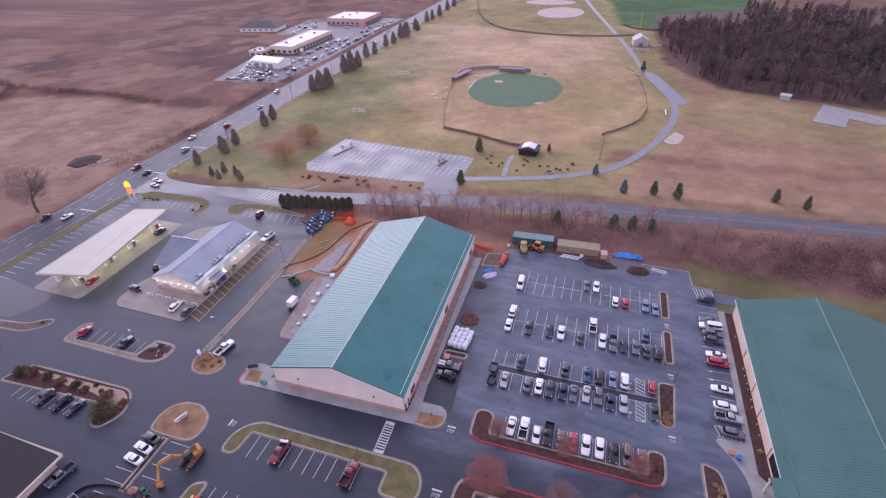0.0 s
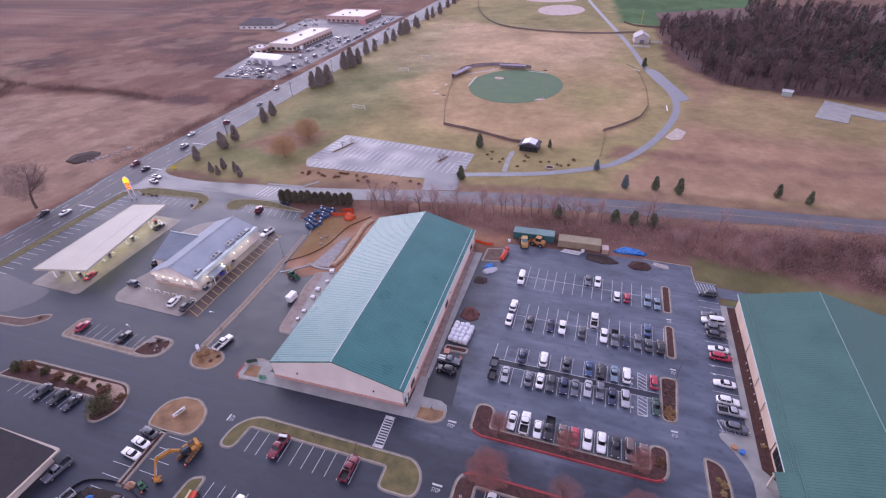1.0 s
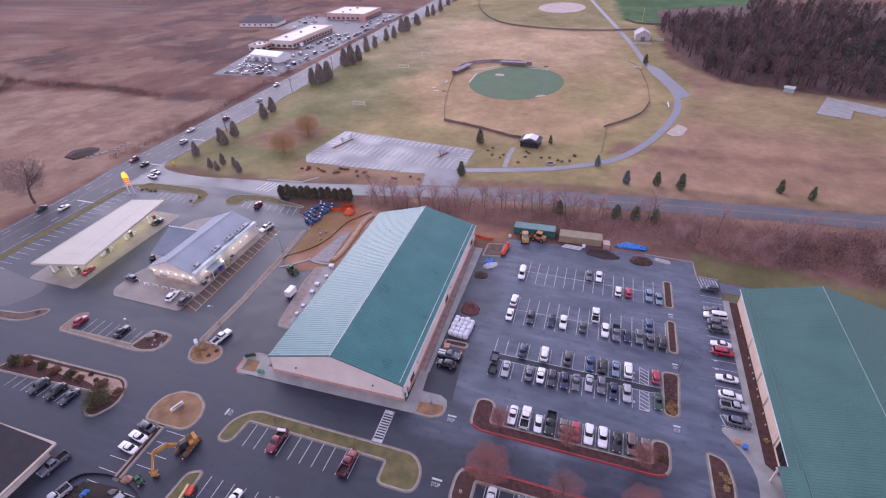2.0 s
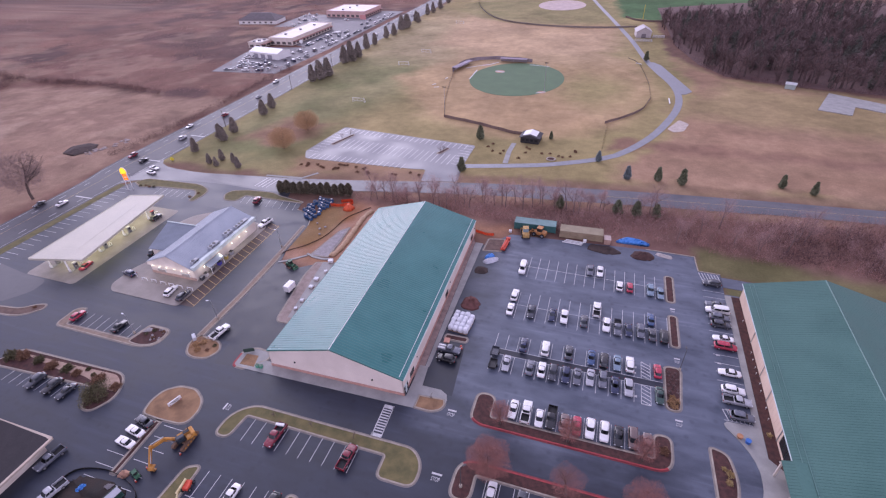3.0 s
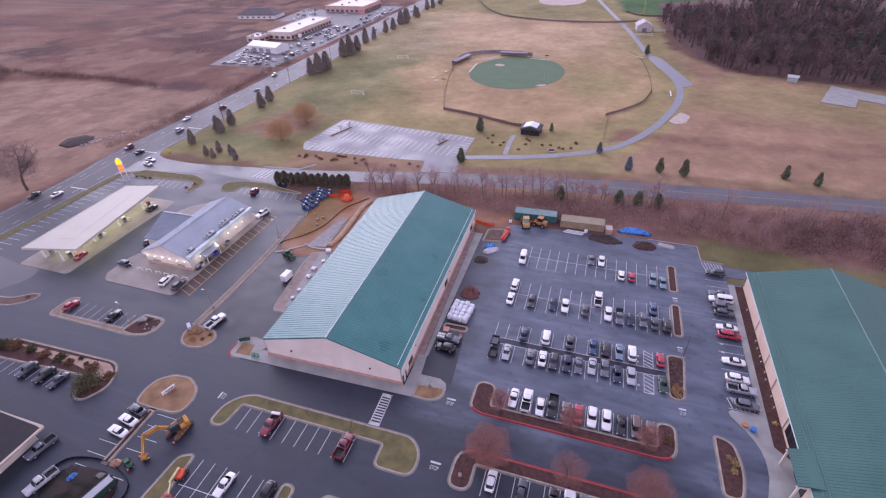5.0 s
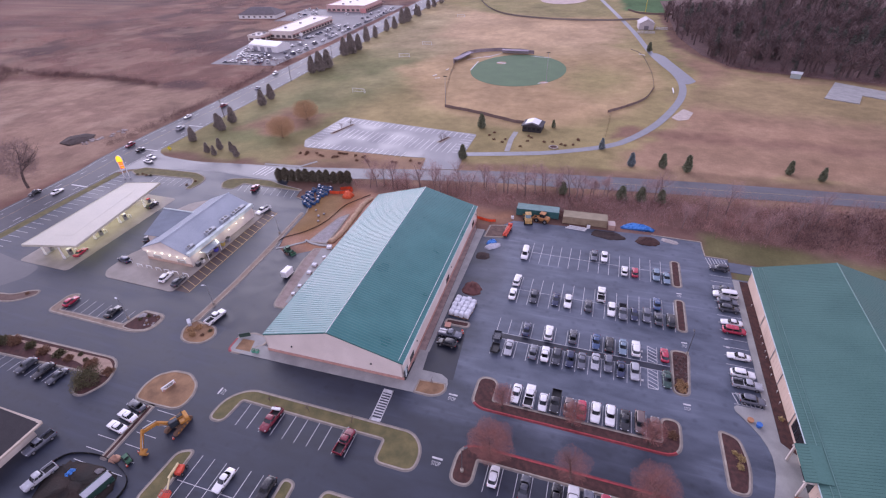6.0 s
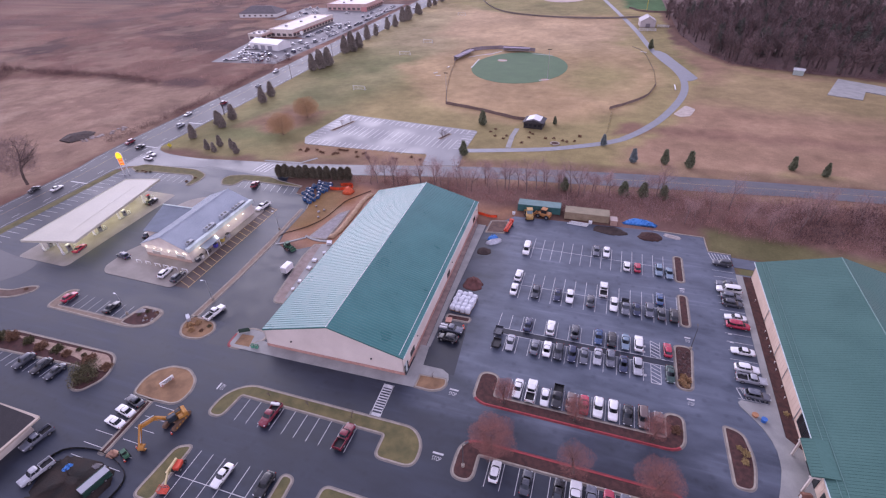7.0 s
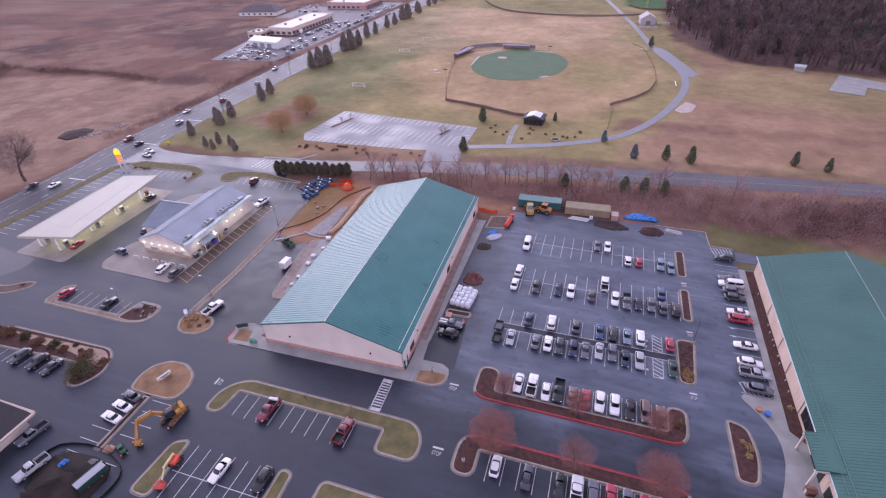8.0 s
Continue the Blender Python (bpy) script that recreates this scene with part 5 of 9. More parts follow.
# kind: stations of the hull, cabin (screen foot, roof front, roof back, back foot, foot z, roof z, foot half width, roof half width), wheel ys, wheel radius
SHAPES = {}
SHAPES["sedan"] = ([(2.36, 0.66, 0.34, 0.62), (2.2, 0.83, 0.22, 0.72), (1.35, 0.90, 0.2, 0.86), (0.8, 0.91, 0.2, 0.93), (-1.5, 0.91, 0.2, 0.96), (-2.1, 0.86, 0.24, 0.95), (-2.36, 0.74, 0.36, 0.88)],
              (1.05, 0.30, -0.85, -1.72, 0.90, 1.45, 0.84, 0.60), (1.42, -1.38), 0.33)
SHAPES["hatchback"] = ([(2.1, 0.64, 0.34, 0.66), (1.95, 0.80, 0.22, 0.76), (1.2, 0.87, 0.2, 0.90), (0.7, 0.88, 0.2, 0.95), (-1.4, 0.88, 0.2, 1.0), (-1.9, 0.84, 0.24, 1.0), (-2.08, 0.76, 0.36, 0.95)],
                  (1.05, 0.35, -1.35, -1.95, 0.93, 1.52, 0.82, 0.62), (1.28, -1.25), 0.32)
SHAPES["suv"] = ([(2.38, 0.74, 0.40, 0.84), (2.22, 0.89, 0.28, 0.96), (1.3, 0.95, 0.26, 1.08), (0.9, 0.96, 0.26, 1.12), (-1.8, 0.96, 0.26, 1.14), (-2.2, 0.92, 0.3, 1.14), (-2.36, 0.84, 0.42, 1.08)],
            (1.05, 0.45, -1.75, -2.25, 1.08, 1.74, 0.90, 0.70), (1.46, -1.42), 0.37)
SHAPES["minivan"] = ([(2.5, 0.74, 0.36, 0.78), (2.35, 0.90, 0.24, 0.92), (1.6, 0.97, 0.22, 1.04), (1.2, 0.98, 0.22, 1.08), (-2.0, 0.98, 0.22, 1.10), (-2.4, 0.94, 0.26, 1.10), (-2.55, 0.86, 0.38, 1.02)],
                (1.55, 0.75, -2.05, -2.48, 1.05, 1.74, 0.92, 0.72), (1.6, -1.5), 0.35)
SHAPES["van"] = ([(2.8, 0.80, 0.42, 0.95), (2.65, 0.97, 0.3, 1.08), (1.9, 1.02, 0.28, 1.22), (1.5, 1.02, 0.28, 1.26), (-2.4, 1.02, 0.28, 1.3), (-2.75, 0.98, 0.3, 1.3), (-2.85, 0.92, 0.42, 1.25)],
            (1.75, 1.1, -2.6, -2.78, 1.22, 2.1, 0.98, 0.84), (1.85, -1.7), 0.38)
SHAPES["pickup"] = ([(2.85, 0.80, 0.46, 0.92), (2.7, 0.95, 0.34, 1.06), (1.7, 1.0, 0.32, 1.18), (1.3, 1.0, 0.32, 1.2), (-0.75, 1.0, 0.32, 1.2), (-0.8, 0.99, 0.32, 1.2)],
               (1.4, 0.8, -0.45, -0.78, 1.16, 1.84, 0.92, 0.74), (1.78, -1.72), 0.40)
MODELS = {}


def vehicle_model(kind):
    """Builds one vehicle of that kind at the origin, nose to +y, and returns it."""
    st, (sf, rf, rb, bf, zf, zr, wf, wr), axles, wr_tyre = SHAPES[kind]
    t = thing("car" if kind != "pickup" else "pickup_truck", "", "")
    bm = bmesh.new()
    hull(bm, st)
    if kind == "pickup":
        for x in (-0.93, 0.93):
            box(bm, (x, -1.82, 0.84), (0.14, 2.06, 0.76), bevel=0.03)
        box(bm, (0, -2.82, 0.84), (1.98, 0.1, 0.74), bevel=0.03)
        box(bm, (0, -1.82, 0.5), (1.9, 2.1, 0.2))
    body = part("body", bm, PAINT_OF["white"], t, smooth=kind != "pickup")
    if kind == "pickup":
        bm = bmesh.new()
        box(bm, (0, -1.8, 0.64), (1.7, 1.94, 0.08))
        box(bm, (0, -0.86, 0.92), (1.7, 0.04, 0.5))
        part("bed_liner", bm, BED_LINER, t)
    # the cabin: rounded rings that close to a domed roof
    mix = lambda p, q, f: p * (1 - f) + q * f

    def level(f):
        """Front, back, half width and height of the cabin at a share f of its height."""
        g = min(1.0, f / 0.9) ** 0.92
        k = 1 - 0.16 * max(0, (f - 0.86) / 0.14) ** 2
        fr, bk, hw = mix(sf, rf, g), mix(bf, rb, g), mix(wf, wr + 0.03, g) * k
        m, h = (fr + bk) / 2, (fr - bk) / 2 * k
        return m + h, m - h, hw, mix(zf - 0.12, zr, f)

    def on(f, u, end=0, off=0.0):
        """A place on the cabin: u from -1 to 1 across an end (end 1 or -1), or along a side (end 0, off's sign its side)."""
        fr, bk, hw, z = level(f)
        m, h = (fr + bk) / 2, (fr - bk) / 2
        bulge = (1 - abs(u) ** 4.5) ** (1 / 4.5)
        if end:
            return (u * hw, m + end * (h * bulge + off), z + off)
        return (math.copysign(hw * bulge + abs(off), off), m + u * h, z)

    bm = bmesh.new()
    rings = []
    for f in (0, 0.25, 0.5, 0.75, 0.88, 0.95, 1.0):
        fr, bk, hw, z = level(f)
        soft = lambda v: math.copysign(abs(v) ** (2 / 4.5), v)
        rings.append([(hw * soft(math.cos(q)), (fr + bk) / 2 + (fr - bk) / 2 * soft(math.sin(q)), z) for q in (k / 24 * math.tau + 0.13 for k in range(24))])
    cx = [((fr + bk) / 2) for fr, bk, _, _ in [level(1.0)]][0]
    rings.append([(x * 0.7, cx + (y - cx) * 0.75, z + 0.035) for x, y, z in rings[-1]])
    skin(bm, rings)
    roof = part("cabin", bm, PAINT_OF["white"], t, smooth=True)

    def pane(name, f0, f1, u0, u1, end, off):
        bm = bmesh.new()
        fs, us = np.linspace(f0, f1, 5), np.linspace(u0, u1, 8)
        grid = [[bm.verts.new(on(f, u, end, off)) for u in us] for f in fs]
        for i in range(4):
            for j in range(7):
                bm.faces.new((grid[i][j], grid[i][j + 1], grid[i + 1][j + 1], grid[i + 1][j]))
        bmesh.ops.solidify(bm, geom=bm.faces[:], thickness=0.01)
        part(name, bm, CAR_GLASS, t, smooth=True)

    pane("windscreen", 0.10, 0.90, -0.88, 0.88, 1, 0.02)
    pane("rear_window", 0.22, 0.88, -0.84, 0.84, -1, 0.02)
    for s in (-1, 1):
        for u0, u1 in ((-0.86, -0.04), (0.04, 0.80)):
            pane("side_window", 0.3, 0.86, u0, u1, 0, s * 0.02)
        bm = bmesh.new()
        box(bm, (s * (wf + 0.14), sf - 0.25, zf + 0.08), (0.2, 0.12, 0.14), bevel=0.03)
        part("mirror", bm, BLACK, t)
        yb, wb, a, b = st[1]
        bm = bmesh.new()
        box(bm, (s * (wb - 0.18), yb + 0.06, b - 0.1), (0.34, 0.14, 0.14), bevel=0.03, rz=-s * 22)
        part("headlight", bm, HEADLIGHT, t)
        yr, wb, zt = (st[-2][0] - 0.08, st[-2][1], st[-2][3]) if kind != "pickup" else (-2.84, 0.99, 1.14)
        bm = bmesh.new()
        box(bm, (s * (wb - 0.13), yr - 0.03, zt - 0.2), (0.24, 0.12, 0.22), bevel=0.02)
        part("tail_light", bm, TAILLIGHT, t)
        for y in axles:
            bm = bmesh.new()
            x = s * (st[2][1] - 0.1)
            tube(bm, (x - 0.11, y, wr_tyre), (x + 0.11, y, wr_tyre), wr_tyre, wr_tyre, 14)
            wheel = part("wheel", bm, TYRE, t)
            bm = bmesh.new()
            tube(bm, (x + s * 0.10, y, wr_tyre), (x + s * 0.125, y, wr_tyre), wr_tyre * 0.62, wr_tyre * 0.55, 10)
            part("rim", bm, RIM, wheel)
    for y, sgn in ((st[0][0] + 0.02, 1), (st[-1][0] - 0.02 if kind != "pickup" else -2.9, -1)):
        bm = bmesh.new()
        box(bm, (0, y, 0.52), (1.1, 0.06, 0.16), bevel=0.02)
        part("bumper_grille" if sgn > 0 else "rear_bumper", bm, BLACK, t)
    for o in (body, roof):
        o.material_slots[0].link = "OBJECT"
    return t




def park(kind, colour, x, y, rz=0.0, where="parked in a painted stall", group="parked vehicles"):
    """One vehicle, nose along rz degrees to the left of north."""
    first = kind not in MODELS
    if first:
        MODELS[kind] = vehicle_model(kind)
    t = MODELS[kind] if first else copy_thing(MODELS[kind], Matrix())
    t.matrix_basis = pose(x, y, 0.03, 0, 0, rz)
    for o in t.children:
        if o.name.split(".")[0] in ("body", "cabin"):
            o.material_slots[0].material = PAINT_OF[colour]
    word = {"pickup": "pickup truck", "suv": "sport utility car"}.get(kind, kind if kind != "hatchback" else "small hatchback")
    return tagged(t, f"{colour} {word} {where}", "pickup truck" if kind == "pickup" else "van" if kind in ("van", "minivan") else "car", group)


def park_row(*cars):
    """A row of vehicles: kind, colour, x, y and turn of each."""
    for kind, colour, x, y, rz in cars:
        park(kind, colour, x, y, rz + random.uniform(-1.5, 1.5))


# the main car park, row by row from the north, then the stalls beside the eastern hall
park_row(("van", "white", 16.9, 53.2, 180), ("sedan", "grey", 36.2, 57.6, 180), ("sedan", "white", 39.0, 57.7, 180))
park_row(("hatchback", "white", 44.6, 52.3, 0), ("hatchback", "red", 47.35, 52.4, 0), ("suv", "pale blue", 52.8, 52.6, 180), ("sedan", "pale blue", 55.4, 52.0, 180))
park_row(("suv", "white", 17.0, 40.3, 0), ("pickup", "white", 39.1, 40.3, 0), ("sedan", "blue", 52.6, 40.4, 0))
park_row(("sedan", "white", 16.9, 34.5, 0), ("suv", "dark grey", 22.5, 34.7, 180), ("sedan", "dark blue", 28.0, 35.2, 180), ("suv", "white", 31.1, 35.2, 180), ("sedan", "dark grey", 36.2, 35.0, 0))
park_row(("suv", "white", 41.8, 35.1, 180), ("pickup", "grey", 44.5, 34.9, 180), ("hatchback", "dark blue", 47.2, 34.8, 180), ("suv", "grey", 50.1, 35.2, 180), ("sedan", "dark grey", 52.8, 34.8, 0), ("suv", "black", 55.6, 34.8, 0))
park_row(("sedan", "dark blue", 22.7, 22.4, 0), ("suv", "white", 28.0, 22.6, 0), ("sedan", "dark grey", 33.6, 22.9, 0), ("sedan", "blue", 38.9, 22.8, 180), ("suv", "black", 41.8, 22.6, 0), ("sedan", "pale blue", 44.8, 22.8, 180), ("suv", "white", 47.6, 23.0, 0), ("hatchback", "red", 53.7, 22.8, 0))
park_row(("sedan", "silver", 19.8, 15.4, 180), ("sedan", "grey", 25.4, 15.6, 0), ("sedan", "white", 28.1, 15.8, 0), ("suv", "dark grey", 30.7, 15.6, 180), ("suv", "dark blue", 33.6, 15.7, 180), ("sedan", "grey", 36.2, 16.0, 180), ("sedan", "silver", 39.1, 16.6, 180), ("suv", "grey", 41.8, 16.7, 180), ("sedan", "dark blue", 44.5, 15.9, 180), ("suv", "silver", 47.4, 16.0, 180), ("sedan", "dark green", 53.9, 15.8, 180))
park_row(("sedan", "white", 23.9, 3.1, 180), ("pickup", "white", 26.7, 3.2, 0), ("hatchback", "white", 29.6, 2.4, 180), ("pickup", "black", 32.0, 3.3, 180), ("sedan", "brown", 34.7, 2.8, 0), ("sedan", "red", 37.3, 2.9, 0), ("suv", "white", 40.0, 2.9, 180), ("suv", "white", 42.8, 3.0, 180), ("sedan", "black", 45.6, 2.8, 180), ("minivan", "brown", 48.4, 3.1, 180), ("sedan", "brown", 51.2, 2.9, 0))
park_row(("hatchback", "white", 23.5, -16.0, 0), ("sedan", "dark grey", 29.1, -16.4, 0), ("sedan", "black", 34.6, -16.4, 0), ("pickup", "white", 37.4, -16.6, 0), ("suv", "grey", 40.0, -16.2, 0), ("sedan", "red", 42.8, -15.9, 0), ("sedan", "grey", 45.5, -16.0, 0), ("hatchback", "red", 48.2, -16.0, 0), ("sedan", "white", 51.0, -16.1, 180))
park_row(("suv", "dark grey", 69.2, 60.4, 90), ("sedan", "grey", 69.0, 51.2, 90), ("van", "white", 69.2, 48.6, 90), ("suv", "grey", 69.4, 45.9, 270), ("suv", "dark grey", 69.4, 43.2, 270), ("sedan", "white", 69.3, 38.1, 90), ("minivan", "red", 69.5, 35.4, 270), ("sedan", "white", 69.2, 26.9, 90), ("suv", "white", 69.2, 21.7, 270), ("pickup", "silver", 69.6, 18.8, 270), ("suv", "grey", 69.9, 14.8, 270))
for kind, colour, x, y, rz, where in (
    ("pickup", "dark red", -22.3, -17.4, 176, "parked beside a grassed island"), ("pickup", "dark red", -5.6, -17.5, -4, "parked beside a grassed island"),
    ("sedan", "white", -23.2, -31.0, 176, "parked in a painted stall"), ("suv", "black", -14.7, -30.2, 180, "parked beside a narrow island"),
    ("sedan", "dark grey", -52.0, -22.7, 80, "parked beside an earth island"), ("sedan", "white", -51.9, -25.2, 82, "parked beside a mulched divider"), ("sedan", "white", -51.8, -27.9, 84, "parked beside a mulched divider"),
    ("suv", "dark grey", -86.3, -21.4, 175, "parked below a planted island"), ("suv", "black", -80.8, -21.4, 175, "parked below a planted island"), ("sedan", "dark grey", -76.3, -21.6, 175, "parked below a planted island"),
    ("hatchback", "red", -97.2, -1.0, 0, "parked beside a mulched island"), ("sedan", "black", -82.3, -1.0, 0, "parked at the filling station"),
    ("suv", "white", -79.6, 14.8, 6, "parked in front of the shop"), ("suv", "dark grey", -74.6, 14.2, 4, "parked in front of the shop"), ("suv", "dark blue", -98.6, 18.2, 80, "parked beside the shop"),
    ("hatchback", "black", -100.9, 29.6, 22, "parked beside the shop wing"), ("pickup", "white", -74.8, 54.7, 170, "parked behind the shop"), ("suv", "dark red", -87.9, 68.2, 12, "parked beside a grassed island"),
    ("pickup", "white", -54.2, 4.8, 350, "parked on fresh asphalt"), ("sedan", "red", -115.8, 17.6, 10, "standing at a fuel pump"), ("suv", "black", -116.6, 47.4, 4, "standing at a fuel pump"),
    ("pickup", "grey", 5.4, 15.8, 268, "parked on fresh asphalt by the hall"), ("suv", "black", 5.6, 12.8, 88, "parked on fresh asphalt by the hall"),
    ("pickup", "grey", -63.6, -35.4, 172, "parked beside a dark-roofed building"), ("pickup", "silver", -56.8, -40.6, 168, "parked beside a fenced earth pile")):
    park(kind, colour, x, y, rz, where)
for kind, colour, x, y, rz in (("sedan", "white", -161.9, 46.4, 2), ("sedan", "black", -170, 43.4, 182), ("suv", "dark red", -171, 89.6, 181), ("sedan", "black", -162, 86.8, 1), ("sedan", "white", -150.6, 81.4, 262),
                               ("sedan", "white", -148.6, 77.6, 80), ("suv", "silver", -163.4, 112.8, 1), ("sedan", "white", -171.8, 127.2, 181), ("suv", "dark red", -164.4, 146.4, 1), ("sedan", "silver", -165.4, 178.2, 1),
                               ("suv", "white", -173.2, 208, 181), ("sedan", "white", -166, 262, 1), ("sedan", "silver", -176, 318, 181), ("suv", "white", -167, 352, 1), ("sedan", "grey", -177, 402, 181), ("sedan", "white", -169, 446, 1)):
    park(kind, colour, x, y, rz, "on the grey asphalt highway", "cars on the highway")

# ---- trees, shrubs and scrub ----
BARK = surface("grey_brown_bark", (0.07, 0.05, 0.045), (0.15, 0.115, 0.10), size=0.6, rough=0.9, bump=0.6, grain=0.06)
PALE_BARK = surface("pale_mauve_bark", (0.15, 0.105, 0.098), (0.26, 0.19, 0.175), size=0.6, rough=0.9, bump=0.5, grain=0.06)
TWIG = surface("red_brown_twigs", (0.23, 0.095, 0.08), (0.38, 0.175, 0.145), size=1.2, rough=0.9, bump=0, grain=0.1, per_island=0.3)
TWIG_GREY = surface("grey_brown_twigs", (0.16, 0.112, 0.106), (0.27, 0.195, 0.183), size=1.5, rough=0.9, bump=0, grain=0.1, per_island=0.3)
THICKET_TWIG = surface("thicket_twigs", (0.27, 0.165, 0.15), (0.46, 0.305, 0.28), size=5, rough=0.95, bump=0, grain=0.3, per_island=0.35)
TWIG_GOLD = surface("golden_twigs", (0.33, 0.20, 0.10), (0.52, 0.34, 0.18), size=1.5, rough=0.9, bump=0, grain=0.1, per_island=0.4)
# the roadside pines' needles are pale brown: distance haze mixed into their colour
NEEDLE = surface("haze_paled_needles", (0.20, 0.172, 0.15), (0.345, 0.295, 0.255), size=0.9, rough=0.85, bump=0, grain=0.1, per_island=0.4)
NEEDLE_GREEN = surface("green_needles", (0.12, 0.135, 0.08), (0.225, 0.24, 0.15), size=0.9, rough=0.85, bump=0, grain=0.1, per_island=0.4)
NEEDLE_BLUE = surface("blue_green_needles", (0.15, 0.19, 0.20), (0.25, 0.30, 0.31), size=0.9, rough=0.85, bump=0, grain=0.1, per_island=0.4)
CEDAR = surface("olive_needles", (0.10, 0.088, 0.06), (0.21, 0.18, 0.125), size=0.9, rough=0.85, bump=0, grain=0.1, per_island=0.4)
SHRUB = surface("olive_shrub_leaf", (0.065, 0.062, 0.032), (0.15, 0.13, 0.065), size=0.5, rough=0.8, bump=0, grain=0.1, per_island=0.4)
RUST_SHRUB = surface("rusty_shrub_leaf", (0.14, 0.075, 0.045), (0.27, 0.155, 0.095), size=0.5, rough=0.85, bump=0, grain=0.1, per_island=0.4)
DRY_GRASS = surface("dry_grass_blade", (0.34, 0.24, 0.10), (0.52, 0.40, 0.20), size=0.5, rough=0.9, bump=0, grain=0.1, per_island=0.4)


def limbs(rng, height, spread, levels=3, fork=0.32):
    """A bare tree's skeleton: rows of (from, to, radius, radius) and the tips where twigs grow."""
    out, tips = [], []

    def grow(p, d, length, r, level):
        n = 3 if level == 0 else 2
        for k in range(n):
            q = p + d * (length / n)
            r2 = r * (0.86 if k < n - 1 else 0.7)
            out.append((p, q, r, r2))
            p, r = q, r2
            d = (d + Vector(rng.normal(0, 0.10, 3))).normalized()
            if level < levels and (level > 0 or k >= 1):
                for _ in range(2 if level == 0 else 1 + (rng.rand() < 0.5)):
                    a = rng.uniform(0, math.tau)
                    side = Vector((math.cos(a), math.sin(a), rng.uniform(0.15, 0.75))).normalized()
                    grow(p, (d * 0.45 + side * spread).normalized(), length * rng.uniform(0.5, 0.72), r * 0.55, level + 1)
            if level >= levels - 1:
                tips.append((p.copy(), d.copy()))
        if level < levels:
            grow(p, d, length * 0.6, r * 0.75, level + 1)

    grow(Vector((0, 0, 0)), Vector((0, 0, 1)), height * fork * 1.5, height * 0.022 + 0.03, 0)
    return out, tips


def slivers(rng, centres, dirs, length, width, droop=0.0, jitter=0.8):
    """Thin three-cornered twigs or blades from many centres."""
    C, n = np.asarray(centres, float), len(centres)
    D = np.asarray(dirs, float) * (1 - jitter) + rng.normal(0, 1, (n, 3)) * jitter
    D[:, 2] -= droop
    D /= np.linalg.norm(D, axis=1, keepdims=True) + 1e-9
    S = np.cross(D, rng.normal(0, 1, (n, 3)))
    S /= np.linalg.norm(S, axis=1, keepdims=True) + 1e-9
    L = length * rng.uniform(0.5, 1.3, (n, 1))
    v = np.stack([C - S * width / 2, C + S * width / 2, C + D * L], 1).reshape(-1, 3)
    return v, np.arange(3 * n).reshape(-1, 3)


def bare_mesh(seed, height, spread, twigs, twig_len, twig_w, levels=3, sides=5, droop=0.0, fork=0.32, fill=0.0, globe=None):
    """Limbs (verts, faces) and twigs (verts, faces) of a leafless tree."""
    rng = np.random.RandomState(seed)
    segs, tips = limbs(rng, height, spread, levels, fork)
    top = max(max(p.z, q.z) for p, q, _, _ in segs)
    k = height / top
    lv, lf = [], []
    for p, q, r0, r1 in segs:
        d = (q - p).normalized()
        u = d.orthogonal().normalized()
        w = d.cross(u)
        b = len(lv)
        for c, r in ((p, r0), (q, r1)):
            lv += [tuple((c + (u * math.cos(i / sides * math.tau) + w * math.sin(i / sides * math.tau)) * max(r, 0.012)) * k) for i in range(sides)]
        lf += [(b + i, b + (i + 1) % sides, b + sides + (i + 1) % sides, b + sides + i) for i in range(sides)]
    P, D = np.array([tuple(p) for p, _ in tips]) * k, np.array([tuple(d) for _, d in tips])
    pick = rng.randint(0, len(P), twigs)
    C = P[pick] + rng.normal(0, height * (0.035 + fill), (twigs, 3))
    if globe:  # twigs fill a rounded crown of (height of its middle, radius, half height)
        zc, rr, hh = globe
        q = rng.normal(0, 1, (twigs, 3))
        q /= np.linalg.norm(q, axis=1, keepdims=True)
        k2 = rng.uniform(0.05, 1, (twigs, 1)) ** 0.42 * (0.86 + 0.14 * np.sin(q[:, :1] * 6 + seed) * np.cos(q[:, 1:2] * 5))
        C = q * k2 * (rr, rr, hh) + (0, 0, zc)
        return (lv, lf), slivers(rng, C, q * (1, 1, 0.6) + (0, 0, 0.35), twig_len, twig_w, droop, 0.75)
    return (lv, lf), slivers(rng, C, D[pick], twig_len, twig_w, droop, 0.7)


def bare_tree(at, height, spread, seed, label, twig=TWIG, twigs=1600, twig_len=0.7, twig_w=0.022, levels=3, group="", droop=0.0, fork=0.32, fill=0.0, category="tree", globe=None, bark=BARK):
    t = thing("tree", label, category, (*at, 0.0), seed * 47 % 360, group)
    (lv, lf), (tv, tf) = bare_mesh(seed, height, spread, twigs, twig_len, twig_w, levels, 5, droop, fork, fill, globe)
    raw("trunk", lv, lf, bark, t, smooth=True)
    raw("crown", tv.tolist(), tf.tolist(), twig, t, "bare twiggy crown")
    return t


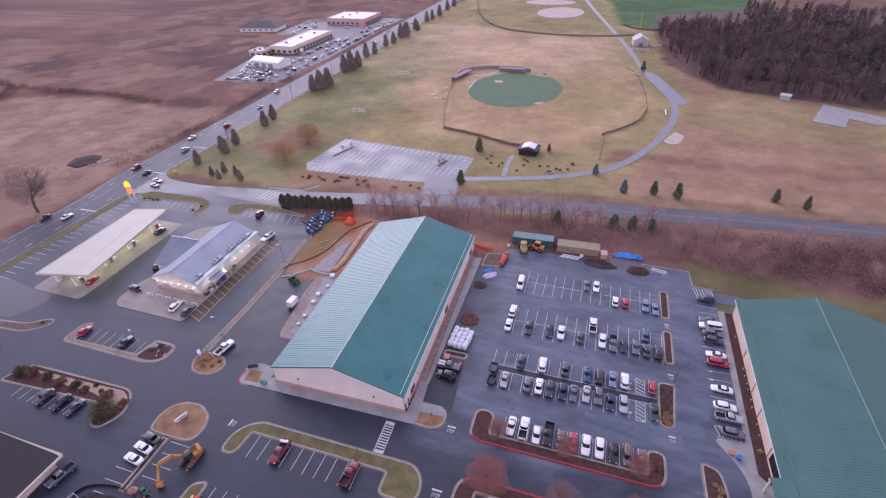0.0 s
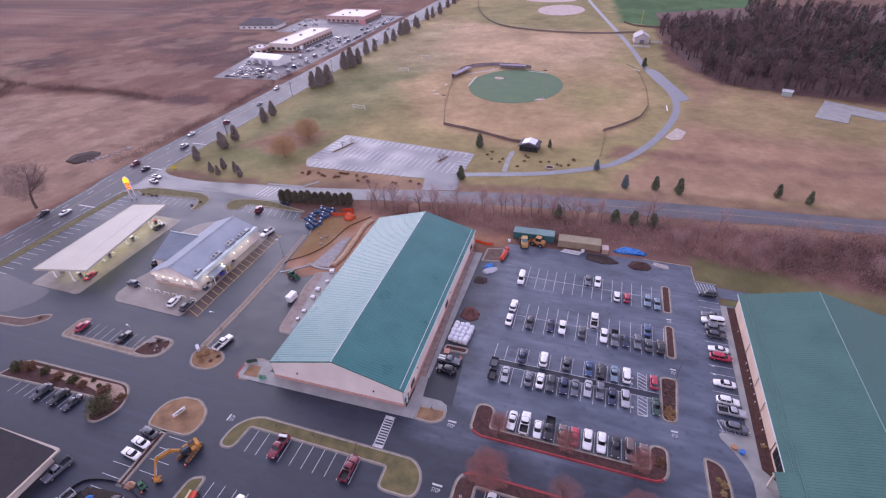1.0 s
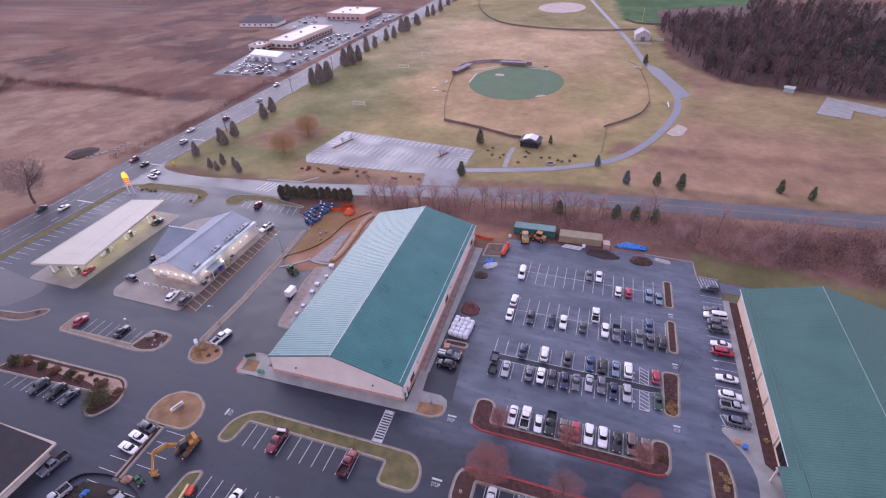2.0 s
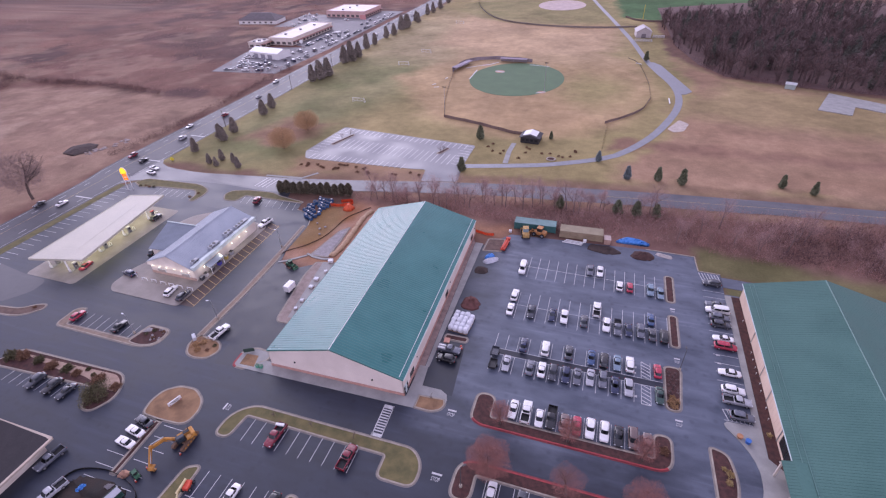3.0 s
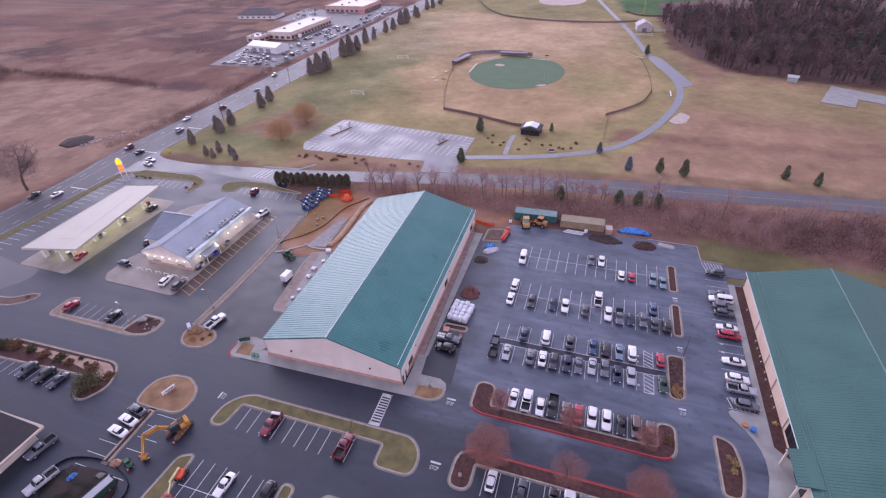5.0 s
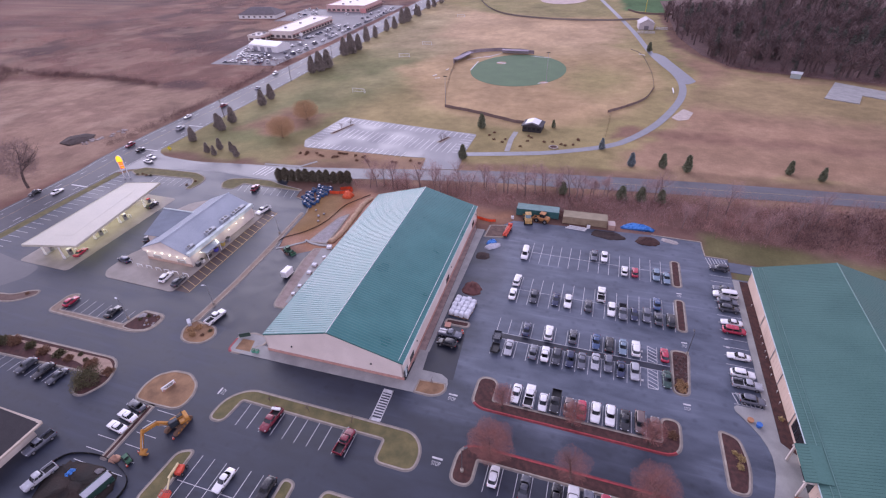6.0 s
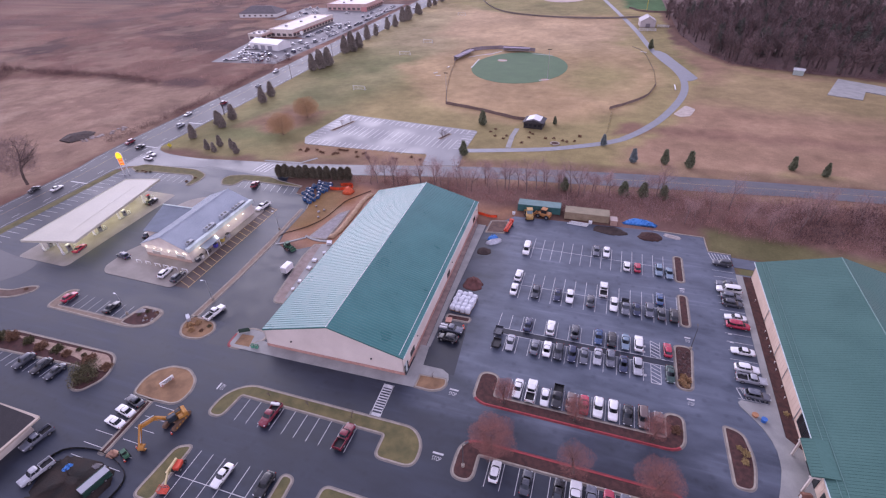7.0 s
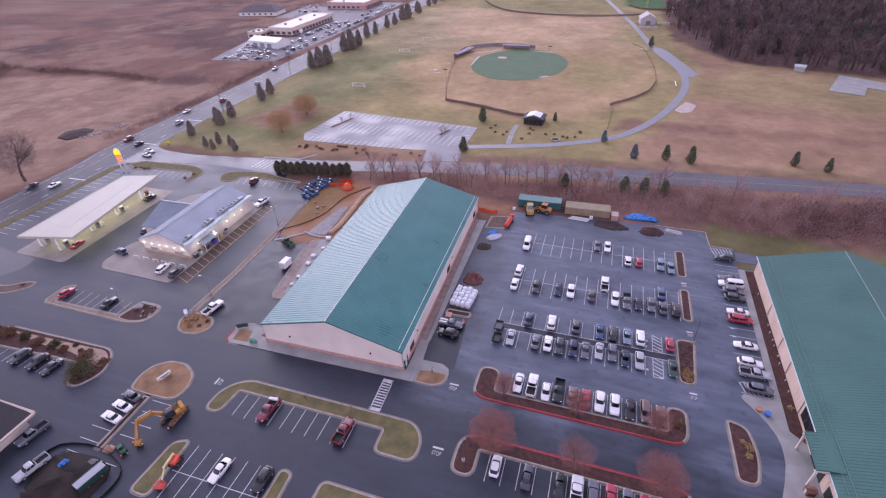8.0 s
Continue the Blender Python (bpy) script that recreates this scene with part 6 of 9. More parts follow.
def conifer_mesh(seed, height, radius, sprays, column=False):
    rng = np.random.RandomState(seed)
    f = rng.rand(sprays) ** (1.25 if not column else 1.0)
    z = height * (0.06 + 0.94 * f)
    a = rng.uniform(0, math.tau, sprays)
    shape = np.minimum(1, 0.45 + f * 3.5) * (1 - f) ** 0.68 if not column else np.minimum(1, (1 - f) * 3.2) ** 0.6 * (0.75 + 0.25 * np.minimum(1, f * 5))
    lump = 0.74 + 0.26 * np.sin(a * 3 + seed) * np.cos(z / height * 9 + seed) + 0.1 * np.sin(a * 2 + seed * 1.7)
    r = radius * shape * np.sqrt(rng.uniform(0.25, 1, sprays)) * lump
    C = np.stack([r * np.cos(a), r * np.sin(a), z], 1)
    D = np.stack([np.cos(a), np.sin(a), np.full(sprays, -0.25 if not column else 0.9)], 1)
    return slivers(rng, C, D, radius * 0.36 if not column else radius * 0.45, radius * (0.12 if not column else 0.15), 0, 0.5)


def conifer(at, height, radius, seed, label, needle=NEEDLE, sprays=900, group="", column=False, category="tree"):
    t = thing("conifer", label, category, (*at, 0.0), seed * 31 % 360, group)
    bm = bmesh.new()
    tube(bm, (0, 0, 0), (0, 0, height * 0.9), 0.05 + height * 0.014, 0.02, 6)
    part("trunk", bm, BARK, t)
    v, f = conifer_mesh(seed, height, radius, sprays, column)
    raw("crown", v.tolist(), f.tolist(), needle, t)
    return t


def shrub(at, radius, seed, label, leaf=SHRUB, n=500, height=None, z=0.12, category="shrub", size=0.2):
    t = thing("shrub", label, category, (*at, z))
    rng = np.random.RandomState(seed)
    h = height or radius * 1.3
    d = rng.normal(0, 1, (n, 3))
    d /= np.linalg.norm(d, axis=1, keepdims=True)
    d[:, 2] = np.abs(d[:, 2])
    k = np.sqrt(rng.uniform(0.2, 1, (n, 1))) * (0.8 + 0.3 * np.sin(d[:, :1] * 5 + seed) * np.cos(d[:, 1:2] * 4))
    C = d * k * (radius, radius, h)
    v, f = slivers(rng, C, d, size * 1.6, size, 0, 0.6)
    raw("foliage", v.tolist(), f.tolist(), leaf, t)
    bm = bmesh.new()
    for i in range(5):
        a = i / 5 * math.tau
        tube(bm, (0, 0, 0), (math.cos(a) * radius * 0.5, math.sin(a) * radius * 0.5, h * 0.6), 0.03, 0.012, 5)
    part("branching_stem", bm, BARK, t)
    return t


# leafless trees in the mulched islands
for i, (x, y) in enumerate(((21.8, -0.9), (35.9, -1.1), (50.2, -1.1))):
    bare_tree((x, y), 6.6, 1.15, 11 + i, "leafless ornamental tree in a mulched island", TWIG, 7000, 0.5, 0.02, 3, "island trees", fork=0.22, globe=(4.3, 2.7, 2.7))
for i, (x, y) in enumerate(((21.9, -12.0), (36.6, -12.1), (50.1, -12.1))):
    bare_tree((x, y), 7.4, 1.2, 31 + i, "leafless red-twigged tree in a mulched island", TWIG, (21000, 6000, 15000)[i], 0.55, 0.02, 3, "island trees", fork=0.22, globe=((5.0, 5.0, 3.8), (4.5, 3.7, 3.0), (4.9, 4.5, 3.4))[i])
for i, (x, y) in enumerate(((-25.6, -13.2), (-16.2, -13.1), (-6.4, -13.0), (6.0, 1.0))):
    bare_tree((x, y), 1.7, 0.7, 51 + i, "young bare sapling in a grassed island", TWIG_GREY, 120, 0.35, 0.016, 2, "saplings")

# two golden-twigged trees and the dark thicket beside the far car park
bare_tree((-106.5, 115), 9.0, 1.3, 71, "golden leafless tree with drooping twigs", TWIG_GOLD, 19000, 1.1, 0.032, 3, "golden trees", 0.5, 0.22, globe=(5.6, 7.2, 5.2))
bare_tree((-107.5, 138), 9.5, 1.3, 72, "golden leafless tree with drooping twigs", TWIG_GOLD, 19000, 1.1, 0.032, 3, "golden trees", 0.5, 0.22, globe=(5.6, 7.2, 5.2))

# the big old tree beside the highway
bare_tree((-178.0, 46.5), 19.5, 1.0, 81, "large leafless old tree beside the highway", TWIG_GREY, 7000, 1.6, 0.06, 4, "", 0.0, 0.25, globe=(12, 10, 8.5))

# the clipped row of evergreens behind the shop
for k in range(11):
    conifer((-83.0 + 2.75 * k, 77.2 + 0.42 * k), 4.7 + 0.4 * math.sin(k * 2.1), 1.5, 100 + k, "dense dark evergreen in a clipped hedge row", CEDAR, 3400, "hedge row", True)

# pines along the highway's far verge, and single ones in the fields
rng = np.random.RandomState(5)
def pines(first, *places):
    """Pines at x, y with their heights."""
    for i, (x, y, h) in enumerate(places, first):
        conifer((x, y), h, h * 0.36, 200 + i, "pine on the grass verge with haze-paled needles", NEEDLE, 2600 if y < 300 else 1400, "roadside pines")


pines(0, (-146.1, 102, 6.5), (-141.5, 116.5, 7), (-143.4, 127, 7.5), (-145.5, 119, 7), (-144.2, 153, 8), (-145.8, 163.5, 8), (-130.2, 92.5, 4.5), (-125.3, 91, 4.2), (-114.6, 92, 5.0), (-120, 96, 4.5), (-127, 97, 5))
pines(11, (-150.5, 216, 10), (-147, 221, 11), (-151, 226, 10.5), (-146, 229, 11), (-149.5, 234, 10), (-151, 262, 11.5), (-147.6, 268, 11), (-152, 274, 12), (-148, 279, 10.5), (-153.8, 305, 11), (-152.8, 319, 9),
                               (-153.4, 344, 9.5), (-151.3, 356, 9.5), (-153, 378, 12), (-151, 385, 12), (-152, 391, 11), (-149.5, 412, 9), (-154, 418, 9.5), (-155, 455, 10), (-153, 467, 10), (-152.5, 490, 11), (-156, 530, 10), (-157, 560, 11), (-158, 600, 11))
for i, (x, y, h, blue) in enumerate(((45.7, 122.2, 5.4, 1), (57, 123.6, 5.6, 0), (65.6, 122.4, 6.4, 0), (100.6, 128.7, 5.2, 0), (110.2, 125.6, 5.0, 0), (34, 136, 4.6, 1), (-19.6, 113.2, 6.0, 0), (-20.3, 147.5, 6.6, 0),
                                    (55.6, 308, 6.0, 0), (42.7, 94, 5.2, 0), (49, 94.6, 5.2, 0), (55.4, 95.2, 4.8, 0), (11.6, 155.5, 3.6, 0), (23, 93.5, 4.5, 0))):
    conifer((x, y), h, h * (0.44 if 90 < y < 96 else 0.35), 260 + i, "blue-green spruce standing alone in grass" if blue else "green conifer standing alone in grass", NEEDLE_BLUE if blue else NEEDLE_GREEN, 2600, "single conifers")

# thin leafless trees along the scrub strip
rng = np.random.RandomState(8)
for i in range(92):
    x = -48 + 2.2 * i + rng.uniform(-1.4, 1.4) if i < 48 else 58 + 4.2 * (i - 48) + rng.uniform(-4, 4)
    y = 80.5 + 0.13 * (x + 48) * (x < 60) + rng.uniform(-2.5, 5.5) if i < 48 else rng.uniform(76, 98)
    h = rng.uniform(6.0, 11.0)
    if 39 < x < 60 and y < 94.5:  # the junipers stand clear here
        continue
    bare_tree((x, y), h * 1.08, 0.5, 300 + i, "thin leafless tree in the scrub strip", THICKET_TWIG, 1500, 0.9, 0.022, 2, "scrub trees", fork=0.42, fill=0.03, bark=PALE_BARK)

# planting on the western island
for i, (x, y, r, h, leaf) in enumerate(((-69.0, -20.4, 3.3, 3.8, SHRUB), (-92.0, -16.2, 1.2, 1.7, SHRUB), (-87.2, -16.6, 1.4, 1.5, RUST_SHRUB), (-82.6, -16.2, 1.3, 1.4, SHRUB), (-79.2, -16.6, 1.0, 1.2, RUST_SHRUB),
                                        (-100.5, -17.2, 1.7, 2.2, SHRUB), (-97.2, -16.4, 1.5, 2.4, RUST_SHRUB), (-72.0, -16.6, 1.6, 1.6, RUST_SHRUB), (-74.6, -15.8, 0.5, 0.7, SHRUB), (-77.4, -14.8, 0.5, 0.7, SHRUB), (-66.4, -17.0, 1.1, 1.1, RUST_SHRUB))):
    shrub((x, y), r * 1.25, 400 + i, "rounded olive shrub in a planted island" if leaf is SHRUB else "rusty-leaved shrub in a planted island", leaf, int(900 * r), h)
for i, (x, y, r) in enumerate(((66.0, 0.6, 0.9), (65.6, -1.2, 0.7), (65.0, 1.6, 0.5), (74.6, 12.0, 0.6))):
    shrub((x, y), r, 440 + i, "pale yellow ornamental grass clump in mulch", DRY_GRASS, 300, r * 1.2, 0.12, "ornamental grass", 0.16)
shrub((54.3, 2.2), 1.2, 449, "low rusty shrub at the end of a mulched island", RUST_SHRUB, 420, 1.0, 0.1)
for i, (x, y) in enumerate(((57.0, 13.9), (56.3, 14.8), (57.4, 15.4), (56.6, 16.2))):
    shrub((x, y), 0.95, 452 + i, "dry orange grass clump in a kerbed island", TWIG_GOLD, 420, 0.8, 0.1, "ornamental grass", 0.15)
for i in range(16):
    shrub((56.0 + 0.85 * (i % 3) + 0.2 * (i % 2), 17.0 + 0.95 * (i // 2)), 0.4, 460 + i, "low dry brown plant in a kerbed island", TWIG_GREY, 130, 0.35, 0.1, "plant", 0.10)
for i, (x, y) in enumerate(((-72, 0.6), (-70.4, -1.6), (-69.2, 0.8), (-73.2, -1.0), (-116.6, 64.4), (-115.2, 67.6), (-143.6, 66.8), (-141.6, 67.6), (-139.4, 67.2), (-137.5, 67.6), (-113, -1.6), (-53.4, -1.2), (-52.6, 0.6))):
    shrub((x, y), 0.7, 480 + i, "low brown shrub in a mulched island", RUST_SHRUB if i % 3 else SHRUB, 160, 0.6, 0.1, "shrub", 0.15)


for i, (x, y, r) in enumerate(((-57.4, -0.6, 1.3), (-56.2, 0.8, 1.0), (-56.0, -1.8, 1.0))):
    shrub((x, y), r, 510 + i, "dry orange grass clump in an earth island", TWIG_GOLD, 500, r * 0.9, 0.1, "ornamental grass", 0.16)


def scatter(name, label, pts, blades, length, width, material, seed, height=0.6, spreadr=0.8, droop=-0.4, category="scrub"):
    """Many small sprigs at the given places, as one crowd."""
    rng = np.random.RandomState(seed)
    P = np.repeat(np.asarray(pts, float), blades, axis=0)
    n = len(P)
    C = np.c_[P[:, 0] + rng.normal(0, spreadr, n), P[:, 1] + rng.normal(0, spreadr, n), np.abs(rng.normal(0, height, n)) * P[:, 2]]
    v, f = slivers(rng, C, np.tile((0, 0, 1.0), (n, 1)), length, width, droop, 0.55)
    return tagged(raw(name, v.tolist(), f.tolist(), material), label, category, kind="stuff")


def in_region(n, seed, x0, y0, x1, y1, keep):
    rng = np.random.RandomState(seed)
    x, y = rng.uniform(x0, x1, n), rng.uniform(y0, y1, n)
    k = keep(x, y)
    return np.c_[x, y, rng.uniform(0.6, 1.4, n)][k]


SCRUB_TWIG = surface("scrub_twigs", (0.25, 0.135, 0.115), (0.46, 0.265, 0.225), size=6, rough=0.95, bump=0, grain=0.3, per_island=0.35)
road_s = lambda x: np.interp(x, [-52, -6, 25, 45, 83, 129, 420], [84.5, 93.5, 97, 99.5, 103.5, 107.5, 126])
strip = lambda x, y: (y < road_s(x) - 1) & (y > np.interp(x, [-52, -40, 5, 62, 75, 130, 420], [79, 79, 77, 76.5, 74.5, 74, 68]) + 2 * value_noise(x, y, 5, 3))
scatter("scrub", "dense rust-brown leafless scrub beside the road", in_region(6500, 9, -52, 66, 330, 126, strip), 14, 1.5, 0.09, SCRUB_TWIG, 10, 0.85, 0.75)
thick = lambda x, y: strip(x, y) & (value_noise(x, y, 8, 31) > 0.45)
UNDERGROWTH_TWIG = surface("undergrowth_twigs", (0.10, 0.055, 0.055), (0.19, 0.115, 0.11), size=6, rough=.95, bump=0, grain=.3, per_island=.3)
brake = lambda x, y: strip(x, y) & (x > 88) & (y < 95 + 6 * value_noise(x, y, 7, 44)) & (value_noise(x, y, 9, 41) > 0.30 - (x - 92) * 0.005)
scatter("bramble", "tall dark tangled bramble brake behind the hall", in_region(2600, 43, 88, 66, 330, 126, brake), 60, 1.3, 0.08, surface("bramble_twigs", (0.06, 0.032, 0.034), (0.13, 0.078, 0.076), size=6, rough=.95, bump=0, grain=.3, per_island=.3), 45, 2.1, 1.2, -0.5)
scatter("thicket", "tall tangled grey-brown thicket in the scrub strip", in_region(2600, 19, -52, 66, 330, 126, thick), 80, 1.2, 0.06, THICKET_TWIG, 20, 2.1, 1.2, -0.6)
west_scrub = lambda x, y: (value_noise(x, y, 34, 21) * 0.6 + value_noise(x, y, 12, 22) * 0.4 > 0.47) & (x < -186) & ((y > 176) | (x < -345)) & ~((x > -262) & (y > 245) & (y < 500) & (x > -262)) & ~((x < -290) & (x > -345) & (y > 365) & (y < 420))
scatter("scrub", "low rust-brown scrub across the western fields", in_region(15000, 12, -620, 150, -184, 640, west_scrub), 8, 1.3, 0.10, SCRUB_TWIG, 13, 0.7, 1.6)
hedge = lambda x, y: (np.abs(y - (174 + 3 * np.sin(x / 25) - 0.06 * (x + 280))) < 5.0 * (0.25 + value_noise(x, y, 22, 61))) & (x < -232) | ((np.abs(x + 181 + 2 * np.sin(y / 30)) < 2.2) & (y > 85) & (y < 240)) | ((np.abs(x + 340 + (y - 120) * 0.5) < 7) & (y < 180))
scatter("hedgerow", "dark overgrown hedgerow along a field edge", in_region(26000, 14, -420, 60, -176, 260, hedge), 14, 1.7, 0.08, surface("hedge_twigs", (0.085, 0.048, 0.046), (0.17, 0.10, 0.092), size=5, rough=0.95, bump=0, grain=.3, per_island=.3), 15, 1.1, 0.9)
meadow = lambda x, y: (x < -180) & (y < 172) & (x > -345 - (y - 120) * 0.5)
scatter("meadow_grass", "pale dead meadow grass tufts", in_region(9000, 16, -420, 20, -180, 172, meadow), 5, 0.55, 0.07, surface("straw_blades", (0.24, 0.155, 0.11), (0.38, 0.26, 0.19), size=9, rough=.95, bump=0, grain=.3, per_island=.3), 17, 0.15, 0.8)


# the wood in the north-east
def build_wood():
    rng = np.random.RandomState(77)
    bare, pine = [], []
    variants = [bare_mesh(600 + k, 1.0, 0.9, 700, 0.07, 0.0085, 2, 3, 0.0, 0.36, 0.02, (0.58, 0.27, 0.41)) for k in range(6)]
    pines = [conifer_mesh(640 + k, 1.0, 0.24, 560) for k in range(4)]
    tv, tf, lv, lf, pv, pf = [], [], [], [], [], []
    nt = nl = npn = 0
    for _ in range(2600):
        x, y = rng.uniform(66, 430), rng.uniform(232, 620)
        edge = np.interp(x, [60, 76, 88, 101, 135, 173, 260, 430], [520, 355, 303, 276, 262, 254, 244, 236])
        if y < edge + rng.uniform(0, 3) or (x < 150 and y > 440 + (x - 70) * 0.5) or y > 560 - 0.1 * x or (y - edge > 170 and rng.rand() < 0.6):
            continue
        h = rng.uniform(11, 17) if y - edge > 8 else rng.uniform(6, 12)
        a = rng.uniform(0, math.tau)
        R = np.array([[math.cos(a), -math.sin(a), 0], [math.sin(a), math.cos(a), 0], [0, 0, 1]]) * h
        if rng.rand() < 0.1 + 0.3 * (value_noise(x, y, 40, 9) > 0.62):
            v, f = pines[rng.randint(4)]
            pv.append(v @ R.T + (x, y, 0)), pf.append(f + npn)
            npn += len(v)
        else:
            (a_v, a_f), (b_v, b_f) = variants[rng.randint(6)]
            A = np.array(a_v)
            lv.append(A @ R.T + (x, y, 0)), lf.append(np.array(a_f) + nl)
            nl += len(A)
            tv.append(b_v @ R.T + (x, y, 0)), tf.append(b_f + nt)
            nt += len(b_v)
    top = tagged(new("wood"), "dense leafless wood with dark pines among it", "wood", kind="stuff")
    for nm, v, f, m in (("branches", lv, lf, surface("wood_bark", (0.085, 0.06, 0.058), (0.15, 0.11, 0.105), size=2, rough=.95, bump=0, grain=.3)), ("twigs", tv, tf, surface("wood_twigs", (0.14, 0.09, 0.088), (0.205, 0.135, 0.132), size=12, rough=.95, bump=0, grain=.5, per_island=.25)), ("pine_crowns", pv, pf, surface("wood_needles", (0.06, 0.062, 0.054), (0.12, 0.12, 0.10), size=6, rough=.9, bump=0, grain=.3, per_island=.3))):
        raw(nm, np.concatenate(v).tolist(), np.concatenate(f).tolist(), m, top)
    bm = bmesh.new()
    prism(bm, [(70, 520), (77, 356), (88, 304), (101, 278), (135, 264), (173, 256), (260, 246), (700, 230), (900, 620), (150, 560)], -0.1, 0.01)
    tagged(link("wood_floor", bm, surface("leaf_litter", (0.10, 0.06, 0.055), (0.16, 0.10, 0.09), size=5, rough=.95, bump=.6, grain=.3)), "dark leaf litter under the wood", "ground", kind="structure")


build_wood()
wood_edge = lambda x, y: np.abs(y - np.interp(x, [60, 76, 88, 101, 135, 173, 260, 430], [520, 355, 303, 276, 262, 254, 244, 236]) - 1.5) < 3.5
scatter("undergrowth", "tangled dark undergrowth along the wood's edge", in_region(9000, 27, 66, 236, 330, 420, wood_edge), 22, 1.6, 0.10, UNDERGROWTH_TWIG, 28, 1.5, 1.0)

# ---- lamp posts, poles and signs ----
BRONZE = plain("dark_bronze_paint", (0.09, 0.085, 0.09), 0.5)


def lamp_post(at, height, arm, rz, dark=False):
    t = thing("street_lamp", f"{'dark bronze' if dark else 'grey steel'} lamp post with a flat head", "street lamp", (*at, 0.05), rz, "lamp posts")
    bm = bmesh.new()
    tube(bm, (0, 0, 0), (0, 0, 0.7), 0.32, 0.30, 12)
    part("base", bm, KERB, t)
    bm = bmesh.new()
    tube(bm, (0, 0, 0), (0, 0, height), 0.09, 0.06, 8)
    tube(bm, (0, 0, height - 0.05), (arm, 0, height + 0.12), 0.045, 0.04, 6)
    part("pole", bm, BRONZE if dark else STEEL, t)
    bm = bmesh.new()
    box(bm, (arm + 0.25, 0, height + 0.12), (0.75, 0.36, 0.14), bevel=0.04)
    part("lamp_head", bm, BRONZE if dark else plain("lamp_white", (0.72, 0.74, 0.78), 0.4), t)
    return t


for x, y, rz in ((-58.6, 9.2, 200), (-76.6, -1.6, 170), (17.7, -16.4, 45), (58.6, 25.0, 90), (-61.2, 44, 180)):
    lamp_post((x, y), 6.6, 0.6, rz, x > 0)
for x, y, h in ((-46.3, 173.8, 15), (-1.8, 226, 16)):
    t = thing("light_pole", "tall thin floodlight pole by the ball field", "light pole", (x, y, 0), 0, "floodlight poles")
    bm = bmesh.new()
    tube(bm, (0, 0, 0), (0, 0, h), 0.16, 0.09, 8)
    part("pole", bm, STEEL, t)
    bm = bmesh.new()
    box(bm, (0, 0, h), (2.2, 0.2, 0.35), bevel=0.04)
    part("floodlights", bm, BLACK, t)
for i, (x, y) in enumerate(((-152.8, 132), (-153.6, 196), (-154.6, 250))):
    t = thing("utility_pole", "brown wooden utility pole beside the highway", "utility pole", (x, y, 0), 3 * i, "utility poles")
    bm = bmesh.new()
    tube(bm, (0, 0, 0), (0, 0, 9.0), 0.17, 0.11, 8)
    part("pole", bm, BARK, t)
    bm = bmesh.new()
    box(bm, (0, 0, 8.5), (2.2, 0.12, 0.14), bevel=0.02)
    part("crossarm", bm, BARK, t)
t = thing("road_sign", "yellow and black temporary sign on a low stand", "sign", (-147.8, 89.4, 0), 20)
bm = bmesh.new()
box(bm, (0, 0, 1.5), (1.5, 0.08, 1.5), bevel=0.03, ry=45)
part("board", bm, plain("sign_yellow", (0.70, 0.60, 0.05), 0.4), t)
bm = bmesh.new()
for s in (-0.5, 0.5):
    tube(bm, (s, 0.5, 0), (0, 0, 1.2), 0.05, 0.05, 6), tube(bm, (s, -0.5, 0), (0, 0, 1.2), 0.05, 0.05, 6)
part("stand", bm, BLACK, t)

# ---- plant and machines ----
MACHINE_YELLOW = surface("machine_yellow", (0.30, 0.135, 0.03), (0.53, 0.25, 0.05), size=0.8, rough=0.5, bump=0.1, grain=0.1)
MACHINE_RED = surface("machine_red", (0.48, 0.05, 0.03), (0.68, 0.10, 0.05), size=0.8, rough=0.45, bump=0.1, grain=0.1)
MACHINE_GREEN = surface("machine_green", (0.03, 0.095, 0.055), (0.06, 0.155, 0.085), size=0.8, rough=0.45, bump=0.1, grain=0.1)
TRACK = plain("track_rubber", (0.17, 0.10, 0.065), 0.85)


def bar(bm, p, q, w, h):
    """A square bar from p to q."""
    p, q = Vector(p), Vector(q)
    d = (q - p).normalized()
    side = Vector((0, 0, 1)).cross(d)
    side = side.normalized() if side.length > 0.05 else Vector((1, 0, 0))
    up = d.cross(side)
    ring = lambda c: [c + side * w / 2 + up * h / 2, c - side * w / 2 + up * h / 2, c - side * w / 2 - up * h / 2, c + side * w / 2 - up * h / 2]
    skin(bm, [ring(p), ring(q)])


def wheel_on(parent, x, y, r, w=0.3, axis_y=False):
    bm = bmesh.new()
    d = Vector((0, w / 2, 0)) if axis_y else Vector((w / 2, 0, 0))
    c = Vector((x, y, r))
    tube(bm, c - d, c + d, r, r, 16)
    wh = part("wheel", bm, TYRE, parent)
    bm = bmesh.new()
    tube(bm, c - d * 1.05, c + d * 1.05, r * 0.5, r * 0.5, 10)
    part("rim", bm, STEEL, wh)


